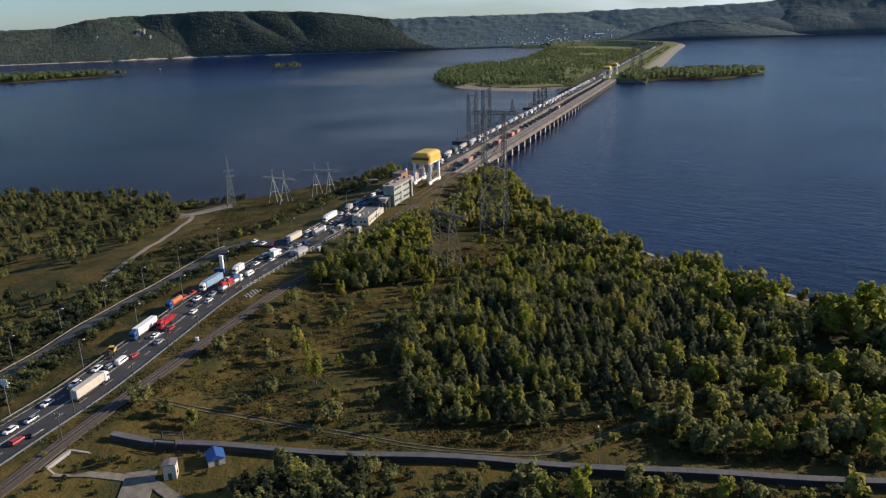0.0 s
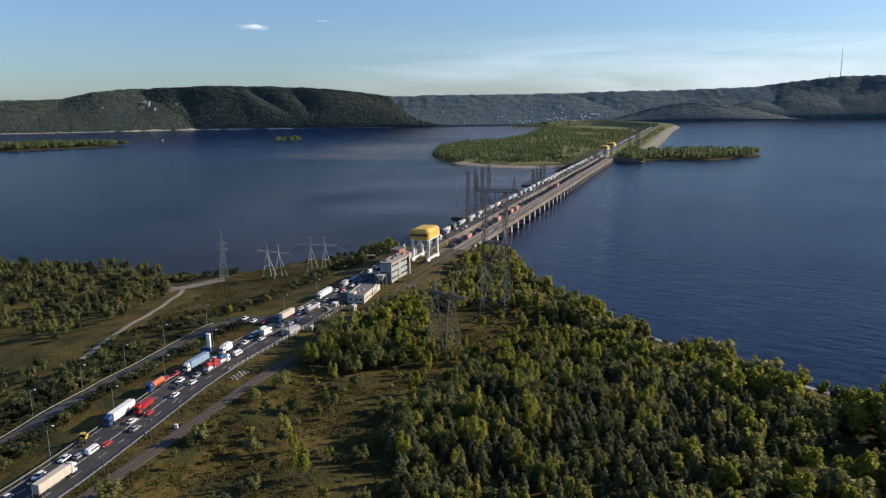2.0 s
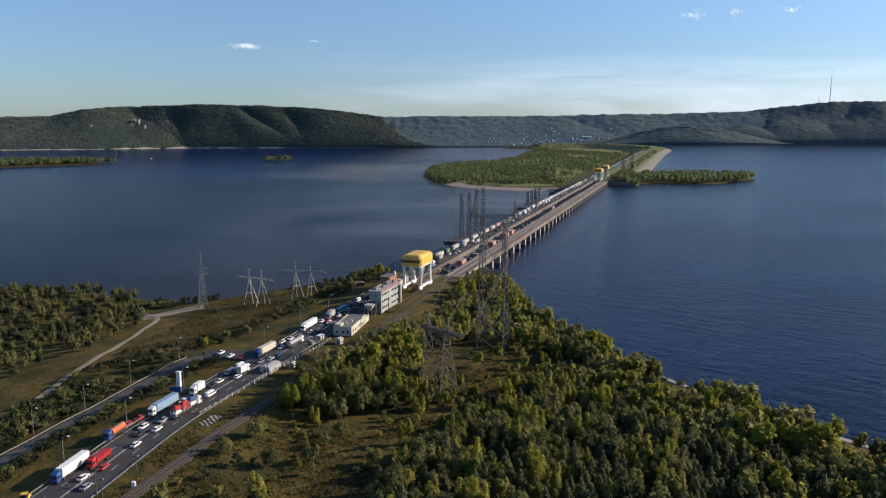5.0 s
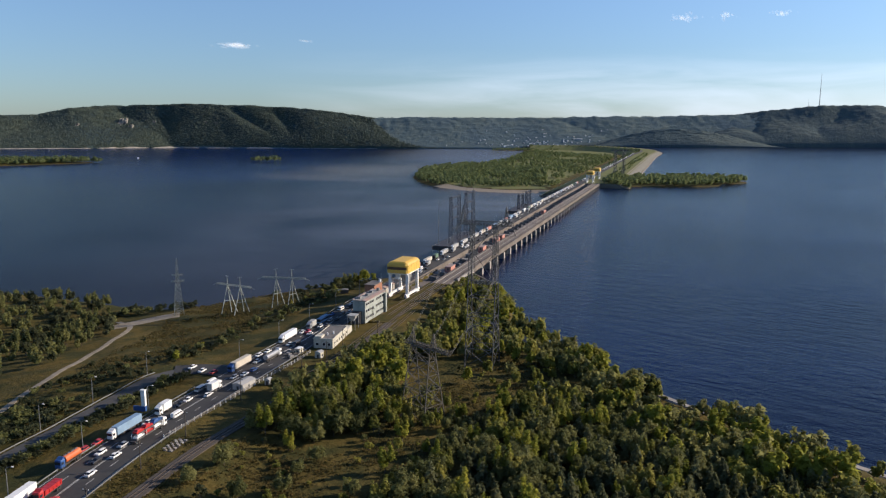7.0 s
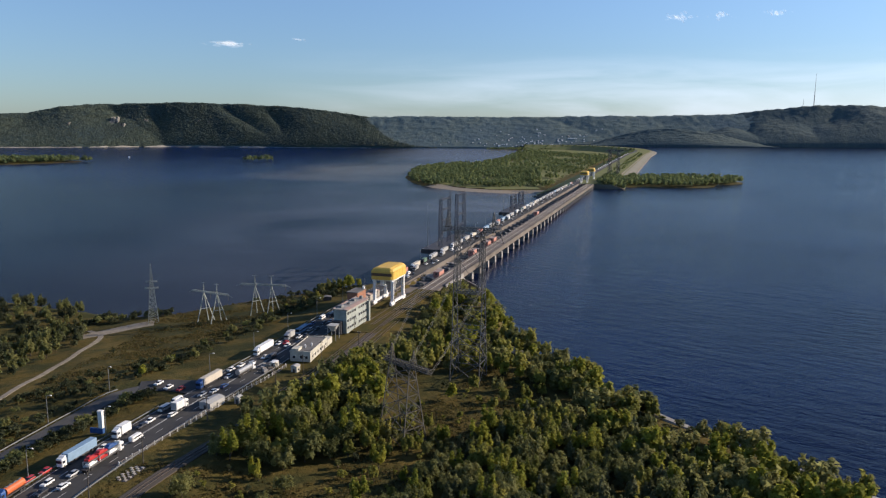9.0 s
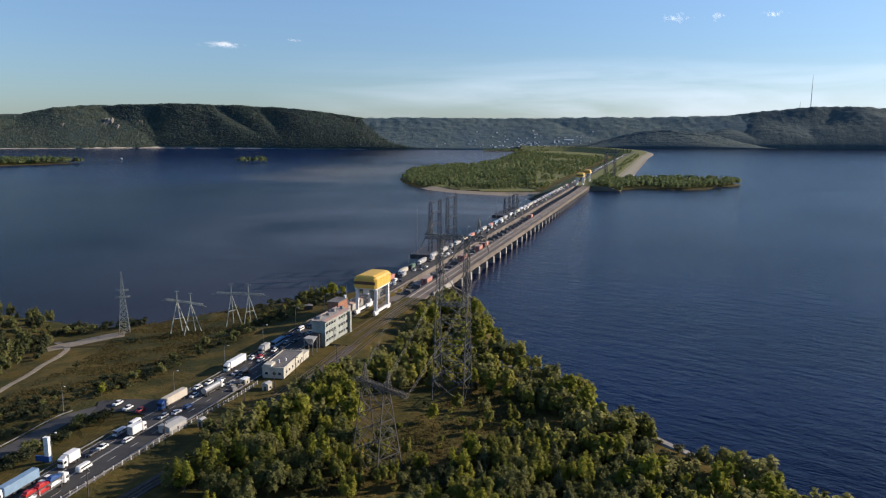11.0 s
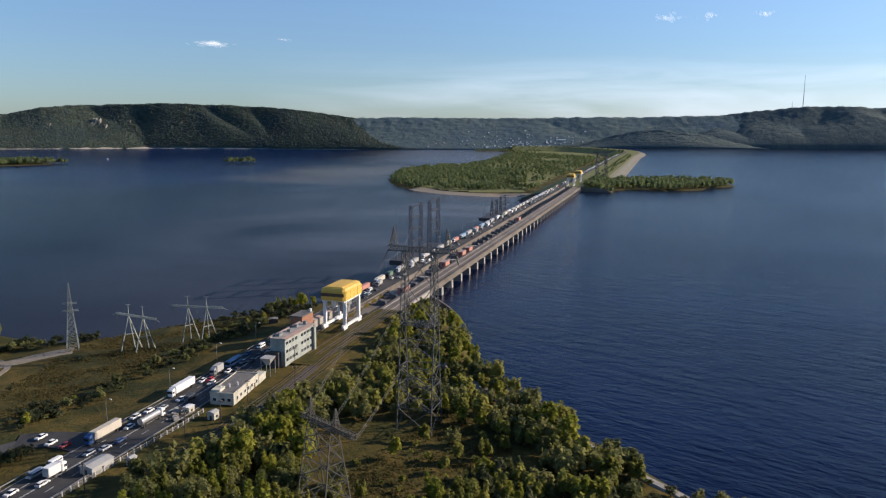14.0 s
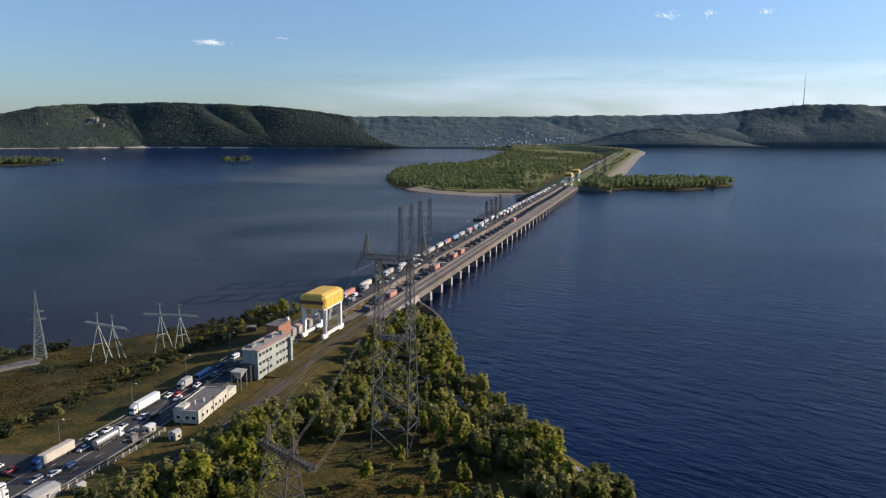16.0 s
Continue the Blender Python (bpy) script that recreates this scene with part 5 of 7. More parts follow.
for x, lean in ((-12.2, -2.2), (0.0, 0.0), (13.4, 1.6)):
    ins = Geo()
    for k in range(12):
        f, e = k / 12, (k + 0.45) / 12
        ins.tube((x + lean * f, 0, 66.7 - 4.4 * f), (x + lean * e, 0, 66.7 - 4.4 * e), 0.26, n=8)
    ins.tube((x, 0, 66.9), (x + lean, 0, 62.2), 0.06, n=5)
    part("insulator", ins, M["dark"], p1)

p2 = thing("anchor_pylon", "weathered steel lattice anchor pylon in the clearing", "pylon", pose(-2.4, 340.2, ground_at(-2.4, 340.2), 0, 0, -46))
lattice_parts(p2, M["backlit_steel"], (6.6, 5.6), (5.2, 1.3), 0, 28, 5, 0.34, 0.19)
part("cross_arm", truss(Geo(), (-9.4, 0, 28.8), (14.2, 0, 28.8), 1.2, 1.6, 16, 0.22), M["backlit_steel"], p2)
part("peak", lattice(Geo(), (0.9, 0.8), (0.1, 0.1), 29.4, 35, 3, 0.18, 0.11, (-5.4, 0), (-5.3, 0)), M["backlit_steel"], p2)
part("peak", lattice(Geo(), (0.9, 0.8), (0.1, 0.1), 29.4, 34.6, 3, 0.18, 0.11, (6.0, 0), (6.0, 0)), M["backlit_steel"], p2)


def wire(name, p, q, sag, r=0.05, parent=None):
    g = Geo()
    p, q = Vector(p), Vector(q)
    pts = [p.lerp(q, k / 14) - Vector((0, 0, sag * 4 * (k / 14) * (1 - k / 14))) for k in range(15)]
    side = (q - p).cross(Vector((0, 0, 1))).normalized() * r
    up = Vector((0, 0, r))
    g.v = [tuple(c + o) for c in pts for o in (side, up, -side, -up)]
    g.f = [(k * 4 + i, k * 4 + (i + 1) % 4, k * 4 + 4 + (i + 1) % 4, k * 4 + 4 + i) for k in range(14) for i in range(4)]
    return part(name, g, M["old_steel"], parent)


wires = thing("power_lines", "thin grey power cables strung between the pylons", "cables")
p1m, p2m = p1.matrix_basis, p2.matrix_basis
for k, (x1, x2) in enumerate(((-14.4, -9.2), (0.0, 2.4), (15.0, 14.0))):
    a, b = p2m @ Vector((x2, 0, 27.6)), p1m @ Vector((x1, 0, 62.2))
    for e in (-0.3, 0.3):
        wire("cable", a + Vector((e, 0, 0)), b + Vector((e, 0, 0)), 2.5, 0.04, wires)
        wire("cable", b + Vector((e, 0, 0)), SC(735 + 22 * k, -224, 38 - 2 * k) + Vector((e, 0, 0)), 9, 0.035, wires)

# slim pylon and two braced portals on the meadow by the river
tw = thing("lattice_tower", "slim galvanised lattice power tower on the meadow", "pylon", pose(-160.6, 535.2, ground_at(-160.6, 535.2), 0, 0, 20))
part("body", lattice(Geo(), (3.0, 3.0), (0.8, 0.8), 0, 27, 9, 0.28, 0.16), M["pale_steel"], tw)
part("top", lattice(Geo(), (0.8, 0.8), (0.1, 0.1), 27, 37, 4, 0.2, 0.12), M["pale_steel"], tw)
for z, w in ((22, 4.0), (26, 3.4)):
    part("cross_arm", truss(Geo(), (-w, 0, z), (w, 0, z), 0.7, 0.8, 6, 0.14), M["pale_steel"], tw)


def portal_pylon():
    t = thing("portal_pylon", "pale steel portal pylon with splayed legs on the meadow", "pylon", group="portal pylons by the river")
    for x in (-5.2, 5.2):
        for dx, dy in ((-1.6, -4.5), (3.6, 4.5), (-1.0, 4.0)):
            leg = Geo()
            leg.beam((x + dx, dy, -0.6), (x, 0, 18.0), 0.46, 0.3)
            part("leg", leg, M["pale_steel"], t)
        peak = part("peak", Geo().tube((x, 0, 18.4), (x, 0, 24.2), 0.28, 0.12, 6), M["pale_steel"], t)
        part("bracket", Geo().beam((x - 1.6, 0, 23.6), (x + 1.6, 0, 23.9), 0.2), M["pale_steel"], peak)
        part("tie", Geo().beam((x - 0.8, -2.2, 8), (x + 1.6, 2.2, 8), 0.3), M["pale_steel"], t)
    part("arm", Geo().beam((-14.0, 0, 18.2), (-18.0, 0.4, 16.6), 0.3, 0.12), M["pale_steel"], t)
    part("arm", Geo().beam((14.0, 0, 18.2), (17.5, -0.4, 17.2), 0.3, 0.12), M["pale_steel"], t)
    part("cross_arm", truss(Geo(), (-14.0, 0, 18.2), (14.0, 0, 18.2), 0.8, 1.2, 14, 0.18), M["pale_steel"], t)
    for x in (-14, 0, 14):
        part("insulator", Geo().tube((x, 0, 17.8), (x, 0, 14.8), 0.14, n=6), M["dark"], t)
    return t


pp = portal_pylon()
pp.matrix_basis = pose(-122, 524, ground_at(-122, 524), 0, 0, -28)
copy_thing(pp, pose(-91.5, 529, ground_at(-91.5, 529), 0, 0, -10))

bank = thing("bank_wall", "broken dark concrete wall along the river bank", "wall", kind="structure")
for a, b in (((-138, 582), (-118, 586)), ((-112, 588), (-101, 593)), ((-90, 598), (-72, 604)), ((-60, 606), (-48, 612))):
    za = min(ground_at(*a), ground_at(*b)) - 2
    part("wall_section", Geo().hull8([(a[0], a[1], za), (b[0], b[1], za), (b[0], b[1] + 1.2, za), (a[0], a[1] + 1.2, za)], [(a[0], a[1], za + 4.4), (b[0], b[1], za + 4.4), (b[0], b[1] + 1.2, za + 4.4), (a[0], a[1] + 1.2, za + 4.4)]), M["concrete"], bank)

# lattice portals on the platforms at the river side of the dam
for s0, z1, n in ((722, 43, 2), (1030, 19, 2)):
    plat = thing("line_platform", "dark concrete platform with lattice portals beside the dam", "platform", Matrix.Translation(SC(s0, -224, 0)) @ pose(0, 0, 0, 0, 0, HEAD))
    part("slab", Geo().box(-14, -16, -4.6, 6.8, 88 if s0 < 900 else 88, -0.6), M["dark"], plat)
    part("pier", Geo().box(-10, -8, -36, 6.4, 2, -3.2), M["concrete"], plat)
    part("pier", Geo().box(-10, 46, -36, 6.4, 56, -3.2), M["concrete"], plat)
    for k in range(n):
        y0 = 4 + k * 52
        for y in (y0, y0 + 27):
            part("mast", lattice(Geo(), (1.7, 1.7), (1.2, 1.2), -0.6, z1, 10, 0.32, 0.17, (-2, y), (-2, y)), M["mast_steel"], plat, "blue-grey lattice mast")
            part("spike", Geo().tube((-2, y, z1), (-2, y, z1 + 5), 0.15, 0.04, 5), M["dark"], plat)
        for f in (0.28, 0.52, 0.76, 0.98):
            part("cross_beam", truss(Geo(), (-2, y0, z1 * f), (-2, y0 + 27, z1 * f), 1.2, 1.2, 8, 0.2), M["mast_steel"], plat)
    part("slim_mast", Geo().tube((-9, -12, -0.6), (-9, -12, z1 * 0.95), 0.35, 0.08, 6), M["steel"], plat)

# ---- buildings at the dam's head ----


adm = thing("office_building", "pale grey three-storey office block with rusty roof edge", "building", Matrix.Translation(SC(447, -190.6, -0.4)) @ pose(0, 0, 0, 0, 0, HEAD))
part("wall", Geo().box(-2.2, -14.4, 0, 5.2, 14.4, 12.6), M["grey_wall"], adm)
part("roof", Geo().box(-2.6, -14.8, 12.6, 5.6, 14.8, 13.1), M["concrete"], adm, "pale grey flat roof")
part("eaves", Geo().hull8([(3.6, -15.0, 13.1), (6.1, -15.0, 12.7), (6.1, 13.0, 12.7), (3.6, 13.0, 13.1)], [(3.6, -15.0, 13.5), (6.1, -15.0, 13.0), (6.1, 13.0, 13.0), (3.6, 13.0, 13.5)]), M["pink_roof"], adm, "rusty sheet eaves")
part("parapet", Geo().box(-2.6, -14.8, 13.1, -2.0, 14.8, 13.5), M["pink_roof"], adm)
win = Geo().box(0, -1.0, 0, 0.06, 1.0, 1.4).mesh("window", M["glass"])
frm = Geo().box(-0.02, -1.1, -0.1, 0.03, 1.1, 1.5).mesh("window_frame", M["greytarp"])
mul = Geo().box(0.06, -0.05, 0, 0.09, 0.05, 1.4).mesh("mullion", M["greytarp"])
for fl in range(3):
    for k in range(9):
        if k == 4:
            continue
        w = part("window", win, None, adm)
        w.matrix_basis = pose(5.22, -12.4 + k * 2.95, 2.2 + fl * 3.9)
        part("window_frame", frm, None, w)
        part("mullion", mul, None, w)
part("end_wing", Geo().box(5.2, 12.6, 0, 6.6, 14.4, 11.8), M["grey_wall"], adm)
# block at the shaded end wall; that shade is painted as its dark colour
part("lobby", Geo().box(-2.0, -17.0, 0, 3.0, -14.4, 7.0), M["dark"], adm, "lobby block with the end wall shade as its dark colour")
for x, y, sx, sy, h in ((0, -10, 1.8, 3, 1.2), (1, -2, 1.6, 1.8, 1.0), (0, 6, 2.2, 2.0, 1.2), (2, 12, 1.5, 1.5, 1.6)):
    part("roof_vent", Geo().box(x - sx / 2, y - sy / 2, 13.1, x + sx / 2, y + sy / 2, 13.1 + h), M["steel"], adm)
part("downpipe", Geo().tube((5.35, 12.3, 0), (5.35, 12.3, 13), 0.12), M["steel"], adm)

hop = thing("hopper", "grey steel hopper on four thin legs by the road", "hopper", pose(-41, 459, -0.4, 0, 0, HEAD))
part("bin", Geo().hull8([(-0.7, -0.7, 4.6), (0.7, -0.7, 4.6), (0.7, 0.7, 4.6), (-0.7, 0.7, 4.6)], [(-2.6, -2.6, 8), (2.6, -2.6, 8), (2.6, 2.6, 8), (-2.6, 2.6, 8)]), M["greytarp"], hop)
for x in (-2.2, 2.2):
    for y in (-2.2, 2.2):
        part("leg", Geo().beam((x, y, 0), (x, y, 8), 0.28), M["steel"], hop)

brk = thing("brick_tower_block", "orange brick stair block with flat roof", "building", Matrix.Translation(SC(473, -197.5, -0.4)) @ pose(0, 0, 0, 0, 0, HEAD))
part("wall", Geo().box(-3.2, -6, 0, 3.2, 6, 14.0), M["brick"], brk)
part("roof", Geo().box(-3.5, -6.3, 14.0, 3.5, 6.3, 14.4), M["roof"], brk)
part("chimney", Geo().box(1.8, 4.2, 14.4, 2.8, 5.4, 16.0), M["white"], brk)
part("antenna", Geo().tube((2.8, 5.6, 14.4), (2.8, 5.6, 21), 0.1, 0.04, 5), M["steel"], brk)
ann = thing("long_store", "low long store building with rusty sheet roof", "building", Matrix.Translation(SC(498, -205, -0.4)) @ pose(0, 0, 0, 0, 0, HEAD))
part("wall", Geo().box(1.5, -14, 0, 6.0, 16, 6.0), M["concrete"], ann)
part("roof", Geo().hull8([(1.2, -14.3, 6.0), (6.3, -14.3, 6.0), (6.3, 16.3, 6.0), (1.2, 16.3, 6.0)], [(3.6, -14.3, 7.0), (3.9, -14.3, 7.0), (3.9, 16.3, 7.0), (3.6, 16.3, 7.0)]), M["pink_roof"], ann)

chk = thing("checkpoint_building", "low cream checkpoint building with flat dark roof", "building", pose(-49.2, 438.5, -0.4, 0, 0, -10.6))
part("wall", Geo().box(-4.9, -16, 0, 4.9, 9, 4.6), M["cream"], chk)
part("roof", Geo().box(-4.7, -15.8, 4.61, 4.7, 8.8, 4.8), M["roof"], chk, "dark felt roof")
for x0, y0, x1, y1 in ((-5.1, -16.2, 5.1, -15.8), (-5.1, 8.8, 5.1, 9.2), (-5.1, -15.8, -4.7, 8.8), (4.7, -15.8, 5.1, 8.8)):
    part("parapet", Geo().box(x0, y0, 4.6, x1, y1, 5.1), M["cream"], chk)
part("annex", Geo().box(1.6, 9.25, 0, 5.0, 17, 3.2), M["cream"], chk)
part("upper_room", Geo().box(-4.5, -15.5, 4.8, -1.0, -10.5, 5.9), M["cream"], chk)
for k in range(3):
    part("roof_vent", Geo().tube((-2 + k * 2.1, -12 + k * 3, 4.8), (-2 + k * 2.1, -12 + k * 3, 6.2), 0.35), M["white"], chk)
w4 = Geo().box(0, -0.7, 0, 0.06, 0.7, 1.3).mesh("window", M["glass"])
f4 = Geo().box(-0.02, -0.85, -0.12, 0.03, 0.85, 1.42).mesh("window_frame", M["white"])
for k in (-12.5, -9, -5, -1.5, 2, 7):
    w = part("window", w4, None, chk)
    w.matrix_basis = pose(4.92, k, 1.5)
    part("window_frame", f4, None, w)
for k in (-3, 0.5, 3):
    w = part("window", w4, None, chk)
    w.matrix_basis = pose(k, -16.02, 1.5, 0, 0, -90)
    part("window_frame", f4, None, w)
part("door", Geo().box(4.92, 4.3, 0, 5.0, 5.4, 2.1), M["brown"], chk)


def shed(name, label, x, y, sx, sy, h, mat, turn, roof="greytarp", pitch=0.6):
    t = thing(name, label, "shed", pose(x, y, ground_at(x, y), 0, 0, turn))
    part("wall", Geo().box(-sx / 2, -sy / 2, 0, sx / 2, sy / 2, h), M[mat], t)
    e = 0.25
    part("roof", Geo().hull8([(-sx / 2 - e, -sy / 2 - e, h), (sx / 2 + e, -sy / 2 - e, h), (sx / 2 + e, sy / 2 + e, h), (-sx / 2 - e, sy / 2 + e, h)],
                             [(-0.1, -sy / 2 - e, h + pitch), (0.1, -sy / 2 - e, h + pitch), (0.1, sy / 2 + e, h + pitch), (-0.1, sy / 2 + e, h + pitch)]), M[roof], t)
    part("door", Geo().box(-0.5, -sy / 2 - 0.05, 0, 0.5, -sy / 2 - 0.01, min(2.0, h - 0.3)), M["dark"], t)
    part("window", Geo().box(sx / 2 + 0.01, -0.5, 1.0, sx / 2 + 0.05, 0.5, 1.8), M["glass"], t)
    return t


shed("roadside_shed", "grey corrugated shed beside the fence", -77.5, 367.5, 5.0, 9.0, 2.9, "greytarp", -22)
shed("kiosk", "small pale kiosk behind the fence", -68.2, 371.5, 2.4, 2.4, 2.6, "greytarp", -20)
shed("kiosk", "small cream kiosk near the checkpoint", -52.2, 410.0, 3.0, 3.2, 3.0, "cream", -20, "greytarp")
shed("kiosk", "small cream gate kiosk by the yard", -62.6, 414.8, 2.6, 3.4, 2.8, "cream", -20, "white", 0.2)
shed("guard_booth", "raised white guard booth by the yard", -75, 175.3, 3.2, 3.2, 4.4, "cream", 10, "roof", 0.3)
shed("tent_hut", "small hut with bright blue tarpaulin roof", -65, 181.5, 4.5, 5.0, 2.0, "greytarp", 25, "blue", 1.2)
shed("shack", "low wooden shack on the meadow edge", -56, 552, 5, 4, 2.6, "wood", 10, "roof", 0.4)

pile = thing("rubble_pile", "pile of rubble and planks beside the road", "pile", pose(-65.5, 412.5, -0.3))
r8 = np.random.default_rng(3)
for k in range(14):
    a = r8.normal(size=3)
    g = Geo().box(-0.9 * r8.random() - 0.4, -0.7, 0, 0.9, 0.6 + r8.random(), 0.5 + 0.8 * r8.random(), taper=0.15)
    ob = part("chunk", g, M[["wood", "dirt", "concrete"][k % 3]], pile)
    ob.matrix_basis = pose(a[0] * 1.8, a[1] * 2.2, max(0, 0.9 - abs(a[0]) * 0.4) * (k % 3) * 0.5, 0, 0, r8.random() * 180)

stk = thing("slab_stack", "rows of pale slabs laid out behind the fence", "slabs", pose(-87.6, 311, ground_at(-87.6, 311), 0, 0, -14))
for i in range(4):
    for j in range(9):
        if (i + j) % 2:
            part("slab", Geo().box(i * 1.1 - 2.2, j * 1.1 - 5, 0, i * 1.1 - 1.3, j * 1.1 - 4.1, 0.35), M["concrete"], stk)
part("base", Geo().box(-2.5, -5.3, -0.3, 2.4, 5.2, 0.02), M["dark"], stk)

col = thing("entrance_stele", "tall white entrance stele with blue base", "stele", pose(-110.2, 343.5, ground_at(-110.2, 343.5), 0, 0, -10))
part("shaft", Geo().box(-0.8, -0.6, 2.1, 0.8, 0.6, 8.3), M["white"], col)
part("base", Geo().box(-0.85, -0.65, -0.6, 0.85, 0.65, 2.1), M["blue"], col, "blue painted base")
part("wing", Geo().box(-4.4, -0.25, 0, -0.85, 0.25, 1.9), M["blue"], col, "blue sign panel")
part("cap", Geo().box(-0.95, -0.75, 8.3, 0.95, 0.75, 8.6), M["white"], col)

# ---- pipe duct, culvert and yard at the near side ----
duct = thing("pipe_duct", "long grey concrete pipe duct across the heath", "duct")
pl = resample(PIPE, 5.0)
for a, b in zip(pl, pl[1:]):
    d = (b - a).normalized()
    n = Vector((d.y, -d.x, 0))
    za, zb = ground_at(a.x, a.y), ground_at(b.x, b.y)
    a2, b2 = a + d * 0.03, b - d * 0.03
    lo = [a2 - n * 1.0, b2 - n * 1.0, b2 + n * 1.0, a2 + n * 1.0]
    g = Geo().hull8([(p.x, p.y, z - 0.5) for p, z in zip(lo, (za, zb, zb, za))][::-1], [(p.x, p.y, z + 1.7) for p, z in zip(lo, (za, zb, zb, za))][::-1])
    seg = part("segment", g, M["pitch"], duct, "dark duct side with its shade in the colour")
    hi = [a2 - n * 1.15, b2 - n * 1.15, b2 + n * 1.15, a2 + n * 1.15]
    part("cover", Geo().hull8([(p.x, p.y, z + 1.7) for p, z in zip(hi, (za, zb, zb, za))][::-1], [(p.x, p.y, z + 1.95) for p, z in zip(hi, (za, zb, zb, za))][::-1]), M["cover"], seg, "grey concrete cover slab")
arch = thing("duct_gate", "dark steel frame over the pipe duct", "frame", pose(-81, 190.3, ground_at(-81, 190.3), 0, 0, -9))
for x in (-3.2, 3.2):
    part("post", Geo().beam((x, -2.0, -0.3), (x, -2.0, 3.6), 0.35), M["dark"], arch)
    part("post", Geo().beam((x, 2.0, -0.3), (x, 2.0, 3.6), 0.35), M["dark"], arch)
for y in (-2.0, 2.0):
    part("bar", Geo().beam((-3.2, y, 3.4), (3.2, y, 3.4), 0.3), M["dark"], arch)
    part("bar", Geo().beam((-3.2, y, 2.4), (3.2, y, 2.4), 0.2), M["dark"], arch)
cul = thing("culvert", "pale concrete culvert mouth under the railway bank", "culvert", pose(-108.6, 182.2, -2.9, 0, 0, -14))
part("headwall", Geo().box(-0.5, -4.6, -0.5, 0.5, 4.6, 2.4), M["concrete"], cul)
# thin black panel on the solid wall paints the darkness of the hollow
part("opening", Geo().box(0.5, -3.2, -0.4, 0.56, 3.2, 1.4), M["black"], cul)
for y in (-4.6, 4.6):
    part("wing_wall", Geo().hull8([(0.5, y - 0.3, -0.5), (8, y * 1.5 - 0.3, -0.5), (8, y * 1.5 + 0.3, -0.5), (0.5, y + 0.3, -0.5)], [(0.5, y - 0.3, 2.2), (8, y * 1.5 - 0.3, 0.3), (8, y * 1.5 + 0.3, 0.3), (0.5, y + 0.3, 2.2)]), M["concrete"], cul)
tagged(part("yard_path", ribbon(resample([(-106, 174.5), (-98, 175.5), (-88.6, 175.2), (-80, 173), (-72, 167), (-60, 158)], 4), -1.5, 1.5, 0, drape=0.3), M["worn_yard"]), "worn concrete path into the yard", "path", kind="structure")
tagged(part("yard", ribbon(resample([(-84, 178), (-82, 168), (-80, 155)], 4), -4.0, 4.0, 0, drape=0.33), M["worn_yard"]), "pale cracked concrete yard", "pavement", kind="structure")

# ---- railway, road marks, rails and posts ----
for off in (-0.76, 0.76):
    part("rail", ribbon(rail_line, off - 0.08, off + 0.08, 0.2, 0.25, cols=1), M["rail"], bpy.data.objects["rail_bed"])
sl, run = Geo(), 0
fine = resample(RAIL, 0.9)
for p, n in zip(fine[::1], sideways(fine)):
    d = Vector((-n.y, n.x, 0)) * 0.13
    a, b = p - n * 1.35, p + n * 1.35
    sl.hull8([(q.x, q.y, -0.06) for q in (a - d, a + d, b + d, b - d)][::-1], [(q.x, q.y, 0.03) for q in (a - d, a + d, b + d, b - d)][::-1])
tagged(part("sleepers", sl, M["wood"], bpy.data.objects["rail_bed"]), kind="stuff")
for off, dash in ((-8.4, 0), (8.4, 0), (-0.12, 0), (0.3, 0), (-4.4, 1), (4.4, 1)):
    g = Geo()
    fine2 = resample(ROAD, 3.0)
    sd2 = sideways(fine2)
    for i in range(len(fine2) - 1):
        if dash and i % 3:
            continue
        a, b, na, nb = fine2[i], fine2[i + 1], sd2[i], sd2[i + 1]
        q = [a + na * (off - 0.11), a + na * (off + 0.11), b + nb * (off + 0.11), b + nb * (off - 0.11)]
        g.add([(p.x, p.y, 0.006) for p in q], [(0, 1, 2, 3)])
    part("lane_line", g, M["line"], road)


def follow(line, off, start, end, step):
    """Places along a line at a sideways offset between two y limits, with the heading in degrees."""
    res, run, last = [], step, None
    fine = resample(line, 1.0)
    for p, n in zip(fine, sideways(fine)):
        q = p + n * off
        if last is not None:
            run += (p - last).length
        last = p
        if start <= q.y <= end and run >= step:
            res.append((q.x, q.y, math.degrees(math.atan2(n.y, n.x))))
            run = 0.0
    return res


for line, off, y0, y1 in ((ROAD, -9.8, 100, 366), (ROAD, -9.8, 402, 560), (ROAD, 9.8, 100, 418), (BRANCH, -4.3, 150, 388)):
    rail = thing("guard_rail", "pale galvanised guard rail along the highway", "guard rail", group="guard rails of the highway")
    spots = follow(line, off, y0, y1, 4.0)
    for (ax, ay, _), (bx, by, _) in zip(spots, spots[1:]):
        za, zb = (0.0, 0.0) if line is ROAD else (ground_at(ax, ay) + 0.35, ground_at(bx, by) + 0.35)
        part("beam", Geo().hull8([(ax - 0.05, ay, za + 0.4), (ax + 0.05, ay, za + 0.4), (bx + 0.05, by, zb + 0.4), (bx - 0.05, by, zb + 0.4)],
                                 [(ax - 0.05, ay, za + 0.8), (ax + 0.05, ay, za + 0.8), (bx + 0.05, by, zb + 0.8), (bx - 0.05, by, zb + 0.8)]), M["steel"], rail)
        part("post", Geo().box(ax - 0.07, ay - 0.07, za - 0.7, ax + 0.07, ay + 0.07, za + 0.8), M["steel"], rail)

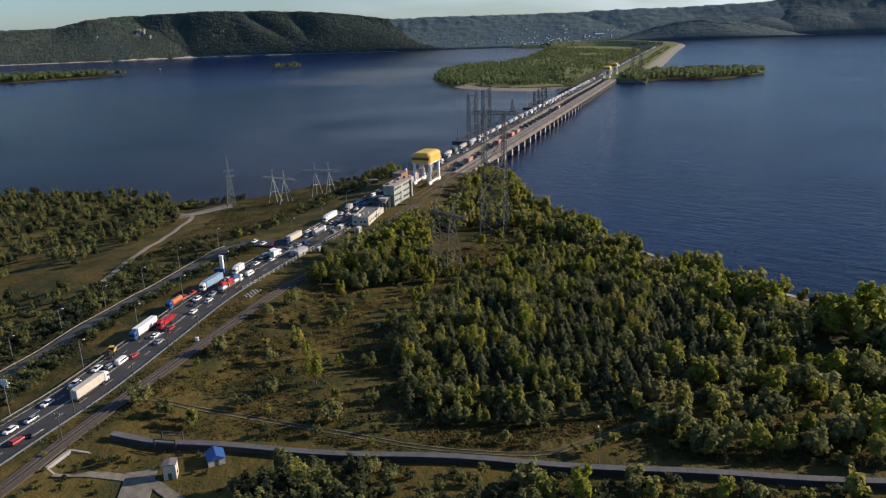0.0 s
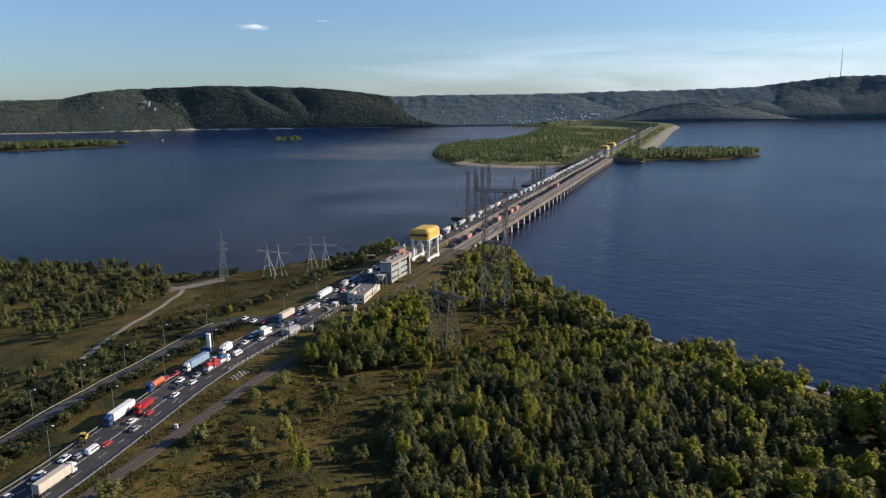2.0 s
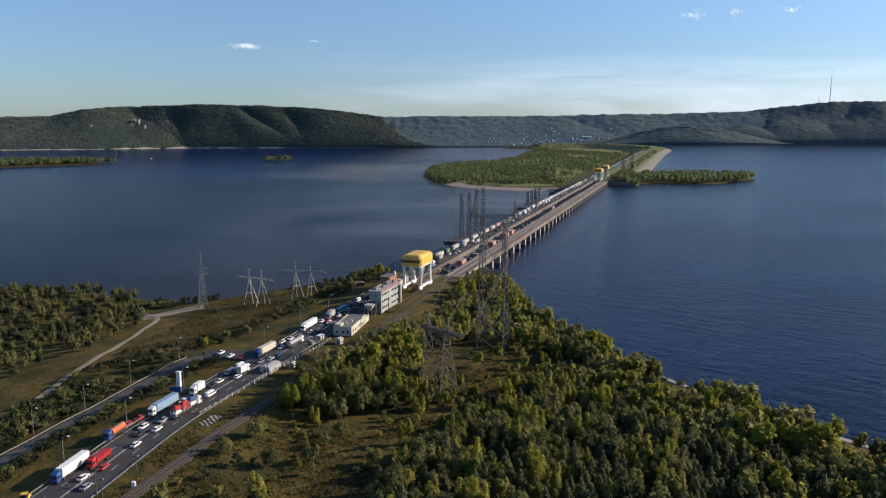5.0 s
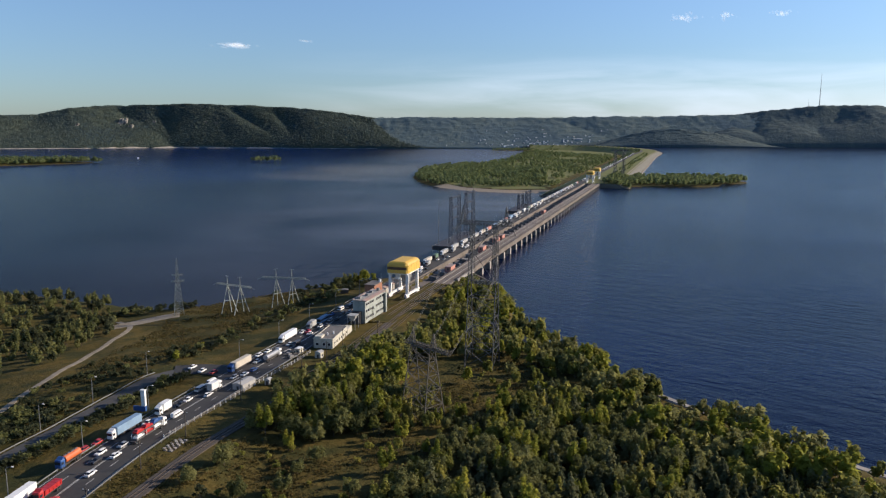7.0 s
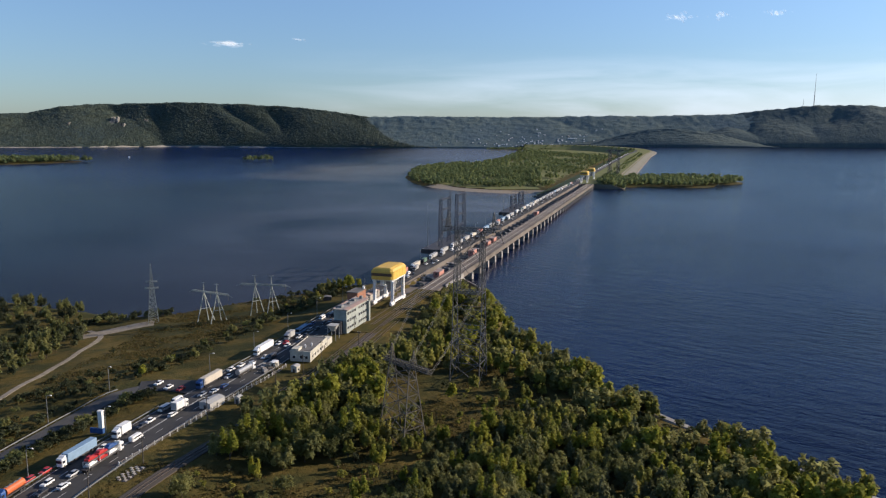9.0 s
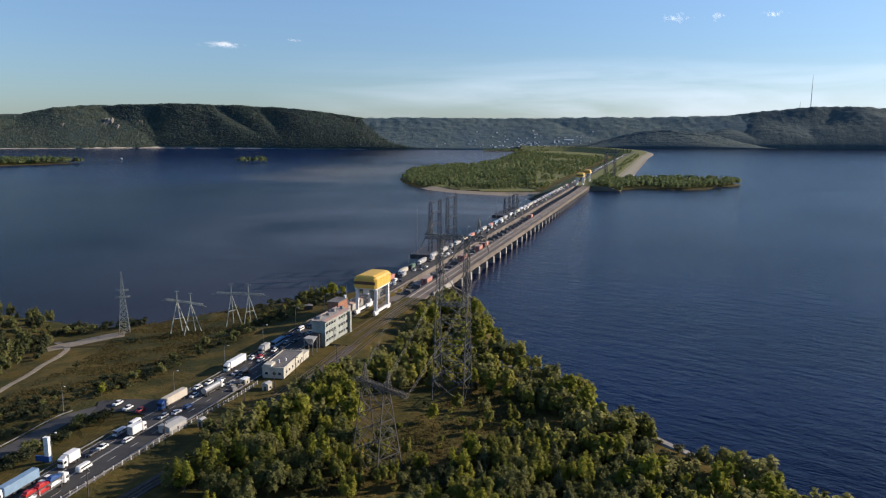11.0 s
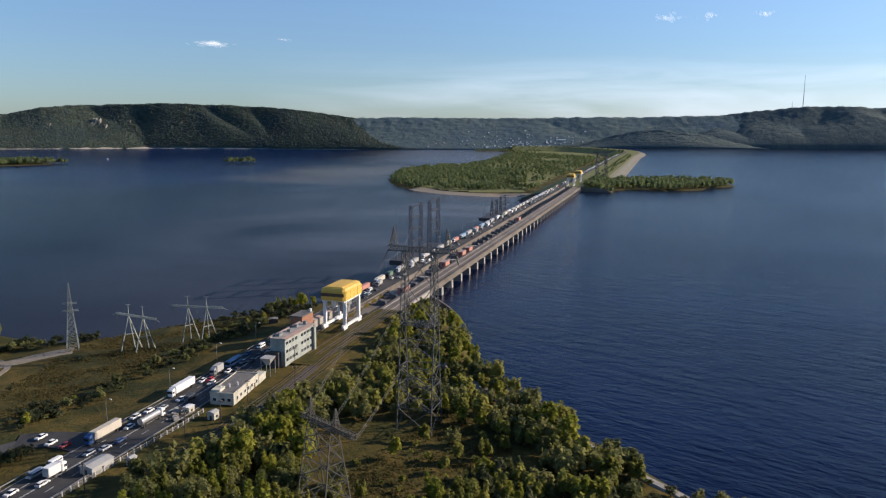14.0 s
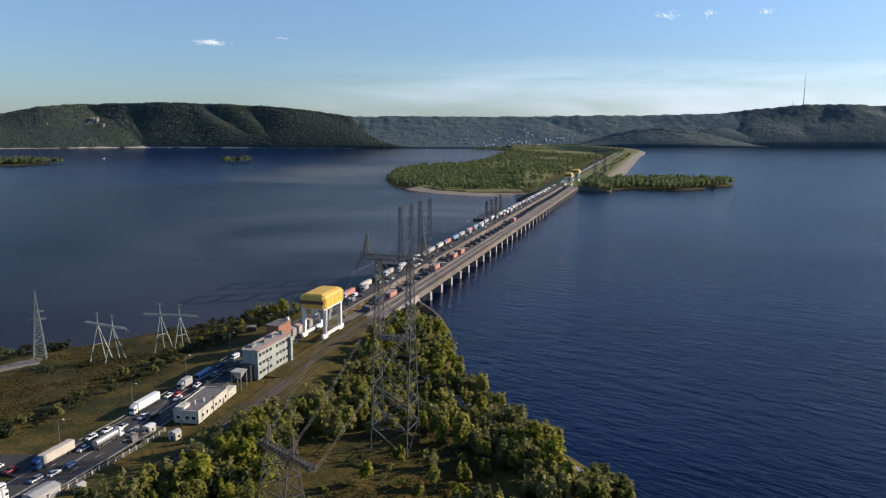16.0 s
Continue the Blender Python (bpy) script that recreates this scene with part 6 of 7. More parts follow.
fence = thing("railing_fence", "pale barred fence with white posts along the railway", "fence")
fence_bar = Geo().box(-0.04, -0.04, 0, 0.04, 0.04, 1.45).mesh("bar", M["concrete"])
fl = resample([(-93, 316), (-79, 355), (-69.3, 382.5), (-62, 401), (-57.3, 416)], 2.8)
for a, b in zip(fl, fl[1:]):
    d, z = (b - a).normalized(), -0.9
    n = Vector((d.y, -d.x, 0)) * 0.07
    a2, b2 = a + d * 0.15, b - d * 0.15
    for h in (0.4, 1.75):
        part("rail", Geo().beam(a2 + Vector((0, 0, z + h)), b2 + Vector((0, 0, z + h)), 0.11), M["concrete"], fence)
    for k in range(8):
        p = a2.lerp(b2, (k + 0.5) / 8)
        bar = part("bar", fence_bar, None, fence)
        bar.matrix_basis = pose(p.x, p.y, z + 0.35)
    part("post", Geo().box(a.x - 0.13, a.y - 0.13, z - 0.3, a.x + 0.13, a.y + 0.13, z + 2.1), M["white"], fence)


def lamp_post(tall):
    t = thing("street_lamp", "tall grey steel street lamp with a curved arm", "street lamp", group="street lamps of the highway")
    part("pole", Geo().tube((0, 0, -0.8), (0, 0, tall), 0.16, 0.09, 8), M["steel"], t)
    arm = Geo().tube((0, 0, tall), (0.5, 0, tall + 0.55), 0.07, 0.06, 6)
    arm.tube((0.5, 0, tall + 0.55), (1.9, 0, tall + 0.8), 0.06, 0.05, 6)
    part("arm", arm, M["steel"], t)
    part("lamp_head", Geo().box(1.7, -0.17, tall + 0.68, 2.6, 0.17, tall + 0.9, tx=0.15), M["white"], t)
    return t


def wood_pole():
    t = thing("power_pole", "brown wooden power pole with a short cross bar", "pole", group="power poles along the railway")
    part("pole", Geo().tube((0, 0, -0.8), (0, 0, 9.5), 0.18, 0.13, 8), M["wood"], t)
    part("cross_bar", Geo().box(-1.1, -0.07, 8.6, 1.1, 0.07, 8.8), M["wood"], t)
    for x in (-0.9, 0, 0.9):
        part("insulator", Geo().tube((x, 0, 8.8), (x, 0, 9.1), 0.08, n=6), M["white"], t)
    return t


lamp = lamp_post(10.5)
places = follow(ROAD, -11.6, 140, 365, 33) + follow(ROAD, -11.6, 400, 560, 36)
lamp.matrix_basis = pose(places[0][0], places[0][1], ground_at(*places[0][:2]), 0, 0, places[0][2])
for x, y, a in places[1:] + follow(BRANCH, -6.5, 120, 385, 26):
    copy_thing(lamp, pose(x, y, ground_at(x, y), 0, 0, a))
for s in range(640, 1520, 43):
    copy_thing(lamp, Matrix.Translation(SC(s, -215.6, 0.0)) @ pose(0, 0, 0, 0, 0, HEAD))
pole = wood_pole()
spots = [(-111.4, 190.3), (-115.2, 205.5), (-106.2, 228), (-99.1, 247.1), (-103.6, 253), (-95.1, 262), (-92.2, 292.7), (-86, 318), (-75.4, 353.4), (-58.1, 395), (-47.9, 404.4), (-42.8, 425.9), (-26.5, 441.9), (-31, 470)]
for k, (x, y) in enumerate(spots):
    m = pose(x, y, ground_at(x, y), 0, 0, -15)
    if k:
        copy_thing(pole, m)
    else:
        pole.matrix_basis = m
cabin = thing("relay_cabinet", "white relay cabinets beside the railway", "cabinet", pose(-95.3, 259.5, ground_at(-95.3, 259.5)))
part("body", Geo().soft_box(-0.6, -0.5, 0, 0.6, 0.5, 1.7, 0.08), M["white"], cabin)
part("door", Geo().box(0.61, -0.4, 0.15, 0.64, 0.4, 1.5), M["greytarp"], cabin)

# ---- vehicles ----


def wheels(t, xs, ys, r, w):
    for x in xs:
        for y in ys:
            part("wheel", Geo().tube((x - w / 2, y, r), (x + w / 2, y, r), r, n=12), M["tyre"], t)


def car(colour, words, kind="sedan", lights=True):
    t = thing("car", words, "car", group="cars on the highway")
    g = Geo()
    if kind == "van":
        g.soft_box(-0.98, -2.6, 0.45, 0.98, 2.6, 2.1, 0.35)
        g.box(-0.96, 2.4, 0.45, 0.96, 3.1, 1.25, ty=0.2, tx=0.08)
        part("windscreen", Geo().hull8([(-0.85, 2.62, 1.25), (0.85, 2.62, 1.25), (0.85, 2.9, 1.25), (-0.85, 2.9, 1.25)], [(-0.8, 2.3, 1.95), (0.8, 2.3, 1.95), (0.8, 2.5, 1.95), (-0.8, 2.5, 1.95)]), M["glass"], t)
        for x in (-1, 1):
            part("side_window", Geo().box(x * 0.985 - 0.02, -2.0, 1.25, x * 0.985 + 0.02, 2.2, 1.75), M["glass"], t)
        ys = (-1.7, 1.9)
    else:
        rear = -2.15 if kind == "sedan" else -2.2
        g.hull8([(-0.86, -2.2, 0.28), (0.86, -2.2, 0.28), (0.86, 2.15, 0.28), (-0.86, 2.15, 0.28)], [(-0.88, -2.22, 0.72), (0.88, -2.22, 0.72), (0.88, 2.2, 0.68), (-0.88, 2.2, 0.68)])
        g.hull8([(-0.88, -2.22, 0.72), (0.88, -2.22, 0.72), (0.88, 2.2, 0.68), (-0.88, 2.2, 0.68)], [(-0.8, -2.15, 0.95), (0.8, -2.15, 0.95), (0.78, 2.0, 0.86), (-0.78, 2.0, 0.86)])
        back = -1.5 if kind == "sedan" else -2.1
        part("cabin_glass", Geo().hull8([(-0.76, back - 0.35 * (kind == "sedan"), 0.9), (0.76, back - 0.35 * (kind == "sedan"), 0.9), (0.76, 1.05, 0.88), (-0.76, 1.05, 0.88)], [(-0.62, back + 0.15, 1.4), (0.62, back + 0.15, 1.4), (0.62, 0.3, 1.4), (-0.62, 0.3, 1.4)]), M["glass"], t)
        part("roof", Geo().box(-0.62, back + 0.15, 1.4, 0.62, 0.35, 1.47, taper=0.08), M[colour], t)
        ys = (-1.35, 1.35)
    part("body", g, M[colour], t)
    for x in (-0.6, 0.6) if lights else ():
        part("headlight", Geo().box(x - 0.2, 2.13 if kind != "van" else 3.0, 0.55, x + 0.2, 2.22 if kind != "van" else 3.11, 0.7), M["white"], t)
        part("tail_light", Geo().box(x - 0.16, -2.26 if kind != "van" else -2.64, 0.62, x + 0.16, -2.2 if kind != "van" else -2.58, 0.8), M["red"], t)
    wheels(t, (-0.8, 0.8), ys, 0.32, 0.22)
    return t


def lorry(cab, load, words, long=13.4, style="box"):
    """A lorry heading along +y, centred on its middle."""
    t = thing("lorry", words, "lorry", group="lorries on the highway")
    y1 = long / 2 + 1.2
    y0 = y1 - 2.3 - long - 0.3
    c = part("cab", Geo().soft_box(-1.22, y1 - 2.2, 0.6, 1.22, y1, 3.3, 0.25), M[cab], t)
    part("windscreen", Geo().box(-1.05, y1 - 0.02, 1.75, 1.05, y1 + 0.03, 2.7), M["glass"], c)
    for x in (-1, 1):
        part("side_window", Geo().box(x * 1.22 - 0.02, y1 - 1.4, 1.75, x * 1.22 + 0.02, y1 - 0.3, 2.55), M["glass"], c)
    part("wind_deflector", Geo().hull8([(-1.0, y1 - 2.0, 3.3), (1.0, y1 - 2.0, 3.3), (1.0, y1 - 0.6, 3.3), (-1.0, y1 - 0.6, 3.3)], [(-1.0, y1 - 2.0, 3.85), (1.0, y1 - 2.0, 3.85), (1.0, y1 - 1.7, 3.85), (-1.0, y1 - 1.7, 3.85)]), M[cab], c)
    part("chassis", Geo().box(-0.9, y0, 0.75, 0.9, y1 - 0.4, 1.1), M["dark"], t)
    b0, b1 = y0, y1 - 2.6
    if style == "box":
        part("trailer_body", Geo().soft_box(-1.27, b0, 1.15, 1.27, b1, 4.0, 0.1), M[load], t)
        part("trailer_door", Geo().box(-1.15, b0 - 0.04, 1.3, 1.15, b0 - 0.01, 3.85), M["greytarp"], t)
        part("side_skirt", Geo().box(-1.2, b0 + 3.6, 0.55, 1.2, b1 - 3, 1.12), M["dark"], t)
    elif style == "tank":
        part("tank", Geo().tube((0, b0 + 0.2, 2.35), (0, b1 - 0.1, 2.35), 1.2, n=16), M[load], t)
        for k in range(3):
            part("hatch", Geo().tube((0, b0 + long * (0.25 + 0.25 * k), 3.5), (0, b0 + long * (0.25 + 0.25 * k), 3.75), 0.3, n=8), M["dark"], t)
        part("walkway", Geo().box(-0.35, b0 + 0.6, 3.52, 0.35, b1 - 0.6, 3.58), M["steel"], t)
    elif style == "tipper":
        part("tipper_body", Geo().hull8([(-1.1, b0, 1.2), (1.1, b0, 1.2), (1.1, b1, 1.2), (-1.1, b1, 1.2)], [(-1.27, b0 - 0.2, 2.8), (1.27, b0 - 0.2, 2.8), (1.27, b1, 2.8), (-1.27, b1, 2.8)]), M[load], t)
        for k in range(4):
            part("rib", Geo().box(-1.32, b0 + 0.5 + k * (long - 1.5) / 3.5, 1.4, 1.32, b0 + 0.65 + k * (long - 1.5) / 3.5, 2.85), M[load], t)
    axles = (y1 - 0.9, y1 - 3.4, b0 + 1.0, b0 + 2.3) if long > 10 else (y1 - 0.9, b0 + 1.0, b0 + 2.2)
    wheels(t, (-1.05, 1.05), axles, 0.5, 0.36)
    return t


def car_carrier():
    t = lorry("white", "steel", "car transporter loaded with red and white cars", 15.5, "open")
    for z in (1.25, 3.0):
        part("deck", Geo().box(-1.25, -8.0, z, 1.25, 6.2, z + 0.12), M["steel"], t)
    for x in (-1.2, 1.2):
        for y in (-7.8, -3, 1.5, 6):
            part("deck_post", Geo().beam((x, y, 1.2), (x, y, 3.1), 0.14), M["white"], t)
    for k, (y, z, colour) in enumerate(((-5.6, 1.37, "white"), (-0.8, 1.37, "red"), (4.0, 1.37, "white"), (-5.6, 3.12, "red"), (-0.9, 3.12, "red"), (3.8, 3.12, "blue"))):
        g = Geo().hull8([(-0.85, y - 2.1, z + 0.15), (0.85, y - 2.1, z + 0.15), (0.85, y + 2.1, z + 0.15), (-0.85, y + 2.1, z + 0.15)], [(-0.82, y - 2.1, z + 0.8), (0.82, y - 2.1, z + 0.8), (0.82, y + 2.0, z + 0.75), (-0.82, y + 2.0, z + 0.75)])
        g.hull8([(-0.78, y - 1.7, z + 0.8), (0.78, y - 1.7, z + 0.8), (0.78, y + 0.9, z + 0.8), (-0.78, y + 0.9, z + 0.8)], [(-0.65, y - 1.3, z + 1.35), (0.65, y - 1.3, z + 1.35), (0.65, y + 0.3, z + 1.35), (-0.65, y + 0.3, z + 1.35)])
        part("loaded_car", g, M[colour], t)
    return t


def bus(colour, words):
    t = thing("bus", words, "bus", group="buses on the highway")
    part("body", Geo().soft_box(-1.25, -5.5, 0.5, 1.25, 5.5, 3.1, 0.2), M[colour], t)
    for x in (-1, 1):
        for k in range(6):
            part("side_window", Geo().box(x * 1.26 - 0.02, -5.0 + k * 1.7, 1.6, x * 1.26 + 0.02, -3.5 + k * 1.7, 2.5), M["glass"], t)
    part("windscreen", Geo().box(-1.1, 5.48, 1.3, 1.1, 5.53, 2.7), M["glass"], t)
    wheels(t, (-1.1, 1.1), (-3.4, 3.4), 0.48, 0.3)
    return t


tang = [(p.y, math.degrees(math.atan2(-d.x, d.y))) for p, d in ((road_line[i], road_line[i + 1] - road_line[i]) for i in range(len(road_line) - 1))]


def road_turn(y):
    return float(np.interp(y, [a for a, _ in tang], [b for _, b in tang]))


used = {}


def park(make, key, x, y, away, z=0.02):
    """Puts a vehicle on the road, heading away along it or back; repeats share their meshes."""
    m = pose(x, y, z, 0, 0, road_turn(y) + (0 if away else 180))
    if key in used:
        return copy_thing(used[key], m)
    used[key] = make()
    used[key].matrix_basis = m
    return used[key]


L = {
    "beige": lambda: lorry("white", "beige", "white lorry with a long beige trailer"),
    "whiteblue": lambda: lorry("blue", "white", "blue lorry with a long white trailer"),
    "bluebeige": lambda: lorry("blue", "beige", "blue lorry with a beige tarpaulin trailer"),
    "whiteblutarp": lambda: lorry("white", "bluetarp", "white lorry with a pale blue tarpaulin trailer"),
    "white": lambda: lorry("white", "white", "white lorry with a plain white trailer"),
    "grey": lambda: lorry("white", "greytarp", "white lorry with a grey tarpaulin trailer"),
    "green": lambda: lorry("black", "green", "dark lorry with a green tarpaulin body", 7.0),
    "salmon": lambda: lorry("white", "salmon", "white lorry with a faded red trailer"),
    "smallwhite": lambda: lorry("white", "white", "small white box lorry", 5.0),
    "smallgrey": lambda: lorry("silver", "greytarp", "small silver lorry with grey body", 5.5),
    "redtip": lambda: lorry("red", "red", "red tipper lorry with an open body", 7.5, "tipper"),
    "orangetank": lambda: lorry("blue", "orange", "blue lorry with an orange tank", 7.5, "tank"),
    "silvertank": lambda: lorry("white", "silver", "white lorry with a silver fuel tank", 10.5, "tank"),
    "carrier": car_carrier,
    "bus": lambda: bus("bluetarp", "pale blue coach with a row of dark windows"),
}
for key, x, y, away in (("beige", -117.2, 221, True), ("whiteblue", -118.6, 268, False), ("redtip", -112.8, 275, False), ("orangetank", -116.6, 296, False), ("carrier", -99.2, 319, True), ("whiteblutarp", -108.6, 321, False),
                        ("smallwhite", -101.3, 339, False), ("bluebeige", -85.6, 392, False), ("silvertank", -73.4, 405.5, True), ("white", -72.2, 437, False), ("smallgrey", -63.6, 459, False), ("bus", -59.2, 472, False),
                        ("smallwhite", -88.6, 363.5, True)):
    park(L[key], key, x, y, away)
CARS = {c + k: (c, k) for c in ("white", "silver", "black", "red", "blue") for k in ("sedan", "hatch", "van") if not (k == "van" and c in ("red", "blue"))}


def put_car(key, x, y, away, z=0.02):
    c, k = CARS[key]
    word = {"sedan": "saloon car", "hatch": "hatchback car", "van": "delivery van"}[k]
    return park(lambda: car(c, f"{c} {word} on the asphalt road", k), "car" + key, x, y, away, z)


for key, x, y, away in (("whitesedan", -129.5, 196, False), ("silversedan", -126.6, 202, False), ("redhatch", -124.2, 190, True), ("blackhatch", -121.0, 194, True), ("whitesedan", -127.0, 212, False), ("redsedan", -121.5, 222, False), ("whitehatch", -124.6, 225, False),
                        ("whitesedan", -122.3, 236, False), ("silverhatch", -118.6, 238, True), ("whitevan", -116.0, 241, True), ("redhatch", -113.6, 246, True), ("silversedan", -109.0, 258, True),
                        ("whitesedan", -112.7, 264, True), ("redsedan", -109.4, 271, True), ("whitesedan", -106.0, 288, True), ("redhatch", -116.1, 305, False), ("redsedan", -113.9, 311, False), ("whitehatch", -109.4, 303, False), ("whitesedan", -103.6, 301, True),
                        ("blackhatch", -108.2, 297, False), ("silversedan", -104.4, 309, False), ("whitesedan", -103.2, 328, False), ("whitevan", -95.0, 335, True), ("whitesedan", -95.8, 351, False), ("silvervan", -94.4, 363, False), ("whitehatch", -89.4, 357, True),
                        ("whitevan", -92.2, 371, False), ("blacksedan", -97.0, 346, False), ("whitesedan", -80.8, 382, True), ("silverhatch", -84.5, 378, False), ("whitesedan", -79.5, 399.7, False), ("blackhatch", -83.4, 403, False), ("whitehatch", -80.8, 409, False),
                        ("whitesedan", -77.8, 415, False), ("bluehatch", -78.2, 388, True), ("silversedan", -73.5, 418, False), ("whitesedan", -69.5, 427, False), ("blackvan", -66.0, 428, False), ("whitesedan", -67.0, 449, False), ("redhatch", -64.0, 450, False),
                        ("whitehatch", -62.5, 446, False), ("whitesedan", -59.0, 461, False), ("blacksedan", -56.0, 463, False), ("silverhatch", -55.5, 474, False), ("blacksedan", -52.0, 476, False), ("bluesedan", -56.0, 487, False), ("blackhatch", -50.0, 488, False),
                        ("silversedan", -46.5, 492, False), ("whitevan", -52.0, 499, False), ("blackvan", -47.5, 505, False), ("bluehatch", -43.0, 506, False), ("blacksedan", -43.0, 520, False), ("whitesedan", -47.0, 514, False), ("silvervan", -39.0, 528, False)):
    put_car(key, x, y, away)
for x, y, key in ((-100.7, 386, "whitesedan"), (-95.1, 384, "redsedan"), (-106.5, 391, "whitesedan")):
    put_car(key, x, y, False, 0.2)

# the queue on the dam and beyond
rq = np.random.default_rng(21)
s = 560.0
names = ["white", "grey", "grey", "smallwhite", "grey", "beige", "whiteblutarp", "smallgrey", "beige", "smallgrey", "salmon", "grey", "green"]
while s < 1515:
    key = names[int(rq.integers(len(names)))]
    half = 5 if key.startswith("small") or key == "green" else 9
    s += half
    p = SC(s, -212.6 + 0.4 * rq.random(), 0.04)
    used_m = Matrix.Translation(p) @ pose(0, 0, 0, 0, 0, HEAD + 180)
    if key not in used:
        park(L[key], key, 0, 0, False)
        used[key].matrix_basis = used_m
    else:
        copy_thing(used[key], used_m)
    s += half + 4 + 10 * rq.random()
plain = [k for k in CARS if not k.startswith(("red", "blue"))]
for c, gap, away in ((-208.4, 26, False), (-204.2, 48, True)):
    s = 555.0 + gap * rq.random()
    while s < 1515:
        key = plain[int(rq.integers(len(plain)))]
        if rq.random() < 0.2 and c < -206:
            copy_thing(used["smallwhite" if rq.random() < 0.5 else "smallgrey"], Matrix.Translation(SC(s, c, 0.04)) @ pose(0, 0, 0, 0, 0, HEAD + 180))
            s += 6
        else:
            cc, kk = CARS[key]
            ob = park(lambda: car(cc, f"{cc} car queuing on the dam road", kk, False), "dam" + key, 0, 0, away)
            ob.matrix_basis = Matrix.Translation(SC(s, c, 0.04)) @ pose(0, 0, 0, 0, 0, HEAD + (0 if away else 180))
        s += 7 + gap * rq.random()
for s in np.arange(1580, 3300, 45.0):
    key = ("white", "smallwhite", "grey", "smallgrey")[int(rq.integers(4))]
    copy_thing(used[key], Matrix.Translation(SC(s + 6 * rq.random(), -211, 0.08)) @ pose(0, 0, 0, 0, 0, HEAD + 180))

# gate hoists in the trough of the dam


def gate_hoist():
    t = thing("gate_hoist", "dark steel gate hoist between the deck walls", "hoist", group="gate hoists of the dam")
    part("frame", Geo().box(-3.6, -2.6, 0, 3.6, 2.6, 1.3, taper=0.2), M["old_steel"], t)
    part("drum", Geo().tube((-2.6, 0, 1.9), (2.6, 0, 1.9), 0.85, n=10), M["old_steel"], t)
    part("motor_box", Geo().soft_box(1.2, -2.2, 1.3, 3.2, -0.9, 2.7, 0.2), M["old_steel"], t)
    part("hood", Geo().box(-3.4, 0.9, 1.3, -1.0, 2.4, 3.0, taper=0.25), M["old_steel"], t)
    return t


hoist_unit, first = gate_hoist(), True
for s in np.arange(566, 1510, BAY * 0.75):
    m = Matrix.Translation(SC(s, -190.8 + 1.2 * math.sin(s), -2.4)) @ pose(0, 0, 0, 0, 0, HEAD)
    if first:
        hoist_unit.matrix_basis, first = m, False
    else:
        copy_thing(hoist_unit, m)
hut = thing("hoist_hut", "faded red steel hut on the dam", "hut", Matrix.Translation(SC(600, -187.6, -0.0)) @ pose(0, 0, 0, 0, 0, HEAD), group="red huts on the dam")
part("body", Geo().soft_box(-2.4, -6.0, -2.4, 2.4, 6.0, 2.6, 0.2), M["salmon"], hut)
part("roof", Geo().box(-2.6, -6.2, 2.6, 2.6, 6.2, 2.8), M["pink_roof"], hut)
part("door", Geo().box(-0.6, -6.05, 0.0, 0.6, -6.01, 2.0), M["brown"], hut)
for s in (700, 752, 775, 1010):
    copy_thing(hut, Matrix.Translation(SC(s, -188.4, 0.0)) @ pose(0, 0, 0, 0, 0, HEAD))

# ---- far things ----
mast = thing("television_mast", "slender television mast on the far hill", "mast", pose(2592, 4990, 264))
part("lower_section", Geo().tube((0, 0, -30), (0, 0, 108), 2.8, 1.8, 6), M["greytarp"], mast)
part("upper_section", Geo().tube((0, 0, 108), (0, 0, 200), 1.6, 0.6, 6), M["greytarp"], mast)
m2 = thing("radio_mast", "short radio mast on the far hill", "mast", pose(2520, 4990, 262))
part("shaft", Geo().tube((0, 0, -30), (0, 0, 36), 1.6, 0.6, 6), M["greytarp"], m2)
far_pylon = thing("far_pylon", "dark lattice pylon on the island by the dam", "pylon", Matrix.Translation(SC(1720, -150, -3)) @ pose(0, 0, 0, 0, 0, HEAD), group="pylons by the far dam")
for x in (-9, 9):
    part("column", lattice(Geo(), (2.6, 2.6), (1.2, 1.2), 0, 62, 8, 0.5, 0.35, (x, 0), (x, 0)), M["old_steel"], far_pylon)
part("cross_arm", truss(Geo(), (-18, 0, 62), (18, 0, 62), 2.4, 2.4, 10, 0.4), M["old_steel"], far_pylon)
copy_thing(far_pylon, Matrix.Translation(SC(1760, -150, -3)) @ pose(0, 0, 0, 0, 0, HEAD))
town = Geo()
rt = np.random.default_rng(9)
fh = far_hills.data.vertices
fnx = len(fh) // 45
for k in range(110):
    f = rt.normal() * 0.6
    i, j = int((4600 + 760 + f * 420) / 13), 2 + int(abs(rt.normal()) * 9)
    if j > 30:
        continue
    p = fh[j * fnx + i].co
    w, d, h = (60, 14, 7) if k == 7 else (rt.uniform(4, 11), 9, rt.uniform(2, 5))
    town.box(p.x, p.y, p.z - 12, p.x + w, p.y + d, p.z + h)
    town.box(p.x - 0.5, p.y - 0.5, p.z + h, p.x + w + 0.5, p.y + d + 0.5, p.z + h + 1.5, ty=d * 0.4)
tagged(part("far_town", town, M["white"]), "scattered pale houses of the far town", "houses", kind="stuff")
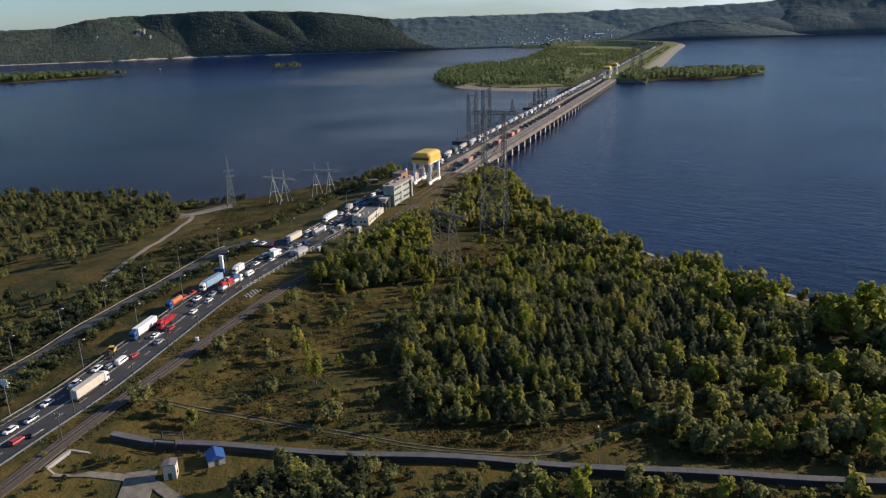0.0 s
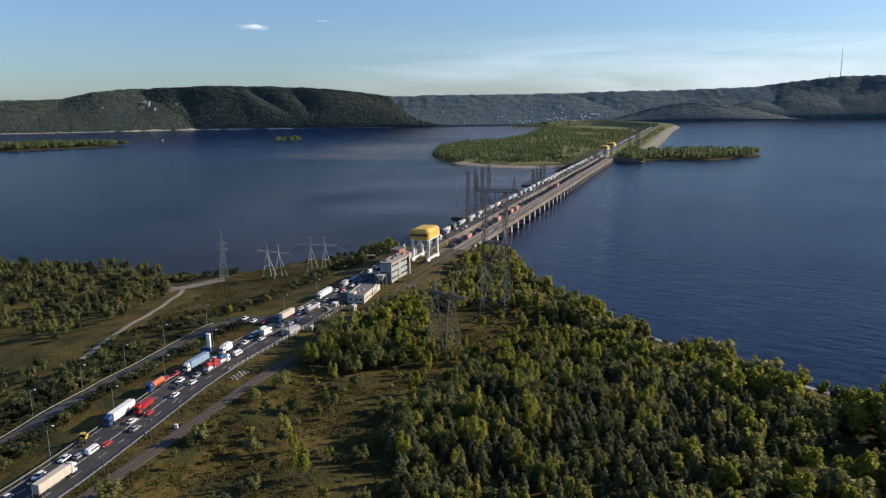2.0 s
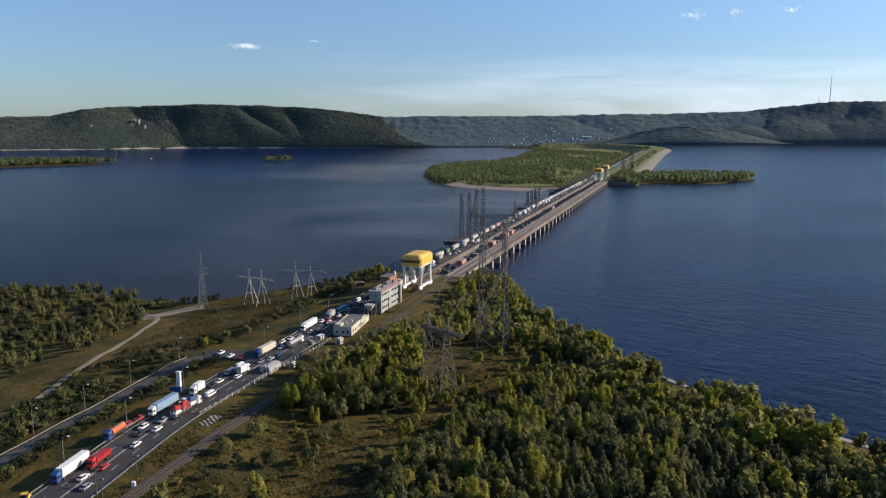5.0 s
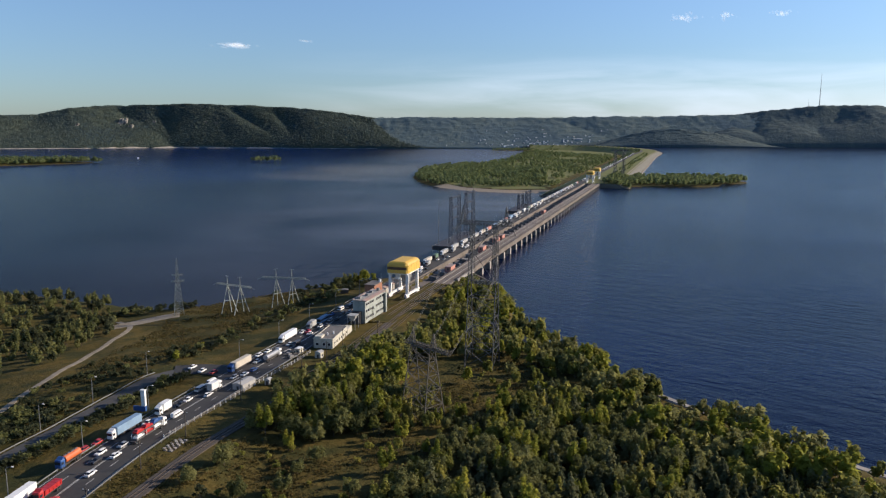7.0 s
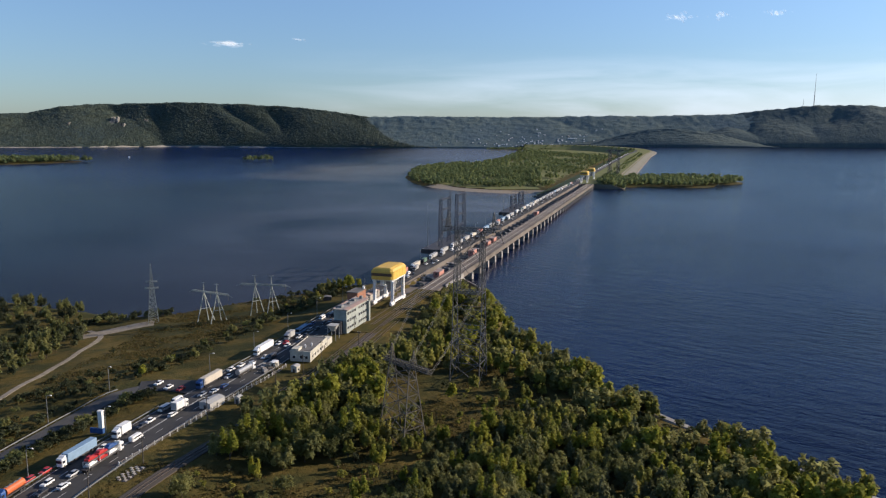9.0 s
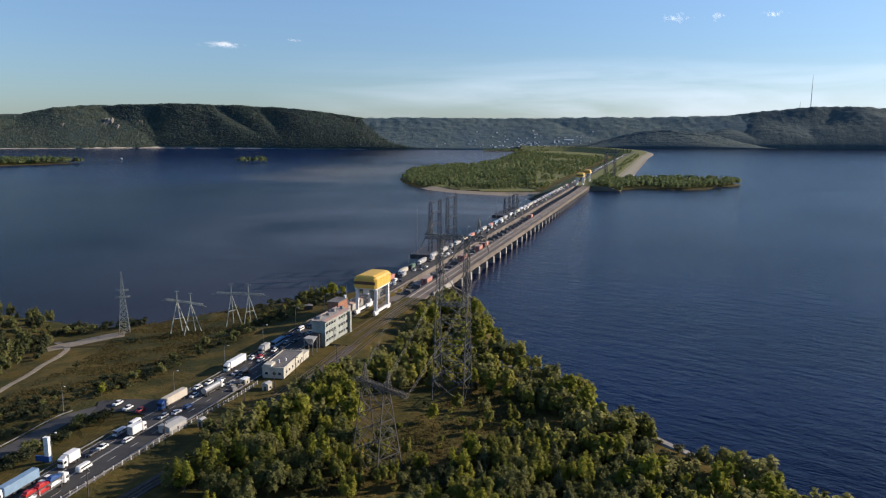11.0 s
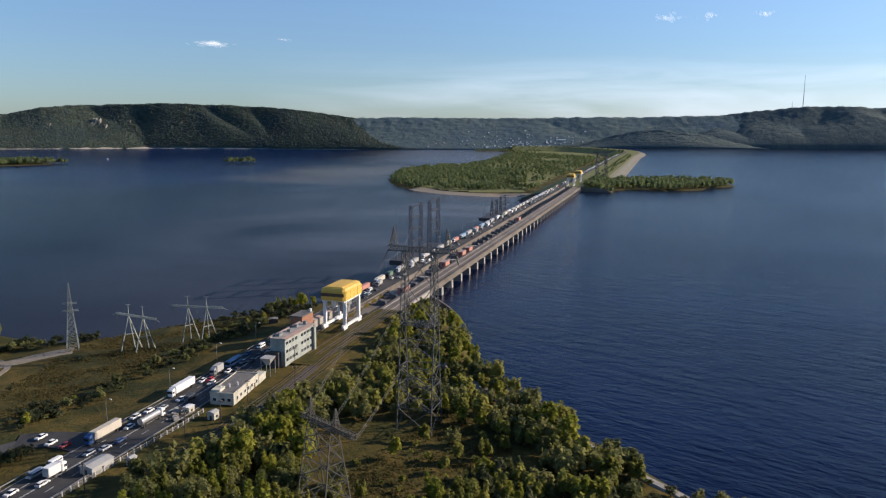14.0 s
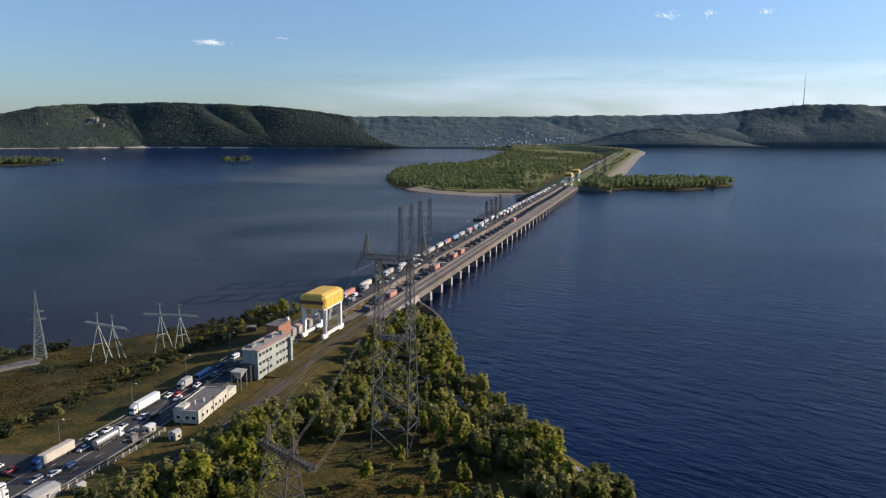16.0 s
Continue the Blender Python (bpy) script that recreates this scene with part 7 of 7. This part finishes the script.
for x0, x1, tall in ((-1780, -1540, 11), (-1530, -1290, 14), (-1270, -1120, 12), (-1060, -900, 15), (-2700, -1800, 5), (-880, -300, 5)):
    g, n = Geo(), int((x1 - x0) / 12)
    for i in range(n + 1):
        x = x0 + (x1 - x0) * i / n
        y = float(np.interp(x, [-4200, -2350, -1830, -1415, -980, -315, 400], [3600, 3915, 4093, 4287, 4480, 4800, 4860]))
        h = tall * (0.6 + 0.5 * noise.noise(Vector((x / 40, 1.5, 0)))) * min(1, i / 2, (n - i) / 2)
        k = min(1.1, 4553 / (y - 147))
        x, y = 25 + (x - 25) * k, 147 + (y - 147) * k + 12
        g.v += [(x, y - 18, WATER_DOWN - 1), (x, y + 4, WATER_DOWN + h), (x, y + 40, WATER_DOWN + h * 1.1)]
    g.f = [(3 * i + k, 3 * i + 3 + k, 3 * i + 4 + k, 3 * i + 1 + k) for i in range(n) for k in range(2)]
    tagged(part("shore_bank", g, M["sand"]), "pale sandy bank along the far shore", "bank", kind="structure")

# revetment and quay along the reservoir shore
QUAY = resample([(30, 500), (38, 478), (44, 464), (55, 443), (80, 396), (99, 359), (126, 318), (152, 284), (215, 215)], 6)
tagged(part("pavement_quay", ribbon(QUAY, -1.3, 1.3, -2.2, 1.2), M["concrete"]), "pale concrete quay path along the reservoir", "pavement", kind="structure")
qs = sideways(QUAY)
rev = thing("revetment", "sloping concrete slabs along the reservoir shore", "revetment", kind="structure")
for a, b, na, nb in zip(QUAY, QUAY[1:], qs, qs[1:]):
    top = [a + na * 1.4, b + nb * 1.4]
    low = [a + na * 13 + Vector((0, 0, -7.2)), b + nb * 13 + Vector((0, 0, -7.2))]
    k = (b - a) * 0.02
    pts = [top[0] + k, top[1] - k, low[1] - k, low[0] + k]
    part("slab", Geo().hull8([(p.x, p.y, p.z - 2.75) for p in pts][::-1], [(p.x, p.y, p.z - 2.35) for p in pts][::-1]), M["concrete"], rev)
curve = [Vector((31 + 19 * math.sin(f * math.pi * 0.62), 634 - 95 * f, 0)) for f in np.linspace(0, 1, 14)]
wall = thing("wing_quay", "curved concrete quay wall beside the dam head", "wall", kind="structure")
for a, b in zip(curve, curve[1:]):
    d = (b - a).normalized()
    n = Vector((d.y, -d.x, 0)) * 0.6
    part("wall_section", Geo().hull8([(p.x, p.y, -12) for p in (a - n, b - n, b + n, a + n)], [(p.x, p.y, -2.6) for p in (a - n, b - n, b + n, a + n)]), M["deck"], wall)
BEACH = resample([(20, 1790), (60, 1705), (110, 1655), (175, 1622), (240, 1624), (300, 1632)], 20)
tagged(part("beach", ribbon(BEACH, -26, 10, 0, drape=0.5, cols=5), M["dirt"]), "pale sandy beach of the island", "beach", kind="structure")

# clouds: loose puffs far off
cm = M["cloud"]
for key, share in (("cloud", 0.075),):
    cn, cl = M[key].node_tree.nodes, M[key].node_tree.links
    mixer, clear, milk, both = cn.new("ShaderNodeMixShader"), cn.new("ShaderNodeBsdfTransparent"), cn.new("ShaderNodeBsdfTranslucent"), cn.new("ShaderNodeAddShader")
    milk.inputs["Color"].default_value = (0.5, 0.5, 0.5, 1)
    mixer.inputs[0].default_value = share
    cl.new(cn["Principled BSDF"].outputs[0], both.inputs[0])
    cl.new(milk.outputs[0], both.inputs[1])
    cl.new(clear.outputs[0], mixer.inputs[1])
    cl.new(both.outputs[0], mixer.inputs[2])
    cl.new(mixer.outputs[0], cn["Material Output"].inputs["Surface"])


def cloud(x, z, wide, tall, puffs, size, seed, mat, words):
    """Loose wisps: many faint round flakes turned to the sun."""
    r = np.random.default_rng(seed)
    g = Geo()
    a = Vector((0.62, 0.72, 0)).normalized()
    b = Vector((-0.16, 0.14, 0.98)).normalized()
    for k in range(puffs):
        f = float(np.clip(r.normal() * 0.33, -1, 1))
        sc = size * (0.4 + 0.9 * r.random()) * max(0.25, 1 - abs(f))
        c = Vector((x + f * wide, 4900 + r.normal() * 25, z + r.normal() * tall * 0.3 * (1 - abs(f) * 0.7)))
        g.add([c + a * (2.6 * sc * math.cos(t * math.pi / 7) * (0.8 + 0.4 * r.random())) + b * (0.75 * sc * math.sin(t * math.pi / 7) * (0.8 + 0.4 * r.random())) for t in range(14)], [tuple(range(14))])
    ob = tagged(part("cloud", g, mat), words, "cloud", kind="stuff")
    ob.visible_shadow = False


PUFF = "small loose white cloud in the sky"
cloud(-1210, 609, 200, 30, 30, 15, 1, cm, PUFF)
cloud(1640, 802, 190, 40, 30, 17, 2, cm, PUFF)
cloud(1895, 813, 110, 34, 22, 16, 3, cm, PUFF)
cloud(2263, 838, 140, 28, 22, 15, 4, cm, PUFF)
cloud(-778, 640, 80, 12, 8, 9, 5, cm, PUFF)

ldr = thing("wheel_loader", "small yellow-brown wheel loader on the road edge", "loader", pose(-122.6, 249, 0.02, 0, 0, 190))
part("body", Geo().soft_box(-1.0, -2.6, 0.8, 1.0, 0.6, 1.7, 0.15), M["yellow"], ldr)
part("cab", Geo().soft_box(-0.8, -0.8, 1.7, 0.8, 0.7, 3.0, 0.15), M["glass"], ldr)
part("cab_roof", Geo().box(-0.9, -0.9, 3.0, 0.9, 0.8, 3.12, taper=0.08), M["yellow"], ldr)
part("boom", Geo().beam((0, 0.6, 1.3), (0, 3.0, 2.9), 0.35), M["brown"], ldr)
part("boom", Geo().beam((0, 3.0, 2.9), (0, 4.0, 1.0), 0.28), M["brown"], ldr)
part("bucket", Geo().box(-1.1, 3.6, 0.3, 1.1, 4.7, 1.1, ty=0.3), M["brown"], ldr)
wheels(ldr, (-0.95, 0.95), (-1.8, 1.2), 0.65, 0.45)

tagged(part("pavement_bank", ribbon(resample([(-168, 578), (-208, 592), (-244, 606), (-300, 628)], 6), -3.5, 3.5, 0, drape=0.5), M["concrete"]), "pale concrete bank strip by the river", "pavement", kind="structure")

tagged(part("rail_yard", ribbon(resample([(-52, 372), (-40, 407), (-27.5, 449), (-14, 499), (-2, 540)], 5), -6.2, 7.0, -0.27, 0.6), M["ground"]), "bare brown gravel yard beside the railway", "yard", kind="structure")
tagged(part("road_apron", ribbon(resample([(-114, 389), (-103, 391), (-93, 388.5), (-84, 384)], 4), -6.5, 6.5, -0.04, 0.9), M["asphalt"]), "wide asphalt apron where the side road joins", "road", kind="structure")
for off in (-5.0, 5.6):
    for k in (-0.76, 0.76):
        part("rail", ribbon(resample([(-50, 378), (-40, 407), (-27.5, 449), (-14, 499)], 5), off + k - 0.08, off + k + 0.08, -0.1, 0.2, cols=1), M["rail"], bpy.data.objects["rail_yard"])

# small things: a lamp by the duct, a sign board, a boat on the river
copy_thing(lamp, pose(38.3, 174.6, ground_at(38.3, 174.6), 0, 0, 90))
sign = thing("sign_board", "blank white road sign board on two steel posts", "sign", pose(-147.5, 224.1, ground_at(-147.5, 224.1), 0, 0, -12))
part("board", Geo().box(-1.3, -0.06, 2.4, 1.3, 0.06, 5.4), M["white"], sign)
for x in (-0.9, 0.9):
    part("post", Geo().tube((x, 0.1, -0.5), (x, 0.1, 5.2), 0.07), M["steel"], sign)
boat = thing("motor_boat", "small white motor boat on the river", "boat", pose(-1217, 3214, WATER_DOWN, 0, 0, 60))
part("hull", Geo().hull8([(-1.2, -5, -0.4), (1.2, -5, -0.4), (0.3, 6, -0.4), (-0.3, 6, -0.4)], [(-1.9, -5.2, 1.4), (1.9, -5.2, 1.4), (0.3, 7.4, 1.9), (-0.3, 7.4, 1.9)]), M["white"], boat)
part("cabin", Geo().soft_box(-1.2, -3.0, 1.45, 1.2, 1.6, 3.4, 0.25), M["white"], boat)
part("window", Geo().box(-1.0, 1.55, 2.2, 1.0, 1.64, 3.0), M["glass"], boat)
